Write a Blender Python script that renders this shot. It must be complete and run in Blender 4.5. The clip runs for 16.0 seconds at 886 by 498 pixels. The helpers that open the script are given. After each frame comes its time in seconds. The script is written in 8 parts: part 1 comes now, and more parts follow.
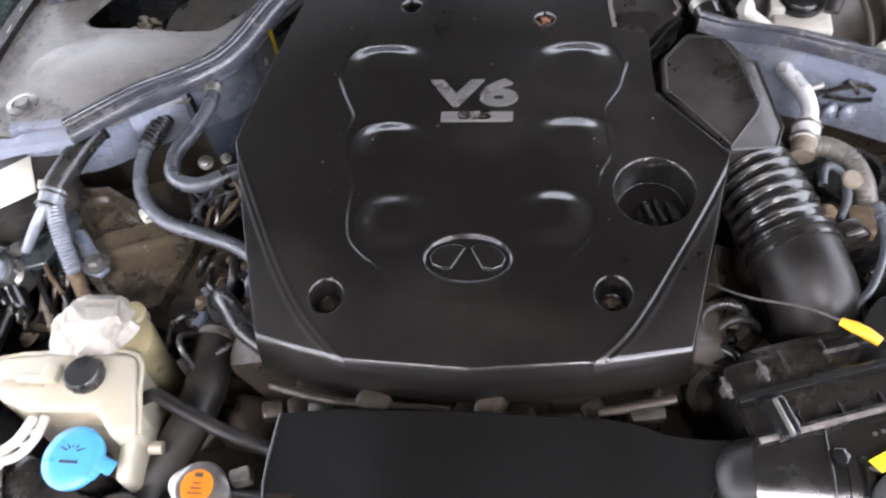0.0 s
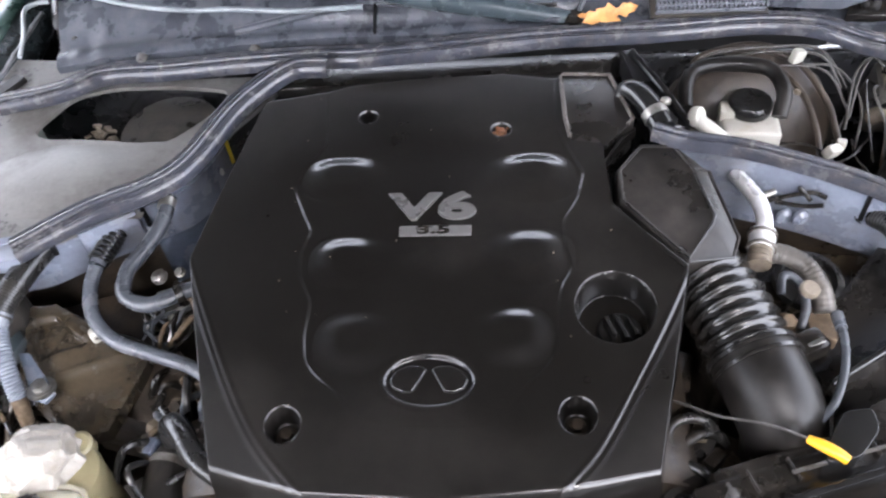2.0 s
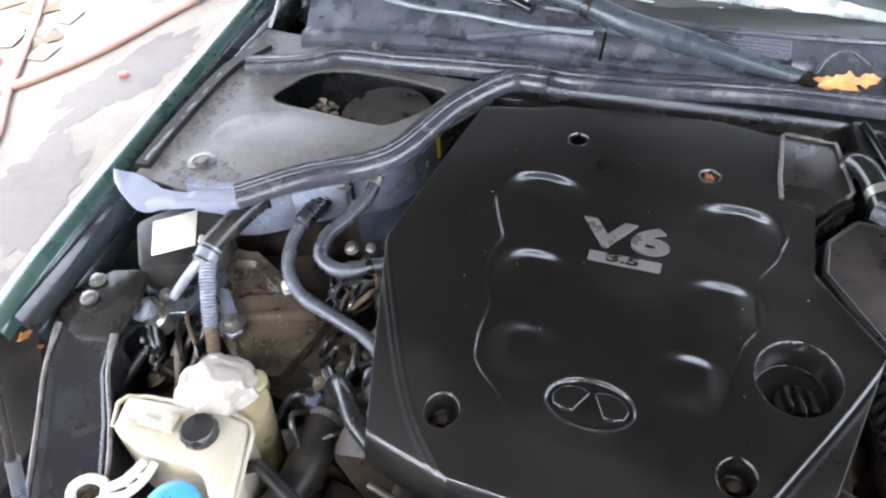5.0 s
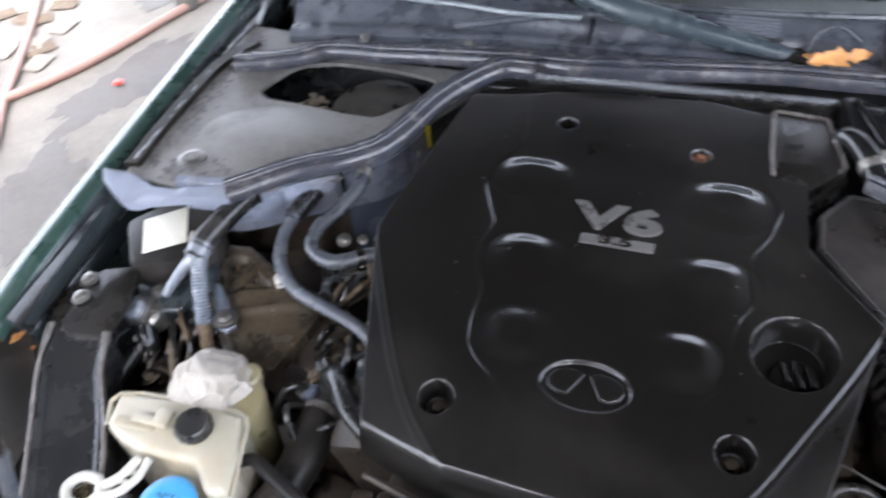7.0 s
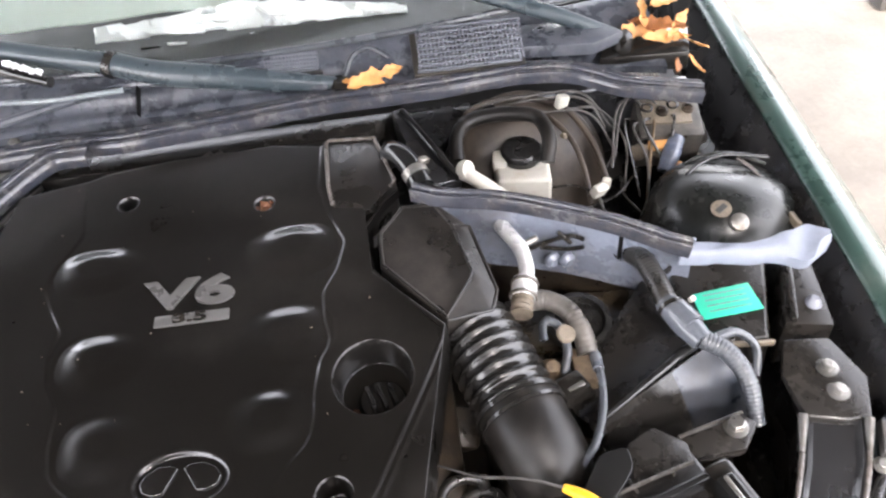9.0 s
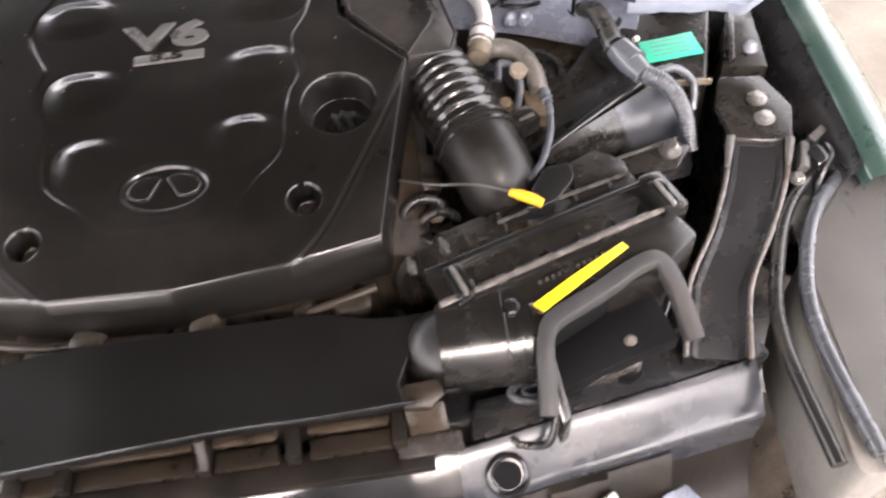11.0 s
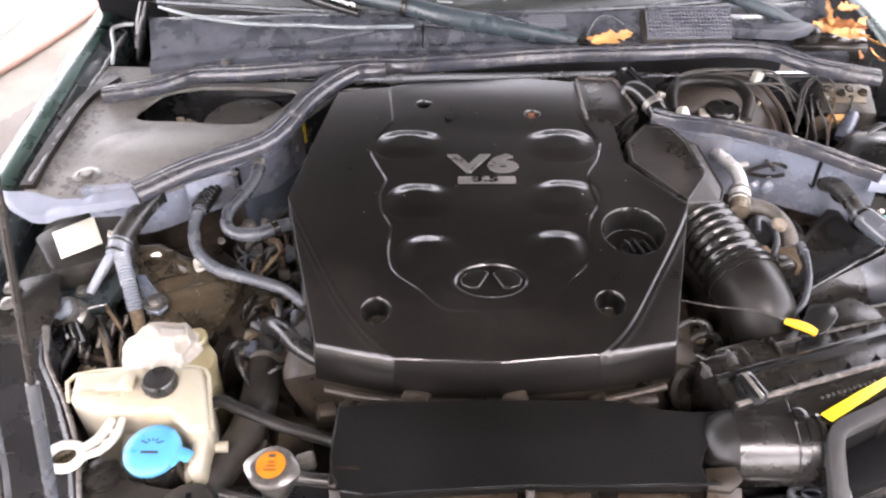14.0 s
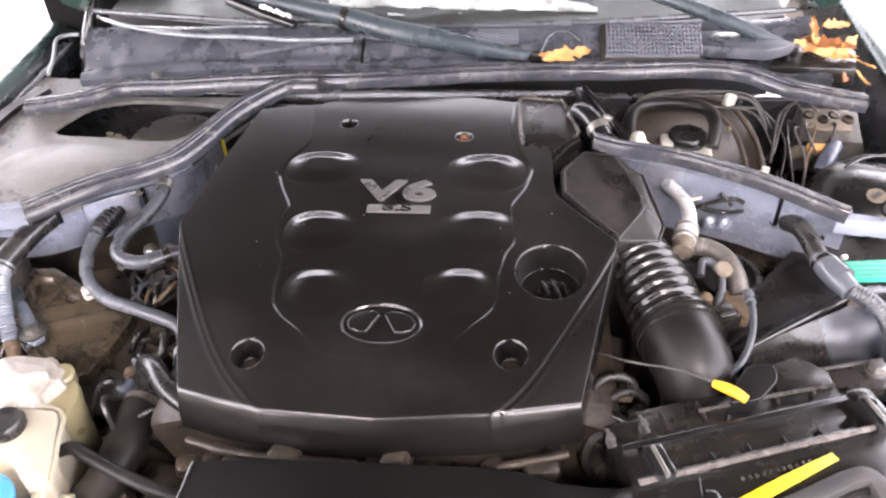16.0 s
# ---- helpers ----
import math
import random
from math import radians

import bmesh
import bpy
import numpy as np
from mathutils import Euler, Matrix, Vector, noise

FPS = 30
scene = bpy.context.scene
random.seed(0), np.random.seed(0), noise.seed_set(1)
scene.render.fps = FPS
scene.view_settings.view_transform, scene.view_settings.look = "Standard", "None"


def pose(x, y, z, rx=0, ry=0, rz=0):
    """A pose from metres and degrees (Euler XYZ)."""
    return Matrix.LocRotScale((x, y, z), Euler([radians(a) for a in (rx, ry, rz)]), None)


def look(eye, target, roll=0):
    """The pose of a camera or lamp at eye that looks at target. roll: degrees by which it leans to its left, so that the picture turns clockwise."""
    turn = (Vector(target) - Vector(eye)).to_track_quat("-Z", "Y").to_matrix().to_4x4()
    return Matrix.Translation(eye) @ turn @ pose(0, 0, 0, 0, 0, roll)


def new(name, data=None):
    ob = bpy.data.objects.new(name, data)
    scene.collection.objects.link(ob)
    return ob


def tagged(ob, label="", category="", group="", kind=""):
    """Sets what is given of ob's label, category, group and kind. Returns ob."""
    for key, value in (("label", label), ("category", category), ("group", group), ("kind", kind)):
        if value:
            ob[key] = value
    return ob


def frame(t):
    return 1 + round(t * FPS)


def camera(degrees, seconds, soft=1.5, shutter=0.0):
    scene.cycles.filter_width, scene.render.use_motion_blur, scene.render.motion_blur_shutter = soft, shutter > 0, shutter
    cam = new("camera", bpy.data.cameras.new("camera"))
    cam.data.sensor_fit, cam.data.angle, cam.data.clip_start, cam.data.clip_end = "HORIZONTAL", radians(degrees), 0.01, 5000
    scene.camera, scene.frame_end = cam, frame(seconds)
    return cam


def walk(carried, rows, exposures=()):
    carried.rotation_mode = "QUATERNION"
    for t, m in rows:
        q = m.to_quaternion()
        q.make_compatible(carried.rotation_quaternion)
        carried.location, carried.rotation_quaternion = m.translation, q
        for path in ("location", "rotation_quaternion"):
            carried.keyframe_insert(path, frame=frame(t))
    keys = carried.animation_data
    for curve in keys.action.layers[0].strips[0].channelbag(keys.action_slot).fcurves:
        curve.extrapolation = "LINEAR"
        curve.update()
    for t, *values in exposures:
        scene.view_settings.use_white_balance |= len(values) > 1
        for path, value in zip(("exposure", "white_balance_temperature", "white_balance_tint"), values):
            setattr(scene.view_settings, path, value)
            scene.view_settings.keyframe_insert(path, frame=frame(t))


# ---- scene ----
cam = camera(58.8, 16.0, 2.2, 0.5)
PATH = [
    (0, (0.099, -0.003, 1.588), (-0.172, 1.192, 0.008), -9.1),
    (0.5, (0.063, 0.009, 1.605), (-0.076, 1.259, 0.05), -4.4),
    (1, (0.056, 0.024, 1.615), (-0.049, 1.338, 0.111), -3.3),
    (1.5, (0.065, 0.035, 1.599), (-0.082, 1.328, 0.081), -5.2),
    (2, (0.104, 0.05, 1.611), (-0.082, 1.383, 0.131), -6.7),
    (2.5, (0.144, 0.065, 1.599), (-0.045, 1.377, 0.102), -6.2),
    (3, (0.179, 0.065, 1.603), (0.029, 1.371, 0.096), -6.3),
    (3.5, (0.204, 0.072, 1.596), (0.093, 1.366, 0.075), -8.1),
    (4, (0.131, 0.049, 1.614), (-0.148, 1.361, 0.131), -6.6),
    (4.5, (0.073, 0.023, 1.616), (-0.352, 1.35, 0.182), -3.5),
    (4.7, (0.064, 0.02, 1.623), (-0.455, 1.33, 0.204), -4.3),
    (6.8, (0.066, 0.005, 1.601), (-0.551, 1.284, 0.193), -6.2),
    (7, (0.079, 0.013, 1.603), (-0.486, 1.316, 0.195), -6.9),
    (7.5, (0.133, 0.042, 1.607), (-0.288, 1.404, 0.205), -8.0),
    (8, (0.165, 0.057, 1.609), (-0.073, 1.493, 0.238), -6.7),
    (8.5, (0.236, 0.077, 1.601), (0.218, 1.518, 0.214), -6.8),
    (9, (0.276, 0.077, 1.608), (0.324, 1.486, 0.19), -6.0),
    (9.5, (0.293, 0.065, 1.596), (0.354, 1.421, 0.128), -5.7),
    (10, (0.325, 0.034, 1.565), (0.402, 1.272, -0.004), -5.7),
    (10.2, (0.354, 0.013, 1.538), (0.401, 1.173, -0.091), -7.0),
    (12.3, (0.056, -0.277, 1.559), (0.015, 1.021, 0.038), -1.6),
    (12.5, (0.031, -0.283, 1.56), (-0.051, 1.018, 0.043), -1.9),
    (13, (-0.008, -0.291, 1.572), (-0.095, 1.1, 0.138), -1.4),
    (13.5, (-0.027, -0.273, 1.613), (-0.136, 1.251, 0.322), -1.8),
    (14, (-0.022, -0.266, 1.615), (-0.075, 1.262, 0.325), -1.4),
    (14.5, (0.012, -0.262, 1.609), (-0.018, 1.251, 0.301), -1.6),
    (15, (0.121, -0.23, 1.593), (-0.072, 1.274, 0.288), -5.2),
    (15.5, (0.187, -0.192, 1.568), (-0.018, 1.359, 0.323), -4.5),
    (16, (0.161, -0.154, 1.558), (-0.016, 1.394, 0.303), -2.6),
]
EXPOSURES = [(0, 4.1, 6250, 17), (4.7, 4.22, 6020, 14), (6.8, 3.66, 5950, 14), (8, 4.22, 6050, 12), (10.2, 4.15, 7150, 20), (12.3, 4.1, 6750, 20), (16, 4.42, 6800, 23)]
walk(cam, [(t, look(eye, target, roll)) for t, eye, target, roll in PATH], EXPOSURES)

# ---- world and light ----
world = bpy.data.worlds.new("world")
scene.world = world
world.use_nodes = True
wn = world.node_tree
sky = wn.nodes.new("ShaderNodeTexSky")
sky.sky_type, sky.sun_disc = "NISHITA", False
sky.sun_elevation, sky.sun_rotation = radians(54), radians(177)
sky.dust_density, sky.ozone_density, sky.air_density = 2.5, 1.0, 1.0
hazy = wn.nodes.new("ShaderNodeHueSaturation")
hazy.inputs["Saturation"].default_value = 0.22
wn.links.new(sky.outputs[0], hazy.inputs["Color"])
wn.links.new(hazy.outputs[0], wn.nodes["Background"].inputs[0])
wn.nodes["Background"].inputs[1].default_value = 0.145
sun = new("sun", bpy.data.lights.new("sun", "SUN"))
sun.data.energy, sun.data.angle, sun.data.color = 0.4, radians(18), (1.0, 0.96, 0.9)
sun.matrix_world = look((0.12, -2.35, 3.6), (0, 0.4, 0.8))


# ---- materials ----
def material(name, base, rough=0.5, metal=0.0, vary=0.25, scale=18.0, bump=0.0, bump_scale=120.0, dirt=None, dirt_amount=0.0,
             dirt_scale=9.0, coat=0.0, transmission=0.0, subsurface=0.0, alpha=1.0, rough_vary=0.12, spec=0.5):
    m = bpy.data.materials.new(name)
    m.use_nodes = True
    nt = m.node_tree
    N, L = nt.nodes, nt.links
    b = N["Principled BSDF"]
    tc = N.new("ShaderNodeTexCoord")

    def noise_tex(sc, detail=5.0, rough_=0.6):
        t = N.new("ShaderNodeTexNoise")
        t.inputs["Scale"].default_value, t.inputs["Detail"].default_value, t.inputs["Roughness"].default_value = sc, detail, rough_
        L.new(tc.outputs["Object"], t.inputs["Vector"])
        return t

    def ramp(src, lo, hi, a, c):
        r = N.new("ShaderNodeMapRange")
        r.inputs["From Min"].default_value, r.inputs["From Max"].default_value = lo, hi
        r.inputs["To Min"].default_value, r.inputs["To Max"].default_value = a, c
        L.new(src, r.inputs["Value"])
        return r.outputs[0]

    big, fine = noise_tex(scale), noise_tex(scale * 9)
    mix = N.new("ShaderNodeMix")
    mix.data_type = "RGBA"
    mix.inputs[6].default_value = (*[c * (1 - vary) for c in base], 1)
    mix.inputs[7].default_value = (*[min(1, c * (1 + vary)) for c in base], 1)
    add = N.new("ShaderNodeMath")
    add.operation = "ADD"
    L.new(ramp(big.outputs[0], 0.3, 0.7, 0, 0.65), add.inputs[0])
    L.new(ramp(fine.outputs[0], 0.3, 0.7, 0, 0.35), add.inputs[1])
    L.new(add.outputs[0], mix.inputs[0])
    col = mix.outputs[2]
    rsock = ramp(big.outputs[0], 0.3, 0.7, max(0.02, rough - rough_vary), min(1, rough + rough_vary))
    if dirt:
        dn = noise_tex(dirt_scale, 9.0, 0.68)
        k = ramp(dn.outputs[0], 0.62 - 0.4 * dirt_amount, 0.78 - 0.3 * dirt_amount, 0, min(1, dirt_amount * 1.6))
        m2 = N.new("ShaderNodeMix")
        m2.data_type = "RGBA"
        m2.inputs[7].default_value = (*dirt, 1)
        L.new(col, m2.inputs[6])
        L.new(k, m2.inputs[0])
        col = m2.outputs[2]
        m3 = N.new("ShaderNodeMix")
        m3.inputs[3].default_value = min(0.85, rough + 0.25)
        L.new(rsock, m3.inputs[2])
        L.new(k, m3.inputs[0])
        rsock = m3.outputs[0]
    L.new(col, b.inputs["Base Color"])
    L.new(rsock, b.inputs["Roughness"])
    b.inputs["Metallic"].default_value = metal
    b.inputs["Specular IOR Level"].default_value = spec
    b.inputs["Coat Weight"].default_value = coat
    b.inputs["Coat Roughness"].default_value = 0.08
    b.inputs["Transmission Weight"].default_value = transmission
    if subsurface:
        b.inputs["Subsurface Weight"].default_value = subsurface
        b.inputs["Subsurface Radius"].default_value = (0.02, 0.016, 0.01)
    if bump:
        bt = noise_tex(bump_scale, 4.0)
        bn = N.new("ShaderNodeBump")
        bn.inputs["Strength"].default_value, bn.inputs["Distance"].default_value = bump, 0.002
        L.new(bt.outputs[0], bn.inputs["Height"])
        L.new(bn.outputs[0], b.inputs["Normal"])
    return m


DUST = (0.16, 0.135, 0.105)
M = {}
M["cover"] = material("satin_black_plastic", (0.0038, 0.0034, 0.0030), 0.33, vary=0.3, scale=7, bump=0.03, bump_scale=600, rough_vary=0.08, coat=1.0, dirt=(0.017, 0.0148, 0.0128), dirt_amount=0.34, dirt_scale=4.5)
M["cover"].node_tree.nodes["Principled BSDF"].inputs["Coat Roughness"].default_value = 0.165
M["cover"].node_tree.nodes["Principled BSDF"].inputs["Coat IOR"].default_value = 1.5
M["cover"].node_tree.nodes["Principled BSDF"].inputs["Specular IOR Level"].default_value = 0.16
M["pod"] = material("dusty_satin_black_plastic", (0.0105, 0.0094, 0.0084), 0.30, vary=0.4, scale=14, bump=0.12, bump_scale=400, dirt=(0.046, 0.039, 0.034), dirt_amount=0.36, dirt_scale=16)
M["plastic"] = material("black_plastic", (0.011, 0.0098, 0.0086), 0.22, bump=0.10, bump_scale=260, dirt=(0.05, 0.042, 0.033), dirt_amount=0.26, dirt_scale=14)
M["plastic_dusty"] = material("dusty_black_plastic", (0.015, 0.0138, 0.0125), 0.4, bump=0.12, dirt=(0.07, 0.058, 0.045), dirt_amount=0.36, spec=0.32)
M["plastic_gloss"] = material("glossy_black_plastic", (0.009, 0.009, 0.009), 0.14, bump=0.03, dirt=(0.07, 0.06, 0.05), dirt_amount=0.12)
M["rubber"] = material("black_rubber", (0.014, 0.0135, 0.013), 0.27, bump=0.12, dirt=(0.08, 0.068, 0.052), dirt_amount=0.2)
M["rubber_grey"] = material("grey_weathered_rubber", (0.045, 0.049, 0.056), 0.26, bump=0.1, dirt=(0.1, 0.085, 0.07), dirt_amount=0.18)
M["seal"] = material("weatherstrip_rubber", (0.031, 0.033, 0.042), 0.16, vary=0.45, bump=0.45, bump_scale=50, dirt=(0.066, 0.060, 0.056), dirt_amount=0.42, dirt_scale=38, coat=0.15)
M["conduit"] = material("grey_conduit_plastic", (0.075, 0.082, 0.094), 0.22, bump=0.08, dirt=(0.11, 0.095, 0.08), dirt_amount=0.2)
M["bay_paint"] = material("blue_grey_bay_paint", (0.160, 0.178, 0.220), 0.26, vary=0.2, dirt=(0.10, 0.08, 0.062), dirt_amount=0.36, dirt_scale=8, coat=0.4)
M["apron"] = material("dusty_apron_paint", (0.135, 0.13, 0.12), 0.46, vary=0.25, dirt=(0.055, 0.047, 0.038), dirt_amount=0.45, dirt_scale=8)
M["green_paint"] = material("dark_green_metallic_paint", (0.030, 0.060, 0.050), 0.3, metal=0.25, vary=0.08, coat=0.5, dirt=(0.2, 0.19, 0.16), dirt_amount=0.12)
M["black_paint"] = material("black_painted_steel", (0.014, 0.014, 0.015), 0.26, vary=0.2, coat=0.4, bump=0.06, bump_scale=60, dirt=(0.06, 0.05, 0.04), dirt_amount=0.24, dirt_scale=12)
M["bar_paint"] = material("glossy_black_bar_paint", (0.010, 0.010, 0.011), 0.14, vary=0.3, coat=0.5, bump=0.08, bump_scale=40, dirt=(0.045, 0.040, 0.036), dirt_amount=0.18, dirt_scale=16, rough_vary=0.06)
M["bar_film"] = material("hazy_black_bar_paint", (0.016, 0.016, 0.019), 0.34, vary=0.5, scale=16, bump=0.3, bump_scale=26, dirt=(0.034, 0.031, 0.032), dirt_amount=0.36, dirt_scale=14, rough_vary=0.14, spec=0.5)
M["bar_dull"] = material("dull_blue_black_paint", (0.022, 0.024, 0.029), 0.26, vary=0.4, scale=12, coat=0.3, bump=0.06, bump_scale=60, dirt=(0.045, 0.043, 0.041), dirt_amount=0.3, dirt_scale=9, spec=0.4)
M["steel"] = material("zinc_steel", (0.27, 0.262, 0.248), 0.36, metal=0.9, dirt=(0.10, 0.075, 0.05), dirt_amount=0.34, dirt_scale=60)
M["alu"] = material("cast_aluminium", (0.30, 0.29, 0.27), 0.4, metal=0.85, bump=0.3, dirt=(0.09, 0.066, 0.045), dirt_amount=0.45, dirt_scale=30)
M["alu_bright"] = material("bright_aluminium_pipe", (0.86, 0.86, 0.84), 0.26, metal=0.55, dirt=(0.3, 0.25, 0.18), dirt_amount=0.16, dirt_scale=40)
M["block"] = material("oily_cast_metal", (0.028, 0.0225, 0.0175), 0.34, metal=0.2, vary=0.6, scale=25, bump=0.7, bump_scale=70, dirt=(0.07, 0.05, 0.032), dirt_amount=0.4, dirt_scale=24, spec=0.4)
M["beige_cast"] = material("dusty_beige_casting", (0.16, 0.13, 0.095), 0.6, vary=0.45, scale=40, bump=0.5, bump_scale=90, dirt=(0.03, 0.025, 0.02), dirt_amount=0.45, dirt_scale=40)
M["brown_cover"] = material("oil_stained_brown_plastic", (0.047, 0.036, 0.023), 0.16, vary=0.75, scale=16, bump=0.18, bump_scale=80, dirt=(0.010, 0.0085, 0.007), dirt_amount=0.48, dirt_scale=15, spec=0.8)
M["white_tank"] = material("yellowed_white_plastic", (0.34, 0.315, 0.245), 0.42, vary=0.06, bump=0.08, dirt=(0.36, 0.27, 0.15), dirt_amount=0.3, dirt_scale=14, subsurface=0.25)
M["white_plastic"] = material("white_plastic", (0.42, 0.405, 0.355), 0.4, vary=0.06, dirt=(0.3, 0.24, 0.16), dirt_amount=0.25, dirt_scale=30)
M["clear_tank"] = material("yellowed_translucent_plastic", (0.27, 0.235, 0.13), 0.35, vary=0.15, dirt=(0.2, 0.15, 0.08), dirt_amount=0.3, transmission=0.25)
M["foil_bag"] = material("crumpled_grey_white_plastic", (0.30, 0.275, 0.24), 0.42, vary=0.2, dirt=(0.17, 0.14, 0.105), dirt_amount=0.3, dirt_scale=20, bump=0.15)
M["blue"] = material("blue_plastic", (0.055, 0.25, 0.47), 0.32, vary=0.08, dirt=(0.1, 0.2, 0.3), dirt_amount=0.12)
M["orange"] = material("orange_sticker", (0.5, 0.145, 0.006), 0.45, vary=0.06)
M["yellow"] = material("yellow_sticker", (0.62, 0.46, 0.015), 0.4, vary=0.1, dirt=(0.3, 0.2, 0.04), dirt_amount=0.16)
M["green_label"] = material("green_label", (0.02, 0.42, 0.27), 0.4, vary=0.12, scale=60)
M["white_label"] = material("white_paper_label", (0.60, 0.585, 0.50), 0.5, vary=0.06, scale=40)
M["ink"] = material("dark_ink", (0.03, 0.03, 0.03), 0.5)
M["silver_badge"] = material("silver_badge_plastic", (0.13, 0.125, 0.12), 0.34, metal=0.4, vary=0.1, dirt=(0.12, 0.11, 0.1), dirt_amount=0.2, dirt_scale=60)
M["rust"] = material("rusty_metal", (0.13, 0.05, 0.02), 0.8, vary=0.5, scale=80, bump=0.5)
M["cowl"] = material("weathered_cowl_plastic", (0.046, 0.050, 0.060), 0.26, vary=0.4, scale=12, bump=0.25, bump_scale=70, dirt=(0.105, 0.106, 0.116), dirt_amount=0.38, dirt_scale=26)
M["leaf"] = material("dry_orange_leaf", (0.50, 0.235, 0.07), 0.6, vary=0.4, scale=50, bump=0.3, dirt=(0.2, 0.07, 0.02), dirt_amount=0.35, dirt_scale=40)
M["foil"] = material("crinkled_silver_foil", (0.92, 0.92, 0.92), 0.3, metal=0.35, vary=0.1, scale=30)
# near-black that stands for the shade inside holes, wells and gaps
M["dark"] = material("recess_shade_black", (0.003, 0.003, 0.0033), 0.8, spec=0.12)
M["concrete"] = material("pale_concrete", (0.146, 0.128, 0.104), 0.8, vary=0.28, scale=7, bump=0.4, bump_scale=50, dirt=(0.096, 0.083, 0.066), dirt_amount=0.45, dirt_scale=2.2)
M["garden_hose"] = material("pink_garden_hose", (0.27, 0.155, 0.12), 0.5, vary=0.2, dirt=(0.16, 0.125, 0.10), dirt_amount=0.3)
M["red"] = material("red_plastic", (0.7, 0.05, 0.03), 0.4)
M["brown_brake"] = material("brown_booster_paint", (0.036, 0.028, 0.022), 0.38, vary=0.5, scale=14, bump=0.25, bump_scale=90, dirt=(0.085, 0.065, 0.046), dirt_amount=0.42, dirt_scale=12)

# brown of the unseen light blockers above and around the car
M["ceiling"] = material("brown_light_blocker", (0.075, 0.068, 0.061), 0.8, vary=0.3, scale=6)
M["lens"] = material("clear_headlight_lens", (0.55, 0.55, 0.54), 0.1, transmission=0.9, vary=0.05, rough_vary=0.02, spec=0.3)
M["grimy"] = material("grimy_black_plastic", (0.0065, 0.0052, 0.0042), 0.4, vary=0.4, scale=20, bump=0.25, dirt=(0.020, 0.0145, 0.010), dirt_amount=0.4, dirt_scale=16, spec=0.22)
M["shroud_black"] = material("flat_black_plastic", (0.004, 0.0037, 0.0035), 0.36, vary=0.3, scale=5, bump=0.05, bump_scale=400, dirt=(0.010, 0.009, 0.008), dirt_amount=0.10, dirt_scale=24)
M["shroud_black"].node_tree.nodes["Principled BSDF"].inputs["Specular IOR Level"].default_value = 0.27
M["bracket_film"] = material("dusty_brown_plastic", (0.012, 0.009, 0.0065), 0.3, vary=0.4, scale=30, dirt=(0.028, 0.02, 0.013), dirt_amount=0.4, dirt_scale=40, spec=0.25)
# dusty tan, also lightened for the lit tops of the slot ledges
M["slot_tan"] = material("dusty_lit_tan_plastic", (0.028, 0.020, 0.0135), 0.3, vary=0.5, scale=30, dirt=(0.055, 0.041, 0.028), dirt_amount=0.3, dirt_scale=30, spec=0.25)
M["caked"] = material("caked_pale_dirt", (0.13, 0.11, 0.083), 0.6, vary=0.5, scale=50, bump=0.5, bump_scale=110, dirt=(0.035, 0.028, 0.021), dirt_amount=0.4, dirt_scale=45, spec=0.25)
M["rust_dirt"] = material("brown_caked_dirt", (0.085, 0.06, 0.038), 0.75, vary=0.5, scale=60, bump=0.6, dirt=(0.19, 0.15, 0.105), dirt_amount=0.35, dirt_scale=70, spec=0.2)
M["vent_grey"] = material("grey_vent_plastic", (0.11, 0.115, 0.13), 0.3, vary=0.2)
M["bumper_blue"] = material("scuffed_blue_grey_plastic", (0.085, 0.10, 0.135), 0.22, vary=0.5, scale=14, coat=0.3, bump=0.1, dirt=(0.03, 0.027, 0.024), dirt_amount=0.4, dirt_scale=22)
M["fender_inner"] = material("dark_blue_green_inner_paint", (0.020, 0.027, 0.030), 0.28, vary=0.25, scale=9, coat=0.3, dirt=(0.06, 0.06, 0.056), dirt_amount=0.25, dirt_scale=11)
M["sealant"] = material("cracked_grey_sealant", (0.16, 0.16, 0.165), 0.5, vary=0.4, scale=50, bump=0.5, dirt=(0.04, 0.036, 0.032), dirt_amount=0.45, dirt_scale=30)
M["worn_rim"] = material("worn_black_plastic_edge", (0.040, 0.035, 0.031), 0.24, vary=0.5, scale=40, bump=0.2, dirt=(0.014, 0.012, 0.011), dirt_amount=0.4, dirt_scale=30)
# pale tone of worn edges, also the painted highlight on the rear block
M["edge_pale"] = material("pale_worn_and_lit_plastic_edge", (0.095, 0.083, 0.075), 0.25, vary=0.5, scale=40, bump=0.2, dirt=(0.020, 0.017, 0.015), dirt_amount=0.35, dirt_scale=30)
M["pale_trim"] = material("pale_grey_rubber_trim", (0.36, 0.38, 0.38), 0.3, vary=0.15, scale=20, dirt=(0.1, 0.1, 0.1), dirt_amount=0.25, dirt_scale=18)
M["lip_grey"] = material("glossy_grey_rubber_lip", (0.17, 0.19, 0.20), 0.16, vary=0.3, scale=20, coat=0.4, dirt=(0.07, 0.075, 0.08), dirt_amount=0.3, dirt_scale=18)
M["amber"] = material("amber_plastic", (0.72, 0.36, 0.012), 0.4, vary=0.12)
M["duct_satin"] = material("satin_black_duct", (0.008, 0.0075, 0.007), 0.24, vary=0.3, bump=0.03, dirt=(0.03, 0.026, 0.022), dirt_amount=0.2, spec=0.8)
M["bellows"] = material("shiny_black_rubber", (0.012, 0.0112, 0.0105), 0.2, vary=0.3, bump=0.06, dirt=(0.05, 0.042, 0.034), dirt_amount=0.2, spec=0.5)
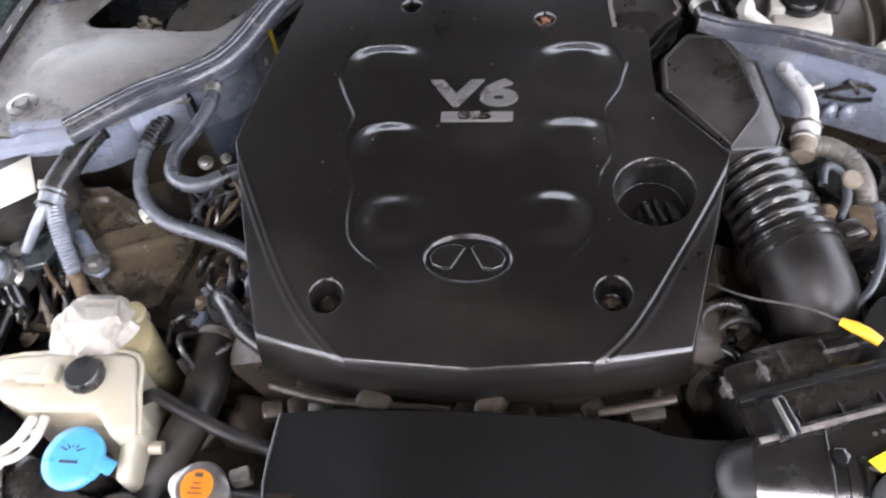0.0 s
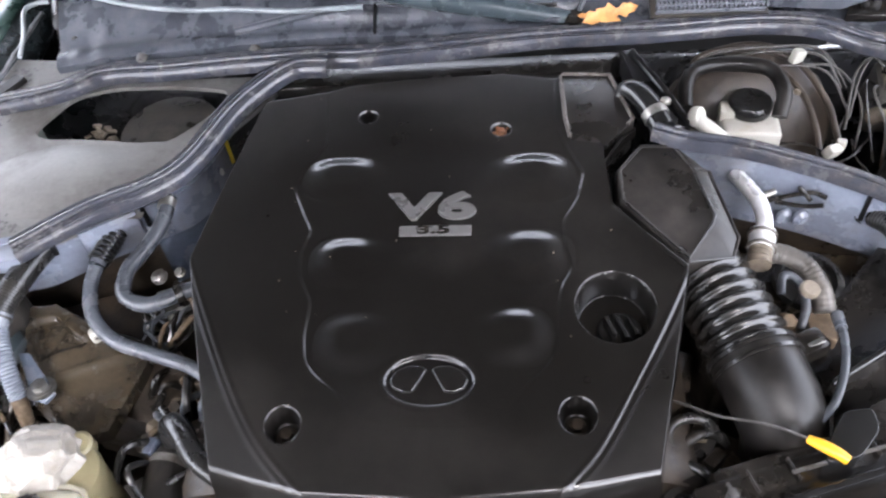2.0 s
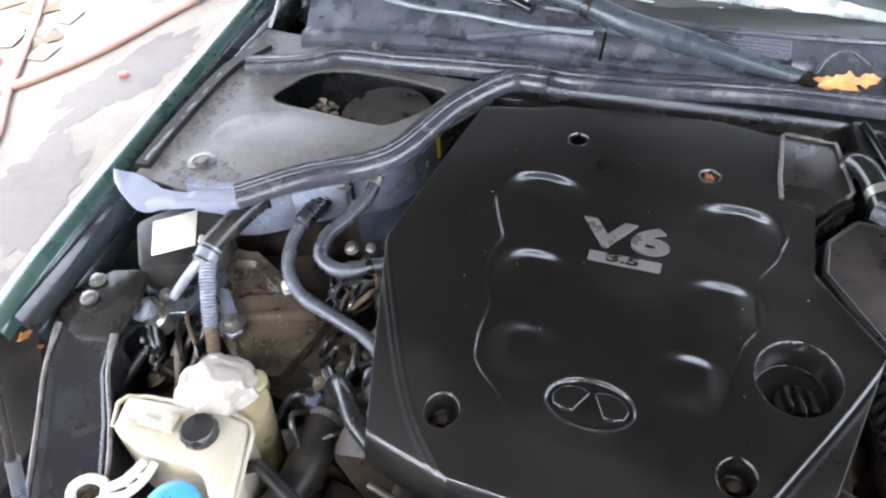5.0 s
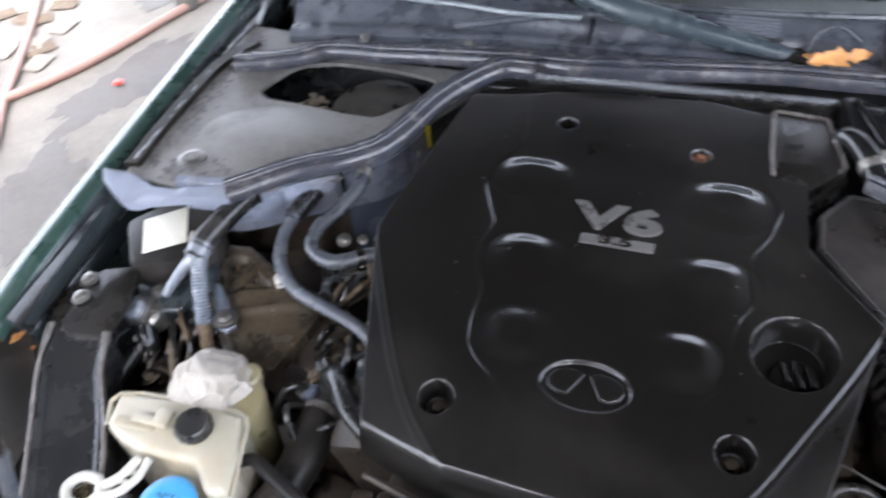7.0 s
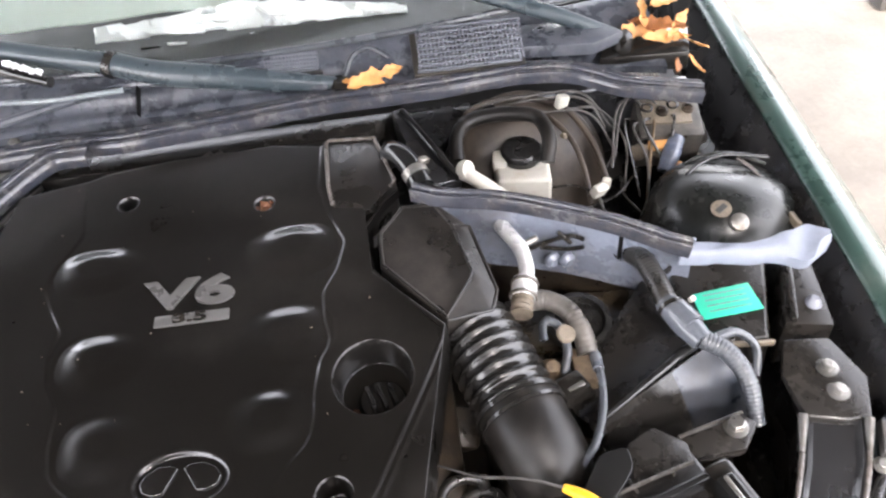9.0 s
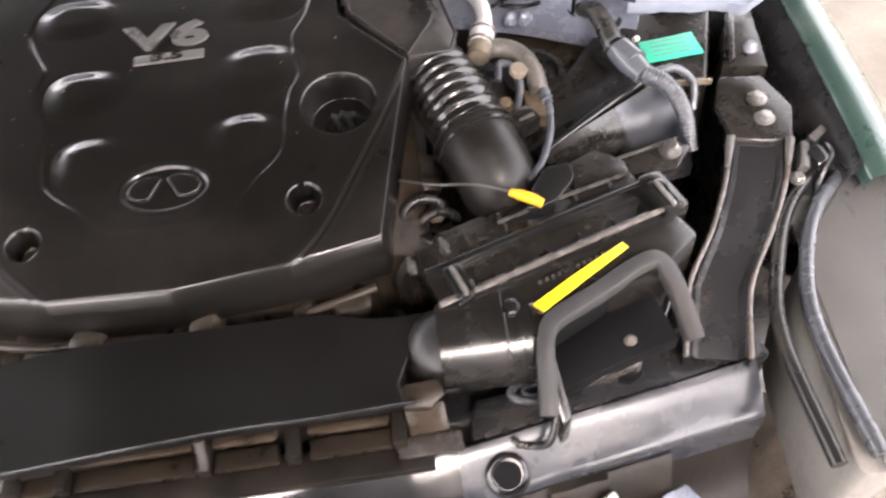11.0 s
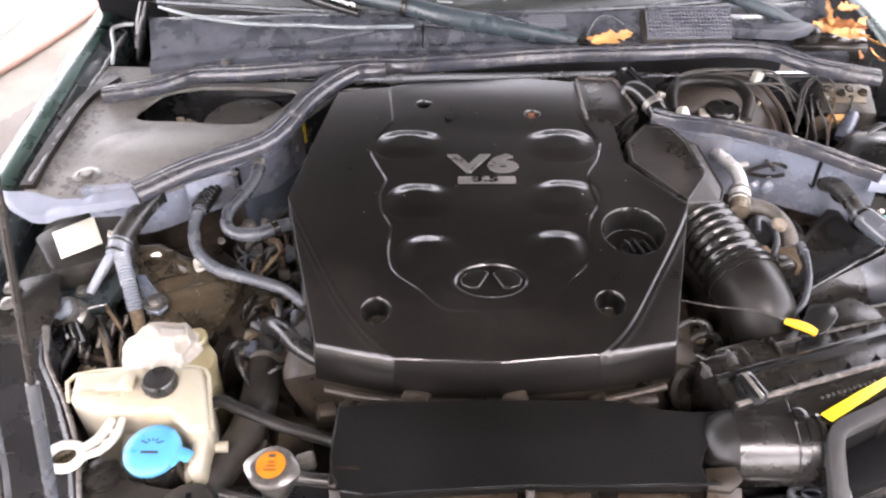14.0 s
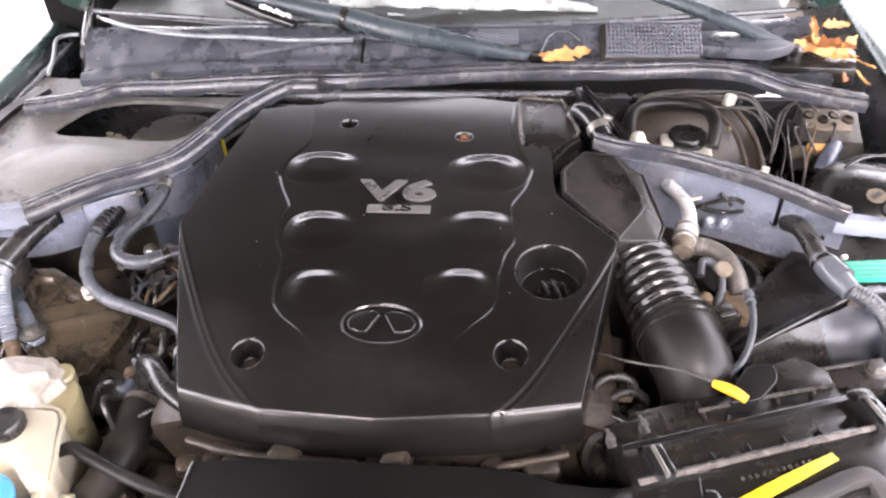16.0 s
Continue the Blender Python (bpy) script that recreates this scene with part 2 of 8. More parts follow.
# darker copy of bay_paint, the wall's shade put into the colour
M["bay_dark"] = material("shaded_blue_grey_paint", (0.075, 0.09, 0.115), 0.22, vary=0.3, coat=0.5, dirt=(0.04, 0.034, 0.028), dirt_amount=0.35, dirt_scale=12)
# blue in this base colour stands for reflected sky on the cheek
M["cheek"] = material("glossy_sky_tinted_paint", (0.034, 0.041, 0.054), 0.27, vary=0.35, scale=14, bump=0.1, bump_scale=30, dirt=(0.022, 0.019, 0.016), dirt_amount=0.36, dirt_scale=12, spec=0.55)
M["conduit_pale"] = material("pale_grey_conduit", (0.15, 0.165, 0.19), 0.2, vary=0.3, bump=0.08, coat=0.3, dirt=(0.10, 0.085, 0.07), dirt_amount=0.25)
M["abs_grey"] = material("dusty_grey_control_unit", (0.040, 0.037, 0.033), 0.35, vary=0.5, scale=35, bump=0.3, dirt=(0.09, 0.08, 0.066), dirt_amount=0.4, dirt_scale=35)
M["duct_nose"] = material("dull_black_duct_end", (0.009, 0.0085, 0.008), 0.42, vary=0.4, scale=25, bump=0.1, dirt=(0.035, 0.030, 0.025), dirt_amount=0.3, dirt_scale=30, spec=0.4)
M["hose_dusty"] = material("dusty_beige_grey_rubber", (0.085, 0.078, 0.070), 0.34, vary=0.4, scale=25, bump=0.2, dirt=(0.14, 0.12, 0.10), dirt_amount=0.35, dirt_scale=22)
M["box_plastic"] = material("dusty_brown_black_plastic", (0.0135, 0.0122, 0.011), 0.25, vary=0.5, scale=14, bump=0.14, bump_scale=130, dirt=(0.032, 0.0275, 0.023), dirt_amount=0.34, dirt_scale=12, spec=0.4, rough_vary=0.16)
M["wiper_black"] = material("faded_black_wiper_paint", (0.038, 0.050, 0.057), 0.30, vary=0.25, bump=0.05, dirt=(0.065, 0.075, 0.08), dirt_amount=0.3, dirt_scale=20)
M["brake_steel"] = material("dull_brake_line", (0.10, 0.096, 0.092), 0.42, metal=0.7, dirt=(0.05, 0.04, 0.03), dirt_amount=0.4, dirt_scale=50)
M["tower"] = material("glossy_dusty_black_steel", (0.011, 0.012, 0.0115), 0.25, vary=0.4, scale=16, bump=0.4, bump_scale=20, dirt=(0.028, 0.026, 0.023), dirt_amount=0.36, dirt_scale=14, spec=0.32)
M["leaf_dark"] = material("brown_dry_leaf", (0.24, 0.085, 0.022), 0.65, vary=0.5, scale=50, bump=0.3)
M["glass"] = bpy.data.materials.new("windshield_glass")
M["glass"].use_nodes = True
_b = M["glass"].node_tree.nodes["Principled BSDF"]
_b.inputs["Base Color"].default_value, _b.inputs["Roughness"].default_value = (0.94, 0.98, 0.955, 1), 0.02
_b.inputs["Transmission Weight"].default_value, _b.inputs["IOR"].default_value = 1.0, 1.45


# ---- mesh helpers ----
def thing(name, label, category, base=(0, 0, 0), group="", kind=""):
    e = new(name)
    e.empty_display_size = 0.03
    e.location = base
    return tagged(e, label, category, group, kind)


def finish(name, bm, mat, smooth=38):
    bmesh.ops.recalc_face_normals(bm, faces=bm.faces[:])
    me = bpy.data.meshes.new(name)
    bm.to_mesh(me)
    bm.free()
    me.polygons.foreach_set("use_smooth", [True] * len(me.polygons))
    me.set_sharp_from_angle(angle=radians(smooth))
    me.materials.append(M[mat])
    return new(name, me)


def part(name, bm, mat, parent, label="", smooth=38):
    ob = finish(name, bm, mat, smooth)
    ob.parent = parent
    if parent.data is None:
        ob.matrix_parent_inverse = Matrix.Translation(-Vector(parent.location))
    if label:
        tagged(ob, label)
    return ob


def single(name, bm, mat, label, category, group="", kind="", smooth=38):
    return tagged(finish(name, bm, mat, smooth), label, category, group, kind)


def join(*bms):
    out = bms[0]
    for b in bms[1:]:
        me = bpy.data.meshes.new("tmp")
        b.to_mesh(me)
        out.from_mesh(me)
        bpy.data.meshes.remove(me)
        b.free()
    return out


def moved(bm, m):
    bmesh.ops.transform(bm, matrix=m, verts=bm.verts[:])
    return bm


def box(c, size, bevel=0.003, rot=(0, 0, 0), seg=2):
    bm = bmesh.new()
    bmesh.ops.create_cube(bm, size=1)
    bmesh.ops.scale(bm, vec=size, verts=bm.verts[:])
    if bevel:
        bmesh.ops.bevel(bm, geom=bm.edges[:], offset=bevel, segments=seg, affect="EDGES", profile=0.5)
    return moved(bm, pose(*c, *rot))


def prism(outline, depth, bevel=0.003, z=None, down=(0, 0, -1), seg=2):
    """A plate from a loop of (x, y) with z, or (x, y, z), thickened by depth along down."""
    bm = bmesh.new()
    top = [bm.verts.new((p[0], p[1], p[2] if len(p) > 2 else z)) for p in outline]
    f = bm.faces.new(top)
    r = bmesh.ops.extrude_face_region(bm, geom=[f])
    d = Vector(down).normalized() * depth
    for v in r["geom"]:
        if isinstance(v, bmesh.types.BMVert):
            v.co += d
    if bevel:
        es = [e for e in f.edges] if f.is_valid else bm.edges[:]
        bmesh.ops.bevel(bm, geom=bm.edges[:], offset=bevel, segments=seg, affect="EDGES", profile=0.5, clamp_overlap=True)
    return bm


def spline(pts, n=8):
    pts = [Vector(p) for p in pts]
    if len(pts) == 2:
        return [pts[0].lerp(pts[1], i / n) for i in range(n + 1)]
    ext = [2 * pts[0] - pts[1]] + pts + [2 * pts[-1] - pts[-2]]
    out = []
    for i in range(1, len(ext) - 2):
        a, b, c, d = ext[i - 1:i + 3]
        for k in range(n):
            t = k / n
            out.append(0.5 * ((2 * b) + (c - a) * t + (2 * a - 5 * b + 4 * c - d) * t * t + (3 * b - a - 3 * c + d) * t ** 3))
    out.append(pts[-1])
    return out


def frames(path, up=None):
    """A side and an up vector at every point of a path."""
    n = len(path)
    tang = [(path[min(i + 1, n - 1)] - path[max(i - 1, 0)]).normalized() for i in range(n)]
    ref = Vector(up) if up else (Vector((0, 0, 1)) if abs(tang[0].z) < 0.9 else Vector((0, 1, 0)))
    out = []
    for t in tang:
        s = t.cross(ref)
        s = s.normalized() if s.length > 1e-4 else Vector((1, 0, 0))
        u = s.cross(t).normalized()
        if not up:
            ref = u
        out.append((s, u))
    return out


def tube(pts, r, seg=14, n=8, cap=True, smoothpath=True, ribs=0.0, pitch=0.006, fin=0):
    """A hose along pts. r: radius or a list with one for each point. ribs: depth of corrugations."""
    path = spline(pts, n) if smoothpath else [Vector(p) for p in pts]
    if ribs:
        dense, carry = [path[0]], 0.0
        for a, b in zip(path, path[1:]):
            k = max(1, int(round((b - a).length / (pitch / (10 if fin else 4)))))
            dense += [a.lerp(b, (j + 1) / k) for j in range(k)]
        path = dense
    m = len(path)
    rad = r if isinstance(r, (list, tuple)) else [r, r]
    bm = bmesh.new()
    rings, dist = [], 0.0
    for i, (p, (s, u)) in enumerate(zip(path, frames(path))):
        if i:
            dist += (p - path[i - 1]).length
        k = i / (m - 1) * (len(rad) - 1)
        j = min(int(k), len(rad) - 2)
        rr = rad[j] * (1 - (k - j)) + rad[j + 1] * (k - j)
        if ribs:
            rr += ribs * abs(math.sin(math.pi * dist / pitch)) ** fin if fin else ribs * math.sin(2 * math.pi * dist / pitch)
        rings.append([bm.verts.new(p + rr * (math.cos(2 * math.pi * q / seg) * s + math.sin(2 * math.pi * q / seg) * u)) for q in range(seg)])
    for a, b in zip(rings, rings[1:]):
        for q in range(seg):
            bm.faces.new((a[q], a[(q + 1) % seg], b[(q + 1) % seg], b[q]))
    if cap:
        bm.faces.new(rings[0][::-1])
        bm.faces.new(rings[-1])
    return bm


def sweep(profile, pts, up=(0, 0, 1), n=8, wobble=0.0):
    """A strip with the closed outline profile (side, up) carried along pts."""
    path = spline(pts, n)
    bm = bmesh.new()
    rings = []
    for i, (p, (s, u)) in enumerate(zip(path, frames(path, up))):
        w = wobble * noise.noise(p * 9) if wobble else 0
        rings.append([bm.verts.new(p + s * a + u * (b + w)) for a, b in profile])
    k = len(profile)
    for a, b in zip(rings, rings[1:]):
        for q in range(k):
            bm.faces.new((a[q], a[(q + 1) % k], b[(q + 1) % k], b[q]))
    bm.faces.new(rings[0][::-1])
    bm.faces.new(rings[-1])
    return bm


def lathe(profile, c=(0, 0, 0), rot=(0, 0, 0), seg=28):
    """A turned solid from (radius, height) pairs, from bottom to top."""
    bm = bmesh.new()
    rings = []
    for r, z in profile:
        rings.append([bm.verts.new((r * math.cos(2 * math.pi * q / seg), r * math.sin(2 * math.pi * q / seg), z)) for q in range(seg)])
    for a, b in zip(rings, rings[1:]):
        for q in range(seg):
            bm.faces.new((a[q], a[(q + 1) % seg], b[(q + 1) % seg], b[q]))
    bm.faces.new(rings[0][::-1])
    bm.faces.new(rings[-1])
    return moved(bm, pose(*c, *rot))


def sheet(fn, us, vs, thick=0.0):
    """A surface fn(u, v) over two ranges, with thickness downwards if given."""
    bm = bmesh.new()
    g = [[bm.verts.new(fn(u, v)) for v in vs] for u in us]
    fs = [bm.faces.new((g[i][j], g[i + 1][j], g[i + 1][j + 1], g[i][j + 1])) for i in range(len(us) - 1) for j in range(len(vs) - 1)]
    if thick:
        bmesh.ops.recalc_face_normals(bm, faces=bm.faces[:])
        r = bmesh.ops.extrude_face_region(bm, geom=fs)
        for v in r["geom"]:
            if isinstance(v, bmesh.types.BMVert):
                v.co.z -= thick
    return bm


def hexbolt(c, r, h, rot=(0, 0, 0), washer=1.45):
    bm = lathe([(r * washer, 0), (r * washer, h * 0.22), (r * 1.05, h * 0.3)], seg=20)
    hx = lathe([(r, h * 0.25), (r, h * 0.9), (r * 0.82, h)], seg=6)
    return moved(join(bm, hx), pose(*c, *rot))


def sstep(a, b, v):
    t = np.clip((v - a) / (b - a), 0, 1)
    return t * t * (3 - 2 * t)


def lin(a, b, n):
    return [a + (b - a) * i / n for i in range(n + 1)]


def text(s, size, depth, m, stretch=1.0, shear=0.0):
    cu = bpy.data.curves.new("letters", "FONT")
    cu.body, cu.size, cu.extrude, cu.align_x, cu.align_y, cu.offset, cu.shear = s, size, depth, "CENTER", "CENTER", size * 0.035, shear
    cu.resolution_u = 6
    ob = bpy.data.objects.new("letters", cu)
    scene.collection.objects.link(ob)
    dg = bpy.context.evaluated_depsgraph_get()
    me = bpy.data.meshes.new_from_object(ob.evaluated_get(dg))
    bm = bmesh.new()
    bm.from_mesh(me)
    bpy.data.objects.remove(ob)
    bpy.data.curves.remove(cu)
    bpy.data.meshes.remove(me)
    bmesh.ops.scale(bm, vec=(stretch, 1, 1), verts=bm.verts[:])
    return moved(bm, m)

# ---- ground ----
def ground_fn(u, v):
    return (u, v, 0.0)


GX = [-60, -25, -12] + lin(-8, 8, 64) + [12, 25, 60]
single("ground", sheet(ground_fn, GX, GX), "concrete", "pale stained concrete driveway with wet patches", "ground", kind="structure")

# made-up open roof over the car, unseen, to block sky and shape reflections: two slabs joined by a middle board, with a
# low fascia at the back
single("ceiling", box((0.0, 0.775, 2.82), (4.5, 3.95, 0.10), 0.01), "ceiling", "unseen brown slab added to block overhead sky", "ceiling", kind="structure")
single("ceiling", box((0.0, -3.70, 2.82), (4.5, 3.60, 0.10), 0.01), "ceiling", "unseen brown slab added to block overhead sky", "ceiling", kind="structure")
# added board that darkens the middle of the gap's reflection
single("ceiling", box((0.035, -1.55, 2.815), (0.77, 0.694, 0.08), 0.01), "ceiling", "unseen brown board added to block the middle of the roof gap", "ceiling", kind="structure")
# unseen boards and wall added to cut sky from left, front and back
single("side_blocker", box((-2.25, 0.775, 2.42), (0.09, 3.95, 0.70), 0.01), "ceiling", "unseen brown board added to block sky on the left", "wall", kind="structure")
single("front_blocker", box((0.0, -5.52, 1.385), (4.5, 0.12, 2.77), 0.01), "ceiling", "unseen brown wall added to block low sky in front", "wall", kind="structure")
single("rear_blocker", box((0.0, 2.80, 2.46), (4.5, 0.09, 0.80), 0.01), "ceiling", "unseen brown board added to block sky at the back", "wall", kind="structure")
# posts added only to carry the made-up roof
for x, y in ((-2.15, 2.68), (2.15, 2.68), (-2.15, -1.25), (2.15, -1.25), (-2.15, -1.95), (2.15, -1.95), (-2.15, -5.38), (2.15, -5.38)):
    single("blocker_post", box((x, y, 1.385), (0.09, 0.09, 2.77), 0.008), "ceiling", "dark wooden post added under the unseen roof slabs", "post", "carport posts")

# ---- car body ----
car = thing("car", "dark green car with open engine bay", "car", (0.03, 0.8, 0))
for x in (-0.72, 0.78):
    w_ = part("wheel", lathe([(0.20, -0.1), (0.30, -0.1), (0.325, -0.07), (0.325, 0.07), (0.30, 0.1), (0.20, 0.1)], (x, 0.62, 0.325), (0, 90, 0), 40), "rubber", car, "black tyre")
    part("rim", lathe([(0.03, -0.06), (0.2, -0.08), (0.2, 0.08), (0.03, 0.06)], (x, 0.62, 0.325), (0, 90, 0), 30), "alu", w_, "grey alloy rim")


def fender(side):
    prof = [(0.0, -0.02), (0.001, -0.008), (0.004, 0.0), (0.02, 0.004), (0.04, 0.0), (0.062, -0.018), (0.082, -0.06), (0.094, -0.16), (0.1, -0.34), (0.085, -0.5)]

    def fn(u, v):
        k = (u - 0.42) / 0.9
        inner = (0.762 + 0.012 * k) if side > 0 else -(0.706 + 0.045 * k)
        ztop = 0.895 + 0.05 * min(1, max(0, k)) ** 0.7 - (0.05 * max(0, 0.5 - u) if u < 0.5 else 0)
        a, b = prof[int(v)]
        return (inner + side * a, u, ztop + b)
    return sheet(fn, lin(0.40, 1.9, 40), range(len(prof)))


part("fender", fender(1), "green_paint", car, "dark green metallic fender", 60)
part("fender", fender(-1), "green_paint", car, "dark green metallic fender", 60)
# black inner lips and gutters beside the fenders
part("fender_lip", sheet(lambda u, v: (0.762 + 0.012 * (u - 0.42) / 0.9 - [0, 0.004, 0.012, 0.03][int(v)], u, 0.895 + 0.05 * min(1, max(0, (u - 0.42) / 0.9)) ** 0.7 + [-0.004, -0.02, -0.03, -0.10][int(v)]), lin(0.42, 1.6, 30), range(4)), "black_paint", car)
part("fender_lip", sheet(lambda u, v: (-(0.706 + 0.045 * (u - 0.42) / 0.9) + [0, 0.003, 0.022, 0.034, 0.04][int(v)] * (1 - 0.25 * max(0, u - 0.95)), u, 0.895 + 0.05 * min(1, max(0, (u - 0.42) / 0.9)) ** 0.7 + [-0.004, -0.010, -0.016, -0.022, -0.06][int(v)]), lin(0.42, 1.6, 40), range(5)), "fender_inner", car, "dark blue-green inner fender face", 60)
part("seam_sealer", tube([(-(0.666 + 0.045 * (y - 0.42) / 0.9) + 0.004 * noise.noise(Vector((y * 30, 0, 5))), y, 0.934 + 0.002 * noise.noise(Vector((y * 45, 3, 0)))) for y in lin(0.70, 1.22, 60)], [0.0035 + 0.0022 * noise.noise(Vector((y * 60, 9, 0))) for y in lin(0.70, 1.22, 60)], 8, 1), "sealant", car, "cracked grey seam sealer")
# hinge pocket behind the apron, its shade put in as near-black colour
part("hinge_pocket", prism([(-0.76, 1.075), (-0.585, 1.065), (-0.60, 1.32), (-0.78, 1.32)], 0.02, 0, 0.84), "dark", car, "hinge pocket with its shade drawn near-black")
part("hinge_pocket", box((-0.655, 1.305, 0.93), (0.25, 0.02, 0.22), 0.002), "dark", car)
part("hinge_pocket", box((-0.592, 1.19, 0.90), (0.012, 0.22, 0.14), 0.002, (0, 0, 8)), "black_paint", car)
part("hinge_arm", tube([(-0.69, 1.20, 0.88), (-0.675, 1.24, 0.95), (-0.655, 1.29, 1.03)], [0.010, 0.012, 0.010], 12), "black_paint", car, "black hood hinge arm")
part("pocket_edge", tube([(-0.688, 1.088, 0.934), (-0.70, 1.14, 0.942), (-0.724, 1.205, 0.948), (-0.712, 1.228, 0.948), (-0.69, 1.232, 0.948)], 0.0035, 10), "pale_trim", car, "pale metal pocket edge")
part("fender_gutter", sheet(lambda u, v: ((0.772 - 0.02 * v, u, [0.86, 0.80, 0.79, 0.80, 0.86][int(v)] + 0.02 * (u - 0.5))), lin(0.42, 1.5, 14), range(5)), "black_paint", car)
part("fender_gutter", sheet(lambda u, v: ((-0.70 - 0.040 * (u - 0.5) + 0.011 * v, u, [0.905, 0.885, 0.88, 0.89, 0.905][int(v)] + 0.015 * (u - 0.7)), )[0], lin(0.42, 1.5, 14), range(5)), "black_paint", car)
part("inner_fender", prism([(0.69, 0.42), (0.77, 0.42), (0.775, 1.5), (0.735, 1.5), (0.735, 0.9), (0.70, 0.7)], 0.3, 0.002, 0.80), "black_paint", car)
part("inner_fender", prism([(-0.69, 0.36), (-0.60, 0.36), (-0.60, 0.66), (-0.70, 0.66)], 0.3, 0.002, 0.78), "black_paint", car)


M["stain"] = material("dark_grime", (0.06, 0.055, 0.052), 0.5, vary=0.5, scale=30, bump=0.3, dirt=(0.14, 0.13, 0.12), dirt_amount=0.4, dirt_scale=60)
# apron on top of the wheel house, with its access opening
def plate_with_hole(outer, hole, z, thick, flange=0.0):
    bm = bmesh.new()
    loops = []
    for lp in (outer, hole):
        vs = [bm.verts.new((p[0], p[1], z)) for p in lp]
        loops.append([bm.edges.new((vs[i], vs[(i + 1) % len(vs)])) for i in range(len(vs))])
    r = bmesh.ops.triangle_fill(bm, use_beauty=True, use_dissolve=False, edges=loops[0] + loops[1])
    fs = bm.faces[:]
    ex = bmesh.ops.extrude_face_region(bm, geom=fs)
    for v in ex["geom"]:
        if isinstance(v, bmesh.types.BMVert):
            v.co.z -= thick
    return bm


def rounded(loop, r=0.02, n=5):
    out = []
    k = len(loop)
    for i in range(k):
        p, a, b = Vector(loop[i][:2]), Vector(loop[i - 1][:2]), Vector(loop[(i + 1) % k][:2])
        ra = min(r, (a - p).length * 0.45)
        rb = min(r, (b - p).length * 0.45)
        s, e = p + (a - p).normalized() * ra, p + (b - p).normalized() * rb
        for j in range(n + 1):
            t = j / n
            out.append(tuple((1 - t) ** 2 * s + 2 * t * (1 - t) * p + t * t * e))
    return out


OPEN = rounded([(-0.592, 0.905), (-0.56, 0.985), (-0.50, 1.005), (-0.40, 1.003), (-0.312, 0.988), (-0.335, 0.925), (-0.382, 0.868), (-0.44, 0.876), (-0.51, 0.885), (-0.568, 0.886)], 0.025)
APRON = [(-0.685, 0.672), (-0.60, 0.665), (-0.505, 0.662), (-0.43, 0.712), (-0.35, 0.755), (-0.318, 0.79), (-0.29, 0.895), (-0.24, 0.985), (-0.24, 1.02), (-0.55, 1.02), (-0.57, 1.078), (-0.695, 1.09), (-0.70, 0.98), (-0.695, 0.8)]
part("apron_panel", plate_with_hole(APRON, OPEN, 0.928, 0.006), "apron", car, "dusty grey apron panel with access opening")
part("apron_flange", sweep([(-0.012, -0.002), (0.012, -0.002), (0.010, 0.006), (-0.010, 0.006)], [(-0.682, 0.69, 0.93), (-0.69, 0.8, 0.931), (-0.69, 0.95, 0.932), (-0.66, 1.03, 0.933)], n=6), "grimy", car)
# near-black sheet in place of the shade below the apron opening
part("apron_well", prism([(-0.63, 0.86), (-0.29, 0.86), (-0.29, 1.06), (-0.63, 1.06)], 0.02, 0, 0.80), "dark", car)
part("apron_bump", sheet(lambda u, v: (u, v, 0.9275 + 0.012 * max(0, 1 - ((u + 0.50) / 0.13) ** 2 - ((v - 0.80) / 0.075) ** 2) ** 1.0), lin(-0.63, -0.37, 26), lin(0.725, 0.875, 15)), "apron", car)

rg = random.Random(31)
stains = bmesh.new()
for k in range(260):
    if k % 3:
        cx, cy = rg.gauss(-0.664, 0.013), rg.uniform(0.70, 1.06)
    else:
        cx, cy = rg.uniform(-0.67, -0.53), rg.gauss(0.70, 0.02)
    if not (-0.688 < cx < -0.52 and 0.675 < cy < 1.07) or (cx > -0.60 and cy > 0.78):
        continue
    r0 = rg.uniform(0.001, 0.0055)
    zz = 0.9284 + 0.00001 * k
    stains.faces.new([stains.verts.new((cx + 0.8 * r0 * q * math.cos(a), cy + r0 * q * math.sin(a), zz)) for a, q in [(2 * math.pi * i / 18, 1 + 0.9 * noise.noise(Vector((math.cos(2 * math.pi * i / 18) * 2.5 + k, math.sin(2 * math.pi * i / 18) * 2.5, k)))) for i in range(18)]])
tagged(part("grime_stains", stains, "stain", car, "dark grime stains"), kind="stuff")

# vertical bay walls in blue-grey paint
def wall(path, z0, z1, thick, n=6):
    bm = bmesh.new()
    p = spline([(x, y, 0) for x, y in path], n)
    fr = frames(p, (0, 0, 1))
    rows = []
    for q, (s, u) in zip(p, fr):
        rows.append([bm.verts.new((q.x + s.x * o, q.y + s.y * o, z)) for o, z in ((0, z1), (0, z0), (thick, z0), (thick, z1))])
    for a, b in zip(rows, rows[1:]):
        for k in range(4):
            bm.faces.new((a[k], a[(k + 1) % 4], b[(k + 1) % 4], b[k]))
    bm.faces.new(rows[0][::-1])
    bm.faces.new(rows[-1])
    return bm


part("bay_wall", wall([(-0.58, 0.655), (-0.50, 0.668), (-0.43, 0.715), (-0.352, 0.76), (-0.318, 0.80)], 0.862, 0.95, -0.012), "bay_paint", car, "blue-grey painted bay wall")
# dark brown wall below the blue-grey paint
part("lower_wall", wall([(-0.60, 0.675), (-0.50, 0.69), (-0.43, 0.735), (-0.352, 0.78), (-0.318, 0.82)], 0.55, 0.872, -0.012), "block", car, "dark brown lower bay wall")
part("bay_wall", wall([(-0.318, 0.80), (-0.29, 0.90), (-0.235, 1.0)], 0.60, 0.955, -0.012), "black_paint", car, "black painted bay wall")
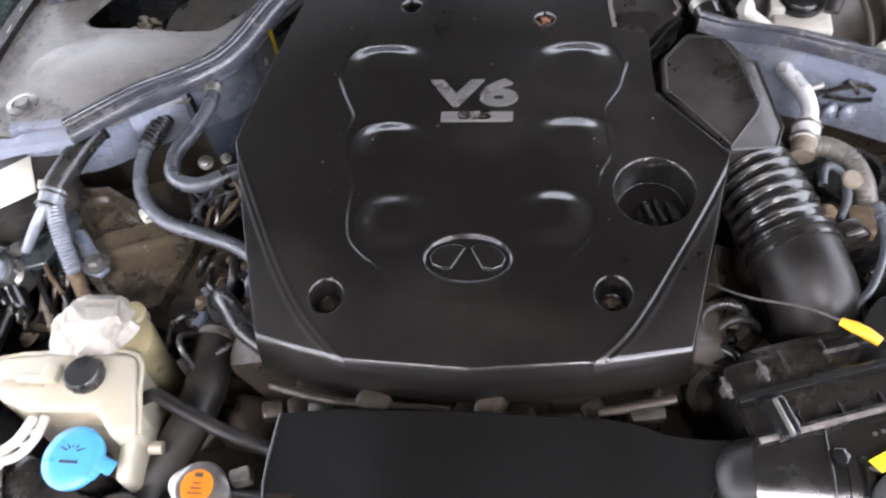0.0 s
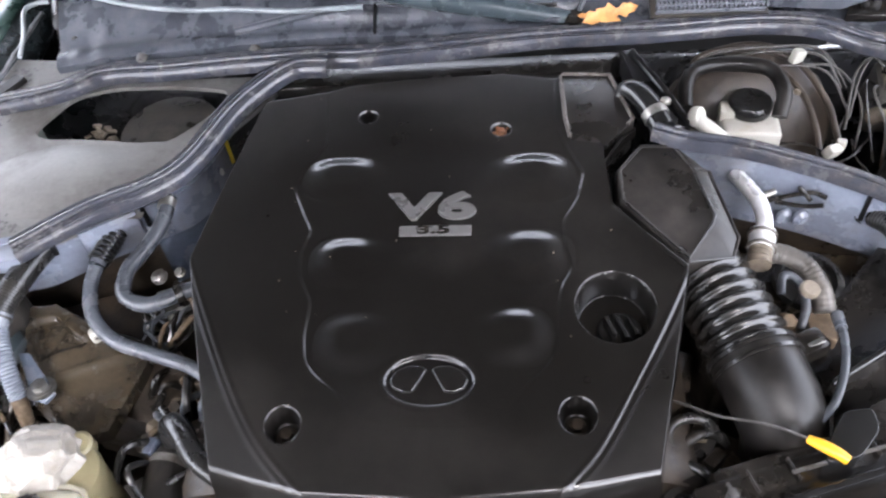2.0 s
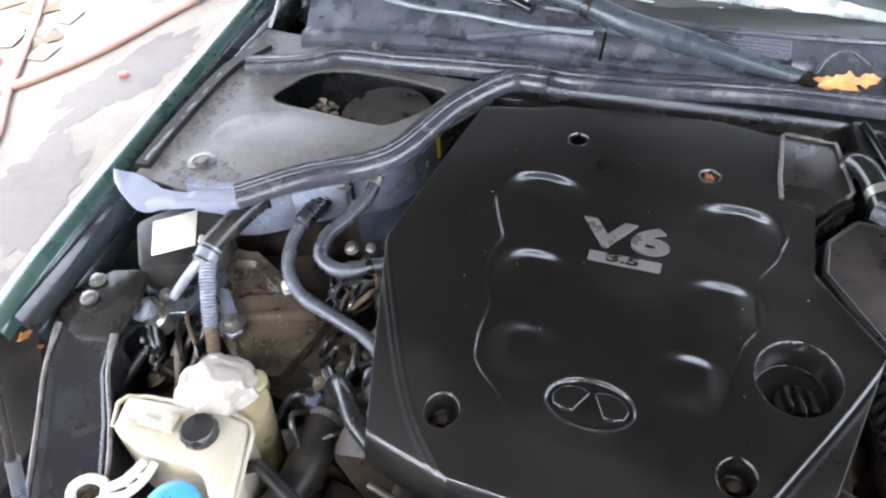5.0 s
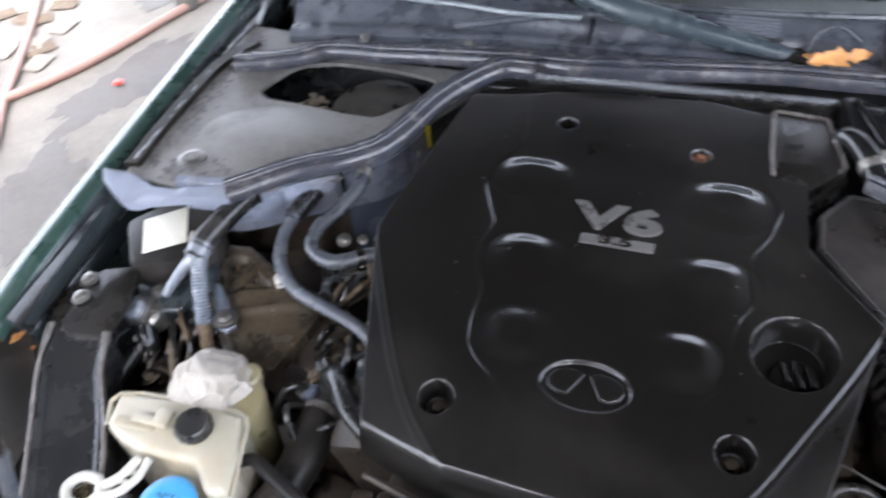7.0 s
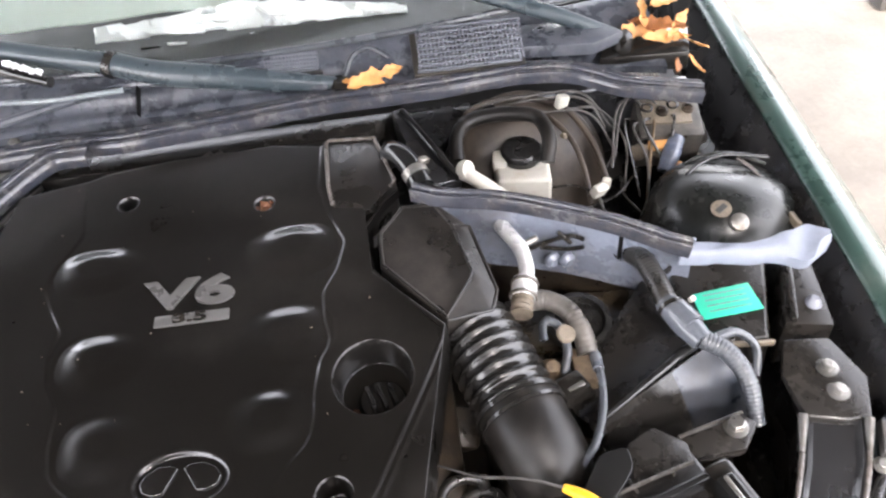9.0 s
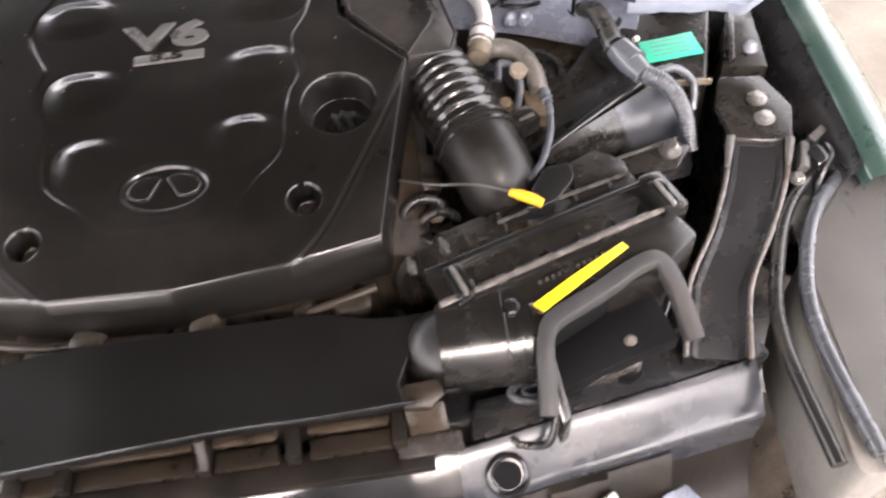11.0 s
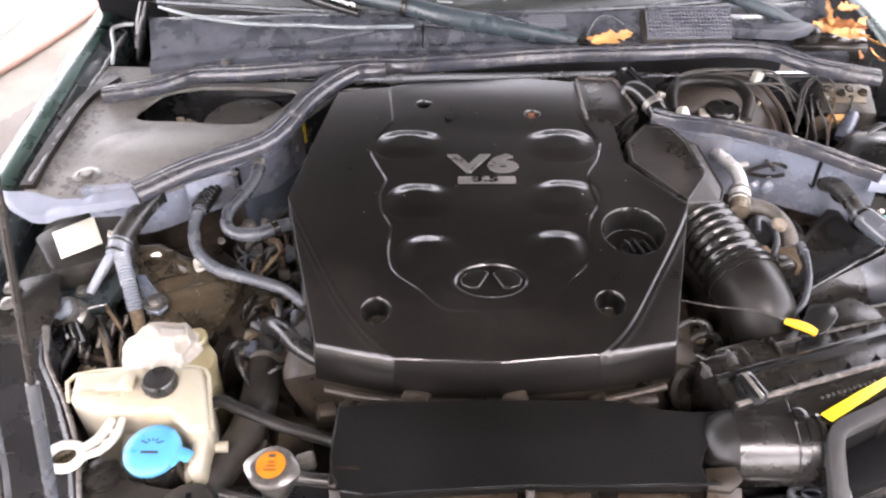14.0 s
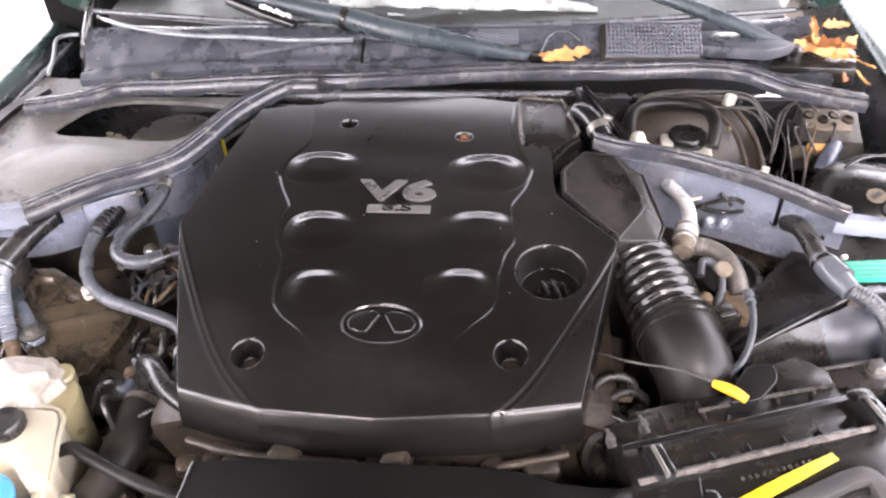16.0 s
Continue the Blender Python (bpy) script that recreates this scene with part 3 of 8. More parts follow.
part("bay_wall", wall([(0.305, 0.815), (0.36, 0.79), (0.45, 0.757), (0.53, 0.715), (0.585, 0.685)], 0.852, 0.95, -0.012), "bay_paint", car, "blue-grey painted bay wall")
part("lower_wall", wall([(0.305, 0.835), (0.36, 0.81), (0.45, 0.777), (0.53, 0.735), (0.60, 0.70)], 0.55, 0.862, -0.012), "block", car, "dark brown lower bay wall")
part("bay_wall", wall([(0.585, 0.73), (0.66, 0.725), (0.74, 0.72)], 0.60, 0.88, -0.012), "black_paint", car)
part("bay_wall", wall([(-0.378, 0.738), (-0.330, 0.770), (-0.305, 0.815), (-0.292, 0.865)], 0.868, 0.93, -0.010), "bay_paint", car, "blue-grey bay wall beside the engine")
# same wall lower down, its shade carried by the darker paint colour
part("bay_wall", wall([(-0.375, 0.742), (-0.328, 0.774), (-0.303, 0.818), (-0.290, 0.868)], 0.78, 0.867, -0.010), "bay_dark", car, "lower blue-grey bay wall with shade in its paint colour")
# embossed patches and slots on the left wall
for c, s_, a in (((-0.412, 0.715, 0.905), (0.075, 0.006, 0.055), 32), ((-0.365, 0.745, 0.885), (0.03, 0.006, 0.03), 32)):
    part("wall_boss", box(c, s_, 0.003, (0, 0, a)), "bay_paint", car)
for c in ((-0.475, 0.684, 0.925), (-0.375, 0.742, 0.915)):
    part("wall_slot", box(c, (0.006, 0.012, 0.03), 0.001, (0, 0, 32)), "dark", car)
for c in ((0.452, 0.750, 0.885), (0.435, 0.756, 0.882)):
    part("wall_stud", lathe([(0.011, 0), (0.011, 0.004), (0.006, 0.009)], c, (90, 0, 20), 16), "bay_paint", car)
for c in ((0.512, 0.728, 0.925), (0.572, 0.715, 0.925)):
    part("wall_slot", box(c, (0.005, 0.012, 0.045), 0.001, (0, 0, -12)), "dark", car)
for p in ([(0.405, 0.76, 0.90), (0.43, 0.755, 0.915), (0.455, 0.745, 0.93), (0.47, 0.738, 0.928)], [(0.42, 0.757, 0.905), (0.45, 0.748, 0.905), (0.47, 0.738, 0.915)], [(0.44, 0.75, 0.935), (0.455, 0.742, 0.92)]):
    part("wire_clip", tube(p, 0.003, 8), "plastic", car)

# firewall and lower closing panels
part("firewall", box((0.01, 1.045, 0.725), (1.38, 0.02, 0.40), 0.002), "black_paint", car, "black firewall panel")
part("firewall_shelf", prism([(-0.24, 0.965), (0.22, 0.985), (0.26, 1.03), (-0.24, 1.03)], 0.05, 0.006, 0.945), "plastic", car)
part("undertray", prism([(-0.7, -0.05), (0.78, -0.05), (0.78, 1.05), (-0.7, 1.05)], 0.02, 0, 0.50), "block", car)

# radiator support
def support_back(x):
    return float(np.interp(x, [-0.52, -0.47, -0.38, -0.25, -0.1, 0.13, 0.29, 0.39, 0.5, 0.6], [0.212, 0.205, 0.196, 0.177, 0.177, 0.187, 0.197, 0.215, 0.232, 0.25]))


def support_front(x):
    return float(np.interp(x, [-0.52, -0.47, -0.40, -0.24, -0.13, 0.17, 0.24, 0.377, 0.44, 0.6], [0.171, 0.163, 0.151, 0.133, 0.132, 0.137, 0.135, 0.163, 0.171, 0.196]))


SUPPROF = [(0.0, -0.05), (0.0, 0.006), (0.03, 0.0115), (0.08, 0.0128), (0.16, 0.0112), (0.3, 0.0072), (0.5, 0.0008), (0.7, -0.0056), (0.88, -0.0115), (0.96, -0.0150), (1.0, -0.022), (1.0, -0.06)]


def support_fn(u, v, lift=0.0):
    a, b = SUPPROF[int(v)]
    yb, yf = support_back(u), support_front(u)
    inner = float(sstep(0, 0.010, np.array(min(u + 0.247, 0.287 - u))))
    wave = 0.0012 * noise.noise(Vector((u * 9, a * 1.7, 4))) + 0.0005 * noise.noise(Vector((u * 34, a * 5, 8))) * (0.9 if u < 0 else 0.3)
    # a shallow pressed trough along the middle stretch
    trough = -0.0006 * inner * float(sstep(0.10, 0.20, np.array(a)) - sstep(0.80, 0.92, np.array(a)))
    return (u, yb + (yf - yb) * a, 0.802 + b * (yb - yf) / 0.0455 + wave + trough + lift + 0.012 * max(0, (abs(u - 0.02) - 0.3)))


def span(u0, u1, n):
    return sheet(support_fn, lin(u0, u1, n), range(len(SUPPROF)), 0.0)


part("radiator_support", span(-0.055, 0.287, 66), "bar_paint", car, "glossy black radiator support bar", 50)
part("radiator_support", span(-0.247, -0.055, 42), "bar_film", car, "hazy black radiator support bar", 50)
part("support_end", span(-0.52, -0.247, 44), "bar_dull", car, "dusty blue-black end of the support bar", 50)
part("support_end", span(0.287, 0.60, 44), "bar_dull", car, "dusty blue-black end of the support bar", 50)
# near-black discs on the bar stand for the shade in its holes
for c in ((-0.277, 0.153, 0.7955), (0.332, 0.170, 0.7965)):
    part("support_collar", lathe([(0.0225, -0.006), (0.0225, 0.004), (0.019, 0.0068), (0.0155, 0.0052), (0.0148, 0.001), (0.001, 0.001)], c, (33, 0, 4 if c[0] > 0 else -4), 32), "bar_paint", car, "pressed collar in the support bar", 60)
    part("support_hole", lathe([(0.0142, 0.0015), (0.0142, 0.003)], c, (33, 0, 0), 24), "dark", car)
part("support_trough", prism([(-0.46, 0.27), (-0.46, 0.20), (-0.25, 0.172), (0.13, 0.182), (0.29, 0.192), (0.5, 0.228), (0.5, 0.29)], 0.2, 0.003, 0.785), "black_paint", car)
part("support_ledge", prism([(0.30, 0.20), (0.39, 0.213), (0.62, 0.25), (0.60, 0.33), (0.54, 0.30), (0.40, 0.255), (0.31, 0.245)], 0.06, 0.006, 0.815), "black_paint", car)
part("support_hole", lathe([(0.012, -0.004), (0.012, 0.004)], (0.470, 0.2515, 0.8165), (0, 0, 0), 20), "dark", car)
part("radiator_core", box((0.03, 0.215, 0.66), (0.66, 0.05, 0.24), 0.004), "block", car, "dusty radiator core")
# lower brackets in front of the support
part("front_panel", sheet(lambda u, v: (u, support_front(u) + 0.004 - 0.13 * v, 0.745 - 0.16 * v ** 0.6 + 0.012 * noise.noise(Vector((u * 14, v * 3, 2))) * v), lin(-0.52, 0.60, 60), lin(0, 1, 8), 0.01), "grimy", car, "grimy brown-black front panel")
# stepped plastic shield panels hanging from the support's front edge
PANELS = ((-0.425, -0.385, 0.002, 0.060), (-0.385, -0.333, 0.006, 0.085), (-0.333, -0.262, 0.0, 0.070), (-0.262, -0.238, 0.007, 0.095), (-0.238, -0.192, 0.001, 0.085), (-0.192, -0.142, 0.005, 0.100), (-0.142, -0.118, 0.0, 0.110), (0.140, 0.157, 0.0, 0.10), (0.157, 0.226, 0.010, 0.110), (0.226, 0.274, 0.001, 0.080), (0.274, 0.318, 0.005, 0.078), (0.318, 0.372, 0.001, 0.070), (0.372, 0.432, 0.009, 0.085), (0.432, 0.50, 0.002, 0.07))
for x0, x1, out, drop in PANELS:
    bm = bmesh.new()
    rows = []
    for x in lin(x0, x1, 6):
        y = support_front(x) - out + 0.0015 * noise.noise(Vector((x * 40, 0, 7)))
        d = drop * (1 + 0.10 * noise.noise(Vector((x * 50, 3, 1))))
        rows.append([bm.verts.new(q) for q in ((x, y + 0.010, 0.772), (x, y - 0.001, 0.773), (x, y - 0.006, 0.769), (x, y - 0.006 - 0.22 * d, 0.769 - 0.45 * d), (x, y - 0.006 - 0.36 * d, 0.769 - 0.95 * d), (x, y + 0.004 - 0.30 * d, 0.765 - d), (x, y + 0.012, 0.748))])
    for p, q in zip(rows, rows[1:]):
        for k in range(7):
            bm.faces.new((p[k], p[(k + 1) % 7], q[(k + 1) % 7], q[k]))
    bm.faces.new(rows[0])
    bm.faces.new(rows[-1][::-1])
    part("front_shield", bm, "grimy", car, "brown-black plastic shield panel", 35)
for x, y, z in ((-0.355, 0.108, 0.752), (-0.17, 0.094, 0.752), (0.19, 0.09, 0.752), (0.255, 0.104, 0.755), (0.41, 0.122, 0.755)):
    part("shield_hole", lathe([(0.0045, -0.002), (0.0045, 0.002)], (x, y, z), (62, 0, 0), 12), "dark", car)
# pale bumper cover pieces below
rb = random.Random(21)


def shard(c, w, h, a, tilt):
    loop = rounded([(-w / 2, -h / 2), (-w * 0.1, -h * 0.62), (w / 2, -h * 0.4), (w * 0.42, h * 0.35), (w * 0.05, h / 2), (-w * 0.45, h * 0.3)], 0.002, 1)
    return moved(prism(loop, 0.003, 0.0008, 0.0, seg=1), pose(*c, tilt, rb.uniform(-8, 8), a))


for c, w, h, a, tl in (((-0.475, 0.125, 0.735), 0.10, 0.05, -20, 22), ((-0.40, 0.085, 0.712), 0.13, 0.045, -24, 30), ((-0.31, 0.068, 0.70), 0.14, 0.04, -6, 26), ((-0.235, 0.06, 0.695), 0.11, 0.035, 4, 20), ((-0.50, 0.075, 0.69), 0.10, 0.05, -38, 25), ((0.50, 0.125, 0.725), 0.08, 0.055, 35, 24)):
    part("bumper_piece", shard(c, w, h, a, tl), "bumper_blue", car, "scuffed blue-grey bumper piece")
for c, w, h, a, tl in (((-0.455, 0.10, 0.745), 0.05, 0.03, -35, 10), ((-0.345, 0.055, 0.725), 0.05, 0.025, 15, 30), ((-0.27, 0.075, 0.72), 0.045, 0.03, -25, 12), ((-0.19, 0.05, 0.715), 0.06, 0.03, 20, 25), ((0.20, 0.05, 0.715), 0.08, 0.03, -10, 25), ((0.46, 0.10, 0.735), 0.05, 0.04, 30, 20)):
    part("bumper_clip", shard(c, w, h, a, tl), "plastic", car)
for i in range(22):
    x = rb.uniform(-0.50, -0.13)
    part("bumper_chip", shard((x, 0.088 + 0.07 * (abs(x) - 0.3) + rb.uniform(-0.035, 0.015), 0.716 + rb.uniform(-0.012, 0.014)), rb.uniform(0.02, 0.06), rb.uniform(0.012, 0.028), rb.uniform(-50, 50), rb.uniform(-5, 45)), rb.choice(["bumper_blue", "bumper_blue", "plastic", "plastic_gloss"]), car)
for i in range(16):
    x = rb.uniform(-0.46, -0.12)
    part("fastener", box((x, 0.075 + rb.uniform(-0.02, 0.025), 0.722), (rb.uniform(0.006, 0.016), rb.uniform(0.005, 0.012), 0.012), 0.0015, (rb.uniform(-30, 30), rb.uniform(-30, 30), rb.uniform(0, 90))), rb.choice(["plastic_gloss", "alu", "plastic"]), car)
for x0, x1, y0, y1 in ((0.262, 0.40, 0.088, 0.108), (0.09, 0.145, 0.055, 0.06)):
    for i in range(21):
        k = i / 20
        part("grille_slat", box((x0 + (x1 - x0) * k, y0 + (y1 - y0) * k, 0.733), (0.0022, 0.008 + 0.020 * k, 0.005), 0.0006, (24, 0, -38)), "plastic", car)
    part("grille_edge", tube([(x0 - 0.012, y0 + 0.004, 0.741), ((x0 + x1) / 2, (y0 + y1) / 2 + 0.014, 0.745), (x1 + 0.012, y1 + 0.022, 0.748), (x1 + 0.018, y1 + 0.012, 0.745)], 0.0020, 8), "alu", car, "worn silver grille edge")
    part("grille_edge", tube([(x0 - 0.014, y0 - 0.008, 0.731), ((x0 + x1) / 2, (y0 + y1) / 2 - 0.014, 0.729), (x1 + 0.03, y1 - 0.016, 0.729)], 0.003, 8), "bumper_blue", car)
part("white_clip", box((0.43, 0.14, 0.762), (0.018, 0.016, 0.012), 0.003, (20, 0, 30)), "white_plastic", car, "broken white clip")
part("grille_backing", box((0.03, -0.01, 0.58), (1.15, 0.03, 0.16), 0.006), "black_paint", car)

# headlight mounts
def mount(side):
    g = 1 if side > 0 else -1
    if side > 0:
        top = [(0.638, 0.535, 0.893), (0.655, 0.578, 0.897), (0.705, 0.572, 0.897), (0.724, 0.52, 0.893), (0.708, 0.474, 0.888), (0.68, 0.475, 0.886), (0.645, 0.485, 0.886)]
        bar = [((0.641, 0.488), (0.704, 0.474)), ((0.626, 0.445), (0.692, 0.436)), ((0.594, 0.387), (0.656, 0.376)), ((0.551, 0.325), (0.612, 0.312)), ((0.526, 0.25), (0.588, 0.237))]
    else:
        top = [(-0.585, 0.545, 0.893), (-0.632, 0.53, 0.893), (-0.665, 0.485, 0.89), (-0.665, 0.45, 0.888), (-0.62, 0.425, 0.886), (-0.565, 0.435, 0.886), (-0.57, 0.50, 0.89)]
        bar = [((-0.645, 0.435), (-0.565, 0.44)), ((-0.64, 0.39), (-0.555, 0.40)), ((-0.60, 0.32), (-0.515, 0.345)), ((-0.56, 0.25), (-0.48, 0.285)), ((-0.53, 0.19), (-0.455, 0.22))]
    part("headlight_mount", prism(top, 0.012, 0.004), "box_plastic", car)
    bm = bmesh.new()
    rows = []
    for i, (a, b) in enumerate(bar):
        z = 0.872 - 0.010 * i if i else 0.878
        a, b = Vector((*a, z)), Vector((*b, z))
        e = (b - a).normalized()
        rows.append([bm.verts.new(q) for q in (a + Vector((0, 0, -0.05)), a, a + e * 0.006 + Vector((0, 0, 0.006)), a + e * 0.012, b - e * 0.012, b - e * 0.006 + Vector((0, 0, 0.006)), b, b + Vector((0, 0, -0.05)))])
    for p, q in zip(rows, rows[1:]):
        for k in range(7):
            bm.faces.new((p[k], p[k + 1], q[k + 1], q[k]))
    part("headlight_mount", bm, "black_paint", car)
    for e_ in (0, 1):
        part("mount_edge", tube([(*q[e_], (0.872 - 0.010 * i if i else 0.878) + 0.004) for i, q in enumerate(bar)], 0.0030, 8, 6), "edge_pale", car, "worn bright bracket edge")
        a_, b_ = Vector((*bar[0][e_], 0.888)), Vector((*bar[1][e_], 0.868))
        part("mount_fold", tube([tuple(a_), tuple(a_.lerp(b_, 0.35)), tuple(a_.lerp(b_, 0.75))], [0.0055, 0.0048, 0.0030], 10), "brake_steel", car, "worn metal fold of the bracket")


mount(1)
mount(-1)


M["housing"] = material("pale_grey_housing", (0.19, 0.18, 0.165), 0.4, vary=0.3, dirt=(0.10, 0.09, 0.075), dirt_amount=0.3)


def headlight(side):
    fx = (lambda x: x) if side > 0 else (lambda x: 0.06 - x)
    h = part("headlight", prism(rounded([(fx(x), y) for x, y in ((0.66, 0.30), (0.70, 0.37), (0.785, 0.455), (0.87, 0.47), (0.90, 0.36), (0.84, 0.18), (0.64, 0.10))], 0.03), 0.16, 0.012, 0.835), "housing" if side > 0 else "plastic_dusty", car, "pale grey headlight housing" if side > 0 else "dusty dark headlight housing")
    if side < 0:
        return
    part("lens", sheet(lambda u, v: (fx(0.66 + 0.25 * v + 0.03 * u), 0.10 + 0.37 * u + 0.02 * v, 0.848 + 0.012 * math.sin(math.pi * u) * math.sin(math.pi * v)), lin(0, 1, 14), lin(0, 1, 10), 0.004), "lens", h, "clear headlight lens")
    part("gasket", tube([(fx(x), y, z) for x, y, z in ((0.66, 0.12, 0.85), (0.655, 0.25, 0.853), (0.675, 0.33, 0.855), (0.715, 0.40, 0.858), (0.775, 0.452, 0.86))], 0.008, 10), "rubber_grey", h)
    part("gasket", tube([(fx(x), y, z) for x, y, z in ((0.625, 0.12, 0.84), (0.622, 0.25, 0.845), (0.645, 0.33, 0.85), (0.69, 0.41, 0.855), (0.76, 0.468, 0.86))], 0.008, 10), "rubber", h)


headlight(1)
headlight(-1)

# ---- cowl and windshield ----
def glass_base(x):
    return 1.088 + 0.21 * x * x


def cowl_fn(u, v):
    y0 = float(np.interp(u, [-0.64, -0.5, -0.2, 0.0, 0.3, 0.45, 0.6, 0.72], [1.026, 1.030, 1.031, 1.027, 1.036, 1.046, 1.034, 1.0]))
    y1 = glass_base(u)
    z0 = float(np.interp(u, [-0.64, -0.5, -0.2, 0.3, 0.72], [0.945, 0.965, 0.985, 0.985, 0.965]))
    k = v * v * (3 - 2 * v)
    # short moulded flutes along the front edge at the outer end
    z0 += 0.004 * (0.5 + 0.5 * math.sin(u * 190)) * math.exp(-((v - 0.16) / 0.13) ** 2) * (u < -0.30)
    return (u - 0.03 * v * (u < -0.5), y0 + (y1 - y0) * v, z0 + 0.04 * k + 0.005 * noise.noise(Vector((u * 8, v * 2, 3))) + 0.0022 * noise.noise(Vector((u * 38, v * 3, 8))) + 0.004 * math.sin(min(1, v * 1.6) * 9) * (1 - v))


cowl = part("cowl_cover", sheet(cowl_fn, lin(-0.592, 0.655, 110), lin(0, 1, 18), 0.012), "cowl", car, "weathered grey plastic cowl cover")
part("cowl_ridge", tube([(-0.30, 1.035, 0.997), (-0.18, 1.055, 1.012), (-0.095, 1.066, 1.018), (0.05, 1.05, 1.008), (0.17, 1.035, 0.995)], 0.006, 8), "cowl", cowl)
part("cowl_lip", tube([(-0.60, 1.165, 1.012), (-0.57, 1.135, 1.018), (-0.52, 1.103, 1.021), (-0.44, 1.072, 1.022), (-0.366, 1.058, 1.022), (-0.30, 1.0555, 1.022), (-0.22, 1.046, 1.021), (-0.166, 1.0465, 1.021), (-0.11, 1.052, 1.019)], 0.0042, 10), "lip_grey", cowl, "grey rubber lip of the cowl")
part("cowl_seam", box((-0.094, 1.045, 1.004), (0.003, 0.045, 0.012), 0.0008, (28, 0, 0)), "dark", cowl)
part("trim_strip", tube([(x, glass_base(x) - 0.004, 1.029 - 0.03 * max(0, abs(x) - 0.45)) for x in lin(-0.60, 0.62, 14)], 0.005, 8, 3), "rubber_grey", cowl)


def vent(name, x0, x1, y0, y1, nx, ny, skew=0.0):
    part(name, box(((x0 + x1) / 2, (y0 + y1) / 2, 1.008), (x1 - x0 + 0.012, y1 - y0 + 0.010, 0.008), 0.002, (24, 0, 0)), "plastic_dusty", cowl, "grey slotted cowl vent")
    for j in range(ny + 1):
        y = y0 + (y1 - y0) * j / ny
        part("slat", box(((x0 + x1) / 2 + skew * j / ny, y, 1.016 + (y - (y0 + y1) / 2) * 0.45), (x1 - x0, 0.0028, 0.006), 0.0006, (24, 0, 0)), "vent_grey", cowl)
    for i in range(nx + 1):
        x = x0 + (x1 - x0) * i / nx
        part("rib", box((x + skew / 2, (y0 + y1) / 2, 1.0158), (0.0026, y1 - y0, 0.005), 0.0004, (24, 0, 0)), "vent_grey", cowl)


vent("vent_grille", 0.300, 0.447, 1.033, 1.096, 24, 8, 0.008)
vent("vent_grille", 0.06, 0.16, 1.062, 1.085, 20, 4)
part("wiper_well", prism([(0.44, 1.05), (0.55, 1.035), (0.60, 1.06), (0.56, 1.10), (0.46, 1.11)], 0.02, 0.004, 1.012), "cowl", cowl)

ws = sheet(lambda u, v: (u * (1 - 0.10 * v), glass_base(u) + 0.82 * v, 1.03 + 0.46 * v - 0.03 * v * v - 0.03 * max(0, abs(u) - 0.45)), lin(-0.64, 0.66, 30), lin(0, 1, 8), 0.005)
windshield = part("windshield", ws, "glass", car, "greenish tinted windshield glass")
windshield.visible_shadow = False
dash = part("dashboard", sheet(lambda u, v: (u, glass_base(u) + 0.035 + 0.55 * v, 1.0 + 0.03 * v + 0.01 * noise.noise(Vector((u * 3, v * 3, 0)))), lin(-0.6, 0.62, 20), lin(0, 1, 8), 0.3), "ink", car, "dark dashboard")
part("cabin_back", box((0, 2.3, 1.12), (1.4, 0.03, 0.6), 0.01), "dark", car)
part("roof_pillar", tube([(-0.66, 1.2, 1.03), (-0.60, 1.95, 1.5)], 0.03, 10), "green_paint", car)
part("roof_pillar", tube([(0.68, 1.2, 1.03), (0.62, 1.95, 1.5)], 0.03, 10), "green_paint", car)


# crumpled foil strip lying behind the glass
def foil_fn(u, v):
    x = -0.18 + 0.478 * u
    zt = float(np.interp(u, [0, 0.25, 0.47, 0.72, 1], [1.024, 1.032, 1.043, 1.03, 1.004]))
    zb = float(np.interp(u, [0, 0.25, 0.47, 0.72, 1], [1.012, 1.012, 1.008, 1.004, 0.998]))
    c = noise.cell_vector(Vector((u * 17 + v * 1.4, v * 2.6, 3)))
    return (x, 1.20 + 0.015 * v + 0.004 * (c.y - 0.5), 0.006 + zb + (zt - zb) * v + 0.006 * (c.x - 0.5) + 0.003 * noise.noise(Vector((u * 9, v, 5))))


shade = thing("sunshade", "pale folded sunshade with crumpled silver edge inside the windshield", "sunshade", (0.05, 1.2, 1.04))
part("foil_edge", sheet(foil_fn, lin(0, 1, 90), lin(0, 1, 7), 0.003), "foil", shade, "crumpled silver foil edge", 25)
for k in range(9):
    x = -0.10 + 0.042 * k
    part("fold", box((x, 1.192, 1.0 + 0.003 * math.sin(k * 2.1)), (0.03, 0.004, 0.006), 0.0015, (40, 6 * math.sin(k * 1.7), 0)), "foil" if k % 3 == 1 else "dark", shade)
M["shade"] = material("pale_sunshade_fabric", (0.52, 0.57, 0.52), 0.5, vary=0.08, scale=12, bump=0.2)
part("panel", sheet(lambda u, v: (-0.55 + 0.62 * u, 1.246 - 0.006 * u + 0.55 * v, 1.028 + 0.004 * u + 0.27 * v + 0.006 * noise.noise(Vector((u * 6, v * 6, 4)))), lin(0, 1, 30), lin(0, 1, 14), 0.003), "shade", shade)


# ---- wipers ----
def wiper(name, pts, r, pivot):
    w = thing(name, "black windshield wiper arm resting on the cowl", "wiper", pivot)
    part("arm", tube(pts, r, 12), "wiper_black", w)
    part("pivot", lathe([(0.016, -0.01), (0.016, 0.008), (0.010, 0.014)], pivot, (0, 0, 0), 18), "plastic", w)
    return w


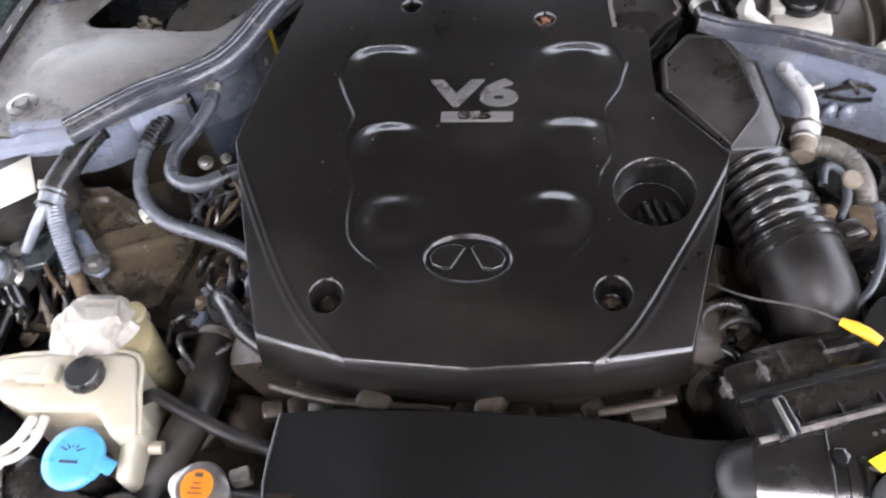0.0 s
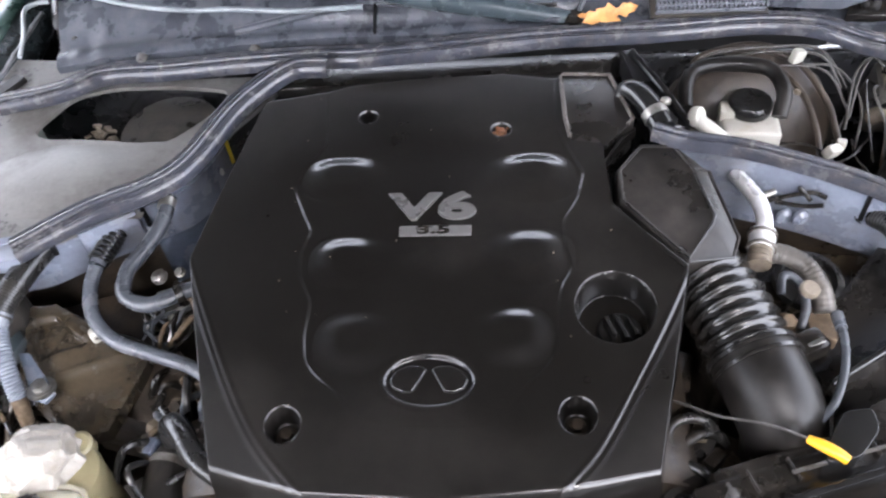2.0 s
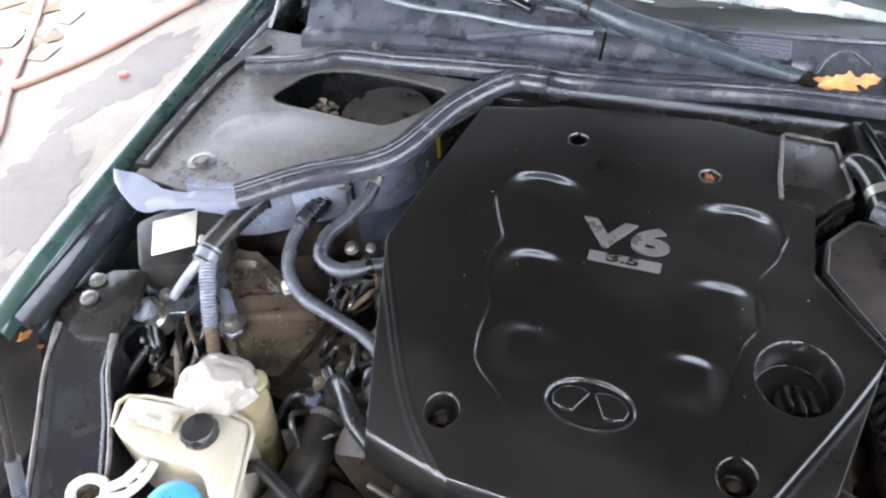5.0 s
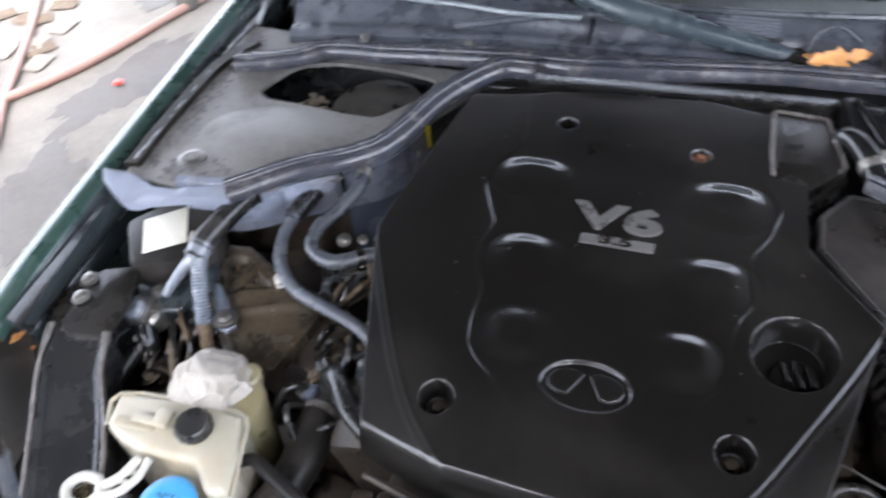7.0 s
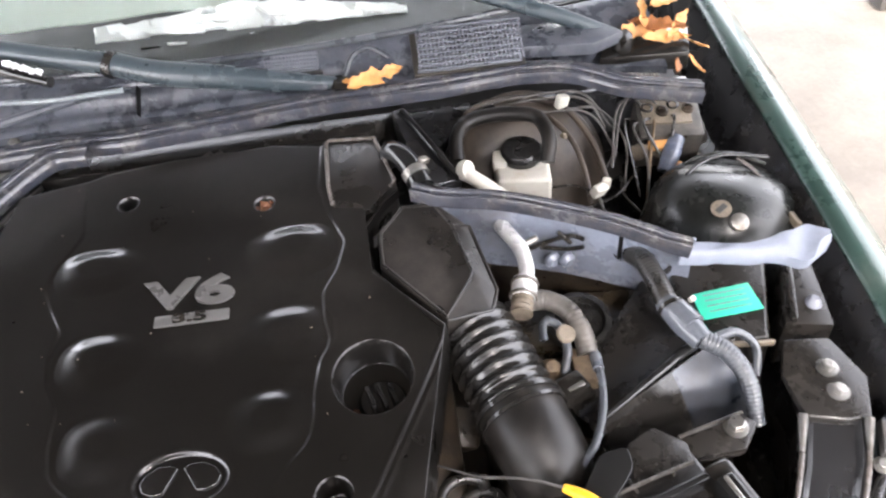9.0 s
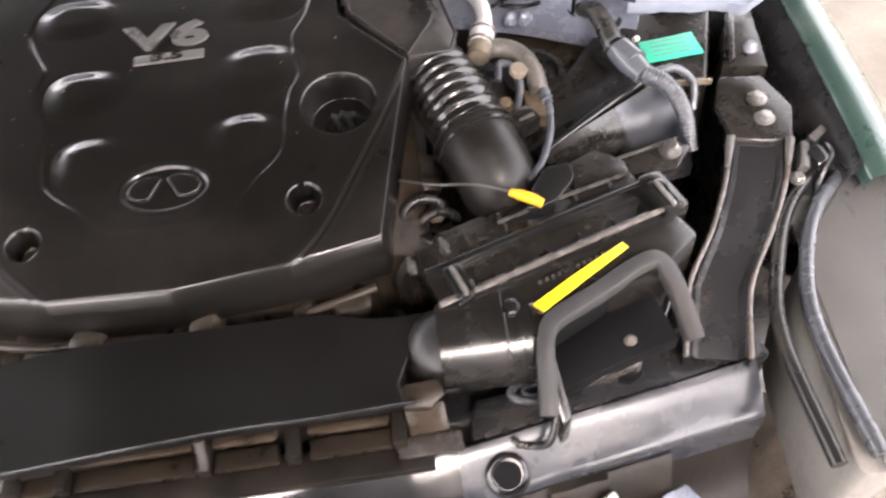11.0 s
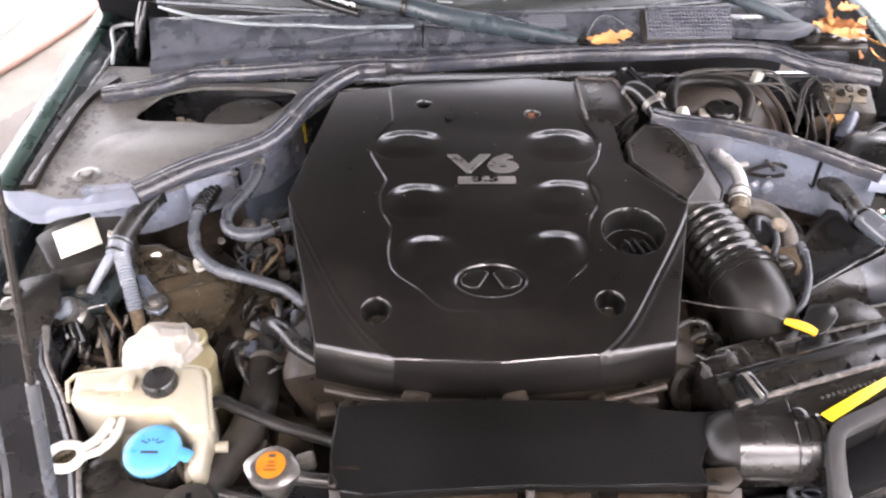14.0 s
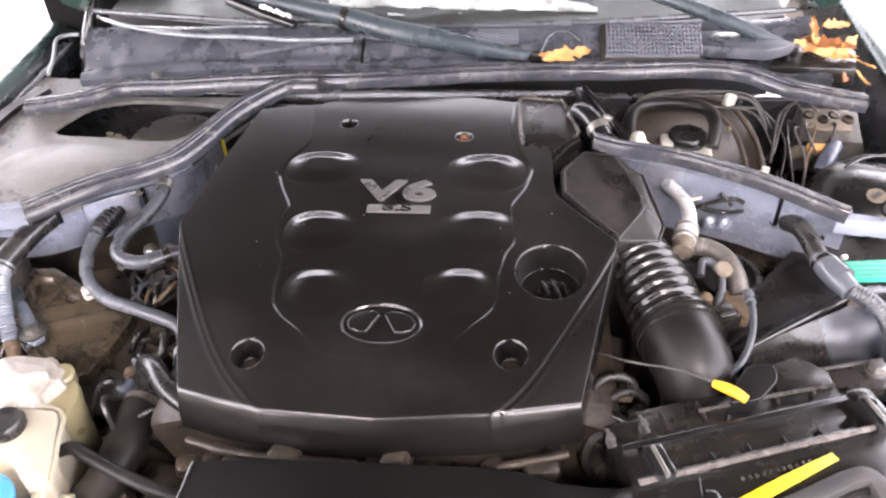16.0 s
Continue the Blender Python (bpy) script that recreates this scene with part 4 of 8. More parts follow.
w1 = wiper("wiper", [(0.185, 1.043, 0.992), (0.10, 1.046, 1.008), (0.02, 1.052, 1.022), (-0.06, 1.062, 1.034), (-0.13, 1.083, 1.046), (-0.22, 1.110, 1.053), (-0.40, 1.166, 1.072)], [0.010, 0.015, 0.0175, 0.0175, 0.0165, 0.015, 0.013], (0.19, 1.04, 0.988))
part("collar", tube([(-0.118, 1.078, 1.043), (-0.128, 1.082, 1.0455)], 0.019, 14), "plastic", w1)
w2 = wiper("wiper", [(0.595, 1.075, 0.995), (0.50, 1.10, 1.03), (0.38, 1.145, 1.06), (0.2, 1.23, 1.105)], [0.009, 0.012, 0.011, 0.009], (0.60, 1.07, 0.99))
part("blade", tube([(-0.34, 1.138, 1.052), (-0.27, 1.092, 1.048), (-0.205, 1.061, 1.040)], [0.010, 0.011, 0.008], 12), "plastic_gloss", w1, "black rubber wiper blade")
part("blade_clip", sheet(lambda u, v: (-0.272 + 0.06 * u, 1.096 - 0.031 * u + 0.012 * (v - 0.5) + 0.004 * noise.noise(Vector((u * 9, v * 5, 2))), 1.060 - 0.006 * u + 0.006 * noise.noise(Vector((u * 11, v * 6, 7)))), lin(0, 1, 14), lin(0, 1, 5), 0.0015), "foil", w1, "crumpled bright metal clip", 25)

# ---- weatherstrips ----
def weatherstrip(name, pts, w, label, offset=0.0):
    """A flat carrier strip with a round bead and two ridges."""
    ob = thing(name, label, "weatherstrip", pts[0])
    flat = [(-0.018 * w, -0.012), (-0.0185 * w, 0.0), (-0.016 * w, 0.0035), (0.016 * w, 0.0035), (0.0185 * w, 0.0), (0.018 * w, -0.012)]

    def ring(c, h, r, n=10):
        return [(c * w + r * w * math.cos(2 * math.pi * k / n), h + r * math.sin(2 * math.pi * k / n)) for k in range(n)]
    part("carrier", sweep(flat, pts, n=10, wobble=0.0015), "seal", ob, "", 50)
    part("bead", sweep(ring(0.001 + offset, 0.0045, 0.0052), pts, n=10, wobble=0.002), "seal", ob, "round rubber bead", 60)
    for c, r in ((-0.0065, 0.0016), (-0.0105, 0.0016), (-0.0145, 0.002), (0.0095, 0.0016), (0.0145, 0.002)):
        part("ridge", sweep(ring(c, 0.0035, r, 7), pts, n=10, wobble=0.0015), "seal", ob, "", 60)
    return ob


weatherstrip("cowl_seal", [(-0.655, 0.955, 0.945), (-0.57, 0.975, 0.95), (-0.505, 1.006, 0.956), (-0.40, 1.003, 0.963), (-0.21, 1.0, 0.976), (-0.10, 0.985, 0.986), (0.03, 0.995, 0.988), (0.15, 1.012, 0.988), (0.30, 1.015, 0.988), (0.43, 1.028, 0.988), (0.52, 1.02, 0.982), (0.59, 0.985, 0.973), (0.69, 0.968, 0.96)], 1.0, "blue-grey rubber weatherstrip along the cowl")
weatherstrip("bay_seal", [(-0.155, 0.968, 0.985), (-0.215, 0.965, 0.98), (-0.275, 0.893, 0.972), (-0.312, 0.79, 0.968), (-0.348, 0.748, 0.966), (-0.425, 0.707, 0.961), (-0.50, 0.655, 0.95)], 1.0, "blue-grey rubber weatherstrip on the bay wall")
weatherstrip("bay_seal", [(0.272, 0.805, 0.984), (0.307, 0.787, 0.984), (0.373, 0.770, 0.984), (0.436, 0.743, 0.982), (0.498, 0.716, 0.974), (0.554, 0.683, 0.966), (0.576, 0.674, 0.962)], 0.52, "narrow blue-grey rubber weatherstrip on the bay wall")
for c in ((-0.45, 1.024, 0.966), (-0.274, 1.022, 0.974)):
    single("cowl_bolt", hexbolt(c, 0.006, 0.007, (20, 0, 0)), "steel", "small zinc bolt behind the cowl weatherstrip", "bolt", "cowl bolts")
M["foam"] = material("pale_foam_tape", (0.165, 0.182, 0.225), 0.55, vary=0.12, scale=30, bump=0.3, dirt=(0.14, 0.13, 0.12), dirt_amount=0.2)


def tape(top, low):
    """A torn strip between an upper and a lower edge."""
    bm = bmesh.new()
    rows = []
    for p, q in zip(spline(top, 5), spline(low, 5)):
        p, q = p + Vector((0, 0.003 * noise.noise(p * 60), 0)), q + Vector((0, 0.004 * noise.noise(q * 55), 0))
        rows.append([bm.verts.new(v) for v in (q - Vector((0, -0.002, 0.016)), q, q.lerp(p, 0.33) + Vector((0, 0, 0.003 + 0.009 * noise.noise(q * 38))), q.lerp(p, 0.66) + Vector((0, 0, 0.003 + 0.009 * noise.noise(p * 38 + Vector((5, 0, 0))))), p, p - Vector((0, 0.002, 0.016)))])
    for a, b in zip(rows, rows[1:]):
        for k in range(5):
            bm.faces.new((a[k], a[k + 1], b[k + 1], b[k]))
    bm.faces.new(rows[0])
    bm.faces.new(rows[-1][::-1])
    return bm


single("foam_tape", tape([(-0.700, 0.66, 0.946), (-0.653, 0.658, 0.945), (-0.605, 0.644, 0.943), (-0.562, 0.651, 0.944), (-0.513, 0.669, 0.947)], [(-0.690, 0.640, 0.942), (-0.640, 0.611, 0.938), (-0.605, 0.623, 0.938), (-0.565, 0.636, 0.94), (-0.494, 0.644, 0.944)]), "foam", "torn pale foam tape at the end of the weatherstrip", "foam tape", smooth=70)
single("foam_tape", tape([(0.572, 0.693, 0.950), (0.645, 0.680, 0.948), (0.695, 0.690, 0.949), (0.722, 0.692, 0.951), (0.742, 0.680, 0.951)], [(0.566, 0.676, 0.944), (0.62, 0.668, 0.942), (0.675, 0.660, 0.942), (0.703, 0.646, 0.943), (0.736, 0.666, 0.946)]), "foam", "torn pale foam tape at the end of the weatherstrip", "foam tape", smooth=70)

# ---- hood prop rod ----
rod = thing("hood_prop_rod", "thin dark steel hood prop rod on the radiator support", "prop rod", (-0.437, 0.117, 0.80))
part("rod", tube([(-0.441, 0.10, 0.745), (-0.437, 0.117, 0.80), (-0.427, 0.186, 1.0), (-0.407, 0.324, 1.4), (-0.39, 0.44, 1.74)], 0.0038, 10), "plastic", rod)
part("grip", tube([(-0.431, 0.155, 0.91), (-0.424, 0.205, 1.055)], 0.0062, 12), "rubber_grey", rod, "grey rubber grip sleeve")

# ---- engine ----
engine = thing("engine_block", "oily cast engine with brackets below its cover", "engine", (0.02, 0.6, 0.52))
part("block", box((0.02, 0.64, 0.70), (0.42, 0.50, 0.36), 0.03), "block", engine)
part("cylinder_head", box((-0.19, 0.62, 0.80), (0.12, 0.46, 0.12), 0.02, (0, -18, 0)), "block", engine)
part("cylinder_head", box((0.22, 0.62, 0.80), (0.12, 0.42, 0.12), 0.02, (0, 18, 0)), "block", engine)
part("front_case", box((0.02, 0.385, 0.75), (0.40, 0.06, 0.16), 0.015), "block", engine)
rnd = random.Random(4)
# castings and bolts that show in the gap in front of the cover
for i in range(16):
    x = -0.19 + 0.026 * i + rnd.uniform(-0.006, 0.006)
    part("casting", box((x, 0.352 + rnd.uniform(-0.008, 0.008), 0.835 + rnd.uniform(-0.012, 0.012)), (rnd.uniform(0.02, 0.04), rnd.uniform(0.02, 0.03), rnd.uniform(0.02, 0.035)), 0.006, (rnd.uniform(-20, 20), rnd.uniform(-20, 20), rnd.uniform(-30, 30))), "block", engine)
part("front_rail", tube([(-0.195, 0.366, 0.853), (-0.12, 0.352, 0.85), (0.0, 0.348, 0.848)], 0.005, 10), "block", engine, "dusty metal rail")
part("front_rail", tube([(0.15, 0.352, 0.85), (0.205, 0.362, 0.858), (0.225, 0.367, 0.86)], 0.005, 10), "block", engine, "dusty metal rail")
# side accessories
for x, y, z, r, l in ((0.285, 0.43, 0.755, 0.045, 0.05), (0.29, 0.40, 0.73, 0.03, 0.07), (-0.27, 0.50, 0.77, 0.035, 0.06), (-0.31, 0.44, 0.72, 0.045, 0.05)):
    p = part("pulley", lathe([(r, 0), (r, l * 0.3), (r * 0.8, l * 0.4), (r * 0.8, l * 0.55), (r, l * 0.65), (r, l), (r * 0.3, l * 1.05)], (x, y, z), (70, 0, 15), 26), "block", engine)
part("pulley", lathe([(0.034, 0), (0.036, 0.006), (0.031, 0.012), (0.036, 0.018), (0.036, 0.024), (0.028, 0.027), (0.026, 0.02), (0.012, 0.02), (0.011, 0.028), (0.002, 0.03)], (0.272, 0.425, 0.800), (62, 0, 18), 30), "grimy", engine, "grooved engine pulley", 30)
for i in range(46):
    left = i % 2
    x = rnd.uniform(-0.58, -0.25) if left else rnd.uniform(0.25, 0.60)
    y = rnd.uniform(0.34, 0.66) if left else rnd.uniform(0.40, 0.74)
    part("fitting", box((x, y, rnd.uniform(0.66, 0.76)), (rnd.uniform(0.02, 0.08), rnd.uniform(0.02, 0.07), rnd.uniform(0.02, 0.08)), 0.006, (rnd.uniform(-30, 30), rnd.uniform(-30, 30), rnd.uniform(0, 90))), "block" if i % 5 else "plastic_dusty", engine)
for i in range(14):
    x = rnd.uniform(-0.34, -0.24) if i % 2 else rnd.uniform(-0.56, -0.42)
    y = rnd.uniform(0.44, 0.60)
    part("bolt", hexbolt((x, y, rnd.uniform(0.775, 0.80)), rnd.uniform(0.006, 0.010), 0.012, (rnd.uniform(-30, 30), rnd.uniform(-30, 30), 0)), "beige_cast" if i % 3 else "steel", engine)
for k in range(18):
    x0, y0 = rnd.uniform(-0.335, -0.25), rnd.uniform(0.44, 0.62)
    x1, y1 = x0 + rnd.uniform(-0.06, 0.05), y0 + rnd.uniform(-0.09, 0.04)
    part("wire", tube([(x0, y0, 0.80 + rnd.uniform(0, 0.04)), ((x0 + x1) / 2 + rnd.uniform(-0.02, 0.02), (y0 + y1) / 2, 0.83 + rnd.uniform(-0.01, 0.02)), (x1, y1, 0.79)], rnd.uniform(0.002, 0.0055), 9), ["plastic", "rubber", "conduit", "rubber", "rust_dirt"][k % 5], engine)
for k in range(9):
    part("plug", box((rnd.uniform(-0.33, -0.255), rnd.uniform(0.43, 0.60), 0.825 + rnd.uniform(-0.015, 0.012)), (rnd.uniform(0.010, 0.022), rnd.uniform(0.010, 0.018), 0.016), 0.003, (rnd.uniform(-30, 30), rnd.uniform(-30, 30), rnd.uniform(0, 90))), ["plastic", "alu", "bumper_blue", "plastic_dusty", "beige_cast"][k % 5], engine)
for k in range(16):
    x0, y0 = rnd.uniform(-0.36, -0.285), rnd.uniform(0.60, 0.735)
    part("fitting", box((x0, y0, rnd.uniform(0.80, 0.845)), (rnd.uniform(0.012, 0.035), rnd.uniform(0.010, 0.03), 0.02), 0.003, (rnd.uniform(-30, 30), rnd.uniform(-30, 30), rnd.uniform(0, 90))), ["block", "plastic", "bay_dark", "block", "alu"][k % 5], engine)
    part("wire", tube([(x0, y0, 0.84), (x0 + rnd.uniform(-0.03, 0.03), y0 - 0.03, 0.855), (x0 + rnd.uniform(-0.04, 0.04), y0 - 0.06, 0.835)], rnd.uniform(0.002, 0.004), 8), ["plastic", "rubber_grey", "rust_dirt"][k % 3], engine)
for c, r, a in (((0.285, 0.47, 0.84), 0.026, 20), ((0.300, 0.455, 0.825), 0.030, 35), ((0.278, 0.425, 0.83), 0.020, -10)):
    loop = tube([(r * math.cos(q), r * 0.8 * math.sin(q), 0.004 * math.sin(2 * q)) for q in [k * math.pi / 8 for k in range(14)]], 0.006, 10, 3)
    part("hose_loop", moved(loop, pose(*c, 35, 10, a)), "rubber", engine, "black looped hose", 60)
for k in range(12):
    part("fitting", box((rnd.uniform(0.255, 0.34), rnd.uniform(0.37, 0.50), rnd.uniform(0.79, 0.83)), (rnd.uniform(0.010, 0.03), rnd.uniform(0.008, 0.02), 0.018), 0.003, (rnd.uniform(-40, 40), rnd.uniform(-40, 40), rnd.uniform(0, 90))), ["block", "rust_dirt", "plastic", "beige_cast", "grimy"][k % 5], engine)
part("valve_cover_side", prism([(0.30, 0.74), (0.42, 0.74), (0.45, 0.60), (0.33, 0.55)], 0.1, 0.01, 0.80), "block", engine)
part("round_port", lathe([(0.04, 0), (0.04, 0.012), (0.032, 0.014), (0.03, 0.004), (0.001, 0.004)], (0.452, 0.675, 0.845), (8, 0, 0), 30), "rubber", engine)
part("rusty_floor", prism([(0.34, 0.745), (0.58, 0.735), (0.56, 0.66), (0.36, 0.66)], 0.03, 0.006, 0.83), "brown_cover", engine, "rust-brown stained ledge")

# ---- engine cover ----
cover = thing("engine_cover", "satin black plastic engine cover with V6 badge", "engine cover", (0.02, 0.62, 0.9))
PC = np.polyfit([0.366, 0.40, 0.45, 0.55, 0.65, 0.75, 0.85, 0.94], [0.902, 0.912, 0.924, 0.944, 0.958, 0.968, 0.975, 0.977], 4)


def table(ys, xs, sigma=0.0055):
    g = np.linspace(0.3, 1.0, 701)
    v = np.interp(g, ys, xs)
    k = np.exp(-0.5 * (np.arange(-40, 41) * 0.001 / sigma) ** 2)
    return g, np.convolve(np.pad(v, 40, mode="edge"), k / k.sum(), mode="valid")


WAVE_L = table([0.437, 0.455, 0.470, 0.487, 0.503, 0.532, 0.573, 0.604, 0.635, 0.668, 0.696, 0.731, 0.759, 0.809, 0.907], [-0.056, -0.068, -0.082, -0.106, -0.1195, -0.124, -0.122, -0.1385, -0.1425, -0.1345, -0.149, -0.164, -0.158, -0.134, -0.147], 0.0048)
WAVE_R = table([0.437, 0.459, 0.482, 0.502, 0.530, 0.560, 0.590, 0.615, 0.641, 0.678, 0.708, 0.749, 0.794, 0.843, 0.918], [0.084, 0.0976, 0.116, 0.138, 0.145, 0.1475, 0.153, 0.1655, 0.1595, 0.1585, 0.176, 0.186, 0.168, 0.156, 0.159], 0.0048)
RIDGE_L = [(-0.106, 0.371), (-0.152, 0.416), (-0.189, 0.47), (-0.234, 0.555), (-0.272, 0.632)]
RIDGE_R = [(0.142, 0.376), (0.18, 0.416), (0.221, 0.484), (0.258, 0.55), (0.289, 0.612)]


def line_dist(X, Y, pts, side):
    """Signed distance to a line of points, positive on the outer side."""
    pts = [tuple(p[:2]) for p in spline([(x, y, 0) for x, y in pts], 6)]
    best, sign = np.full(X.shape, 9.0), np.ones(X.shape)
    for (ax, ay), (bx, by) in zip(pts, pts[1:]):
        dx, dy = bx - ax, by - ay
        t = np.clip(((X - ax) * dx + (Y - ay) * dy) / (dx * dx + dy * dy), 0, 1)
        d = np.hypot(X - ax - t * dx, Y - ay - t * dy)
        s = np.sign((X - ax) * dy - (Y - ay) * dx) * side
        near = d < best
        best, sign = np.where(near, d, best), np.where(near, s, sign)
    return best * sign


HUMPS = [(-1, -0.156, 0.750, 0.050, 0.036), (-1, -0.131, 0.625, 0.046, 0.037), (-1, -0.113, 0.525, 0.044, 0.037), (1, 0.176, 0.746, 0.052, 0.042), (1, 0.168, 0.630, 0.050, 0.038), (1, 0.143, 0.532, 0.042, 0.036)]
HOLES = [(-0.086, 0.858, 0.012, 0.022), (0.087, 0.828, 0.012, 0.010), (-0.133, 0.437, 0.0175, 0.026), (0.162, 0.448, 0.0175, 0.026), (0.207, 0.565, 0.041, 0.035)]


def cover_height(X, Y):
    H = np.polyval(PC, Y)
    dl, dr = line_dist(X, Y, RIDGE_L, -1), line_dist(X, Y, RIDGE_R, 1)
    for d, slope, bead in ((dl, 0.23, 0.0004), (dr, 0.15, 0.0011)):
        H = H - slope * np.maximum(d, 0) * sstep(0, 0.012, d) + bead * (np.exp(-(d / 0.0024) ** 2) + 0.35 * np.exp(-((d - 0.0085) / 0.0026) ** 2)) - 0.0005 * np.exp(-((d - 0.0045) / 0.002) ** 2)
    wl, wr = np.interp(Y, *WAVE_L), np.interp(Y, *WAVE_R)
    inside = -np.log(np.exp(-110 * (X - wl)) + np.exp(-110 * (wr - X)) + np.exp(-110 * (Y - 0.435))) / 110
    fade = (0.5 + 0.5 * sstep(0.445, 0.50, Y)) * (1 - 0.55 * sstep(0.77, 0.83, Y)) * (1 - 0.75 * sstep(0.02, 0.10, X) * (1 - sstep(0.44, 0.56, Y)))
    H = H - (0.0021 + 0.0006 * np.sin(Y * 41 + X * 9)) * fade * sstep(-0.0014, 0.0034, inside)
    for s, end, yc, rx, ry in HUMPS:
        # a thumb-shaped dome, steep at its back and outer end, that runs out towards the middle and the front
        u = (X - end + s * rx) / rx * s
        e = (np.abs(np.where(u > 0, u, u * 0.86)) ** 2.4 + np.abs((Y - yc) / ry) ** 2.4) ** (1 / 2.4)
        c = sstep(0, 1, np.clip(1 - e, 0, 1) / 0.66) ** 0.9
        lean = (0.78 + 0.22 * sstep(-1.0, 0.55, (Y - yc) / ry)) * (0.45 + 0.55 * sstep(-1.15, 0.15, u))
        H = H + (0.0072 if s > 0 else 0.0066) * c * lean - 0.0005 * np.exp(-((e - 1.02) / 0.05) ** 2) * sstep(0.1, 0.9, u)
    for hx, hy, r, dep in HOLES:
        d = np.hypot(X - hx, Y - hy)
        H = H - dep * (1 - sstep(r - 0.0040, r + 0.0015, d))
    e = np.hypot((X - 0.013) / 0.054, (Y - 0.484) / 0.031)
    H = H + 0.0007 * np.exp(-((e - 0.96) / 0.085) ** 2) - 0.0030 * (1 - sstep(0.78, 0.90, e))
    return H


def cover_mesh():
    xs = np.concatenate([np.linspace(-0.2715, 0.2885, 520)])
    yf = np.interp(xs, [-0.2715, -0.207, -0.16, -0.106, 0.02, 0.142, 0.19, 0.238, 0.2885], [0.628, 0.398, 0.384, 0.370, 0.365, 0.376, 0.387, 0.398, 0.612])
    yb = np.interp(xs, [-0.2715, -0.229, -0.148, -0.12, -0.04, 0.09, 0.158, 0.207, 0.2115, 0.2145, 0.2885], [0.634, 0.897, 0.913, 0.925, 0.937, 0.943, 0.928, 0.925, 0.765, 0.700, 0.618])
    n = 440
    ys = np.minimum(yb, np.interp(xs, [-0.28, 0.2145, 0.2885], [0.70, 0.70, 0.618]))
    K1, K2 = np.linspace(0, 1, 260), np.linspace(0, 1, n - 259)[1:]
    X = np.repeat(xs[:, None], n, 1)
    Y = np.concatenate([yf[:, None] + (ys - yf)[:, None] * K1[None, :], ys[:, None] + (yb - ys)[:, None] * K2[None, :]], 1)
    Zc = cover_height(X, Y)
    rim = np.minimum(np.minimum(Y - yf[:, None], yb[:, None] - Y), 0.005)
    Zc = Zc - 0.0032 * (1 - rim / 0.005) ** 2
    verts = np.stack([X, Y, Zc], 2).reshape(-1, 3)
    m = len(xs)
    faces = [(i * n + j, (i + 1) * n + j, (i + 1) * n + j + 1, i * n + j + 1) for i in range(m - 1) for j in range(n - 1)]
    # skirt round the edge
    ring = [i * n for i in range(m)] + [(m - 1) * n + j for j in range(1, n)] + [i * n + n - 1 for i in range(m - 2, -1, -1)] + [j for j in range(n - 2, 0, -1)]
    L = len(ring)
    prev = ring
    for step, drop in ((0.4, 0.014), (0.75, 0.032), (1.0, 0.052)):
        low = []
        for k in ring:
            x, y, z = verts[k]
            f = 1.0 if y < 0.42 else 0.0
            low.append((x + (0.004 if x > 0 else -0.004) * step, y - 0.0065 * f * math.sin(step * math.pi / 2), z - drop * (1.0 if f else 0.8)))
        start = len(verts)
        verts = np.concatenate([verts, np.array(low)])
        now = list(range(start, start + L))
        faces += [(prev[k], prev[(k + 1) % L], now[(k + 1) % L], now[k]) for k in range(L)]
        prev = now
    me = bpy.data.meshes.new("cover_shell")
    me.from_pydata(verts.tolist(), [], faces)
    bm = bmesh.new()
    bm.from_mesh(me)
    bpy.data.meshes.remove(me)
    return bm


part("cover_shell", cover_mesh(), "cover", cover, "", 50)
# rear right block and the pod over the intake
part("rear_block", prism([(0.163, 0.928, 0.980), (0.231, 0.922, 0.980), (0.253, 0.835, 0.975), (0.215, 0.792, 0.972), (0.168, 0.80, 0.972)], 0.05, 0.004), "pod", cover)


def pod_mesh():
    outer = [(0.2235, 0.755), (0.254, 0.795), (0.298, 0.793), (0.333, 0.757), (0.352, 0.663), (0.343, 0.638), (0.291, 0.623), (0.2235, 0.706)]
    inner = [(0.2275, 0.753), (0.2565, 0.789), (0.295, 0.786), (0.312, 0.752), (0.327, 0.684), (0.323, 0.672), (0.292, 0.628), (0.2275, 0.708)]
    zo = [0.964, 0.969, 0.967, 0.957, 0.942, 0.938, 0.946, 0.958]
    zi = [0.966, 0.971, 0.971, 0.967, 0.957, 0.955, 0.949, 0.960]
    bm = bmesh.new()
    a = [bm.verts.new((x, y, z)) for (x, y), z in zip(inner, zi)]
    b = [bm.verts.new((x, y, z)) for (x, y), z in zip(outer, zo)]
    c = [bm.verts.new((x, y, z - 0.05)) for (x, y), z in zip(outer, zo)]
    bm.faces.new(a)
    for p, q in ((a, b), (b, c)):
        for k in range(8):
            bm.faces.new((p[k], q[k], q[(k + 1) % 8], p[(k + 1) % 8]))
    bmesh.ops.bevel(bm, geom=[e for e in bm.edges if all(v in a + b for v in e.verts)], offset=0.0028, segments=3, affect="EDGES", profile=0.5)
    return bm


part("intake_pod", pod_mesh(), "pod", cover, "faceted black intake pod", 30)
# shade in the gap round the pod, drawn as a near-black plate
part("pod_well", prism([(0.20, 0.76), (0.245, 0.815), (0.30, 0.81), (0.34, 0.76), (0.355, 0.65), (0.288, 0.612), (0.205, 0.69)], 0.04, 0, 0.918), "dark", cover)
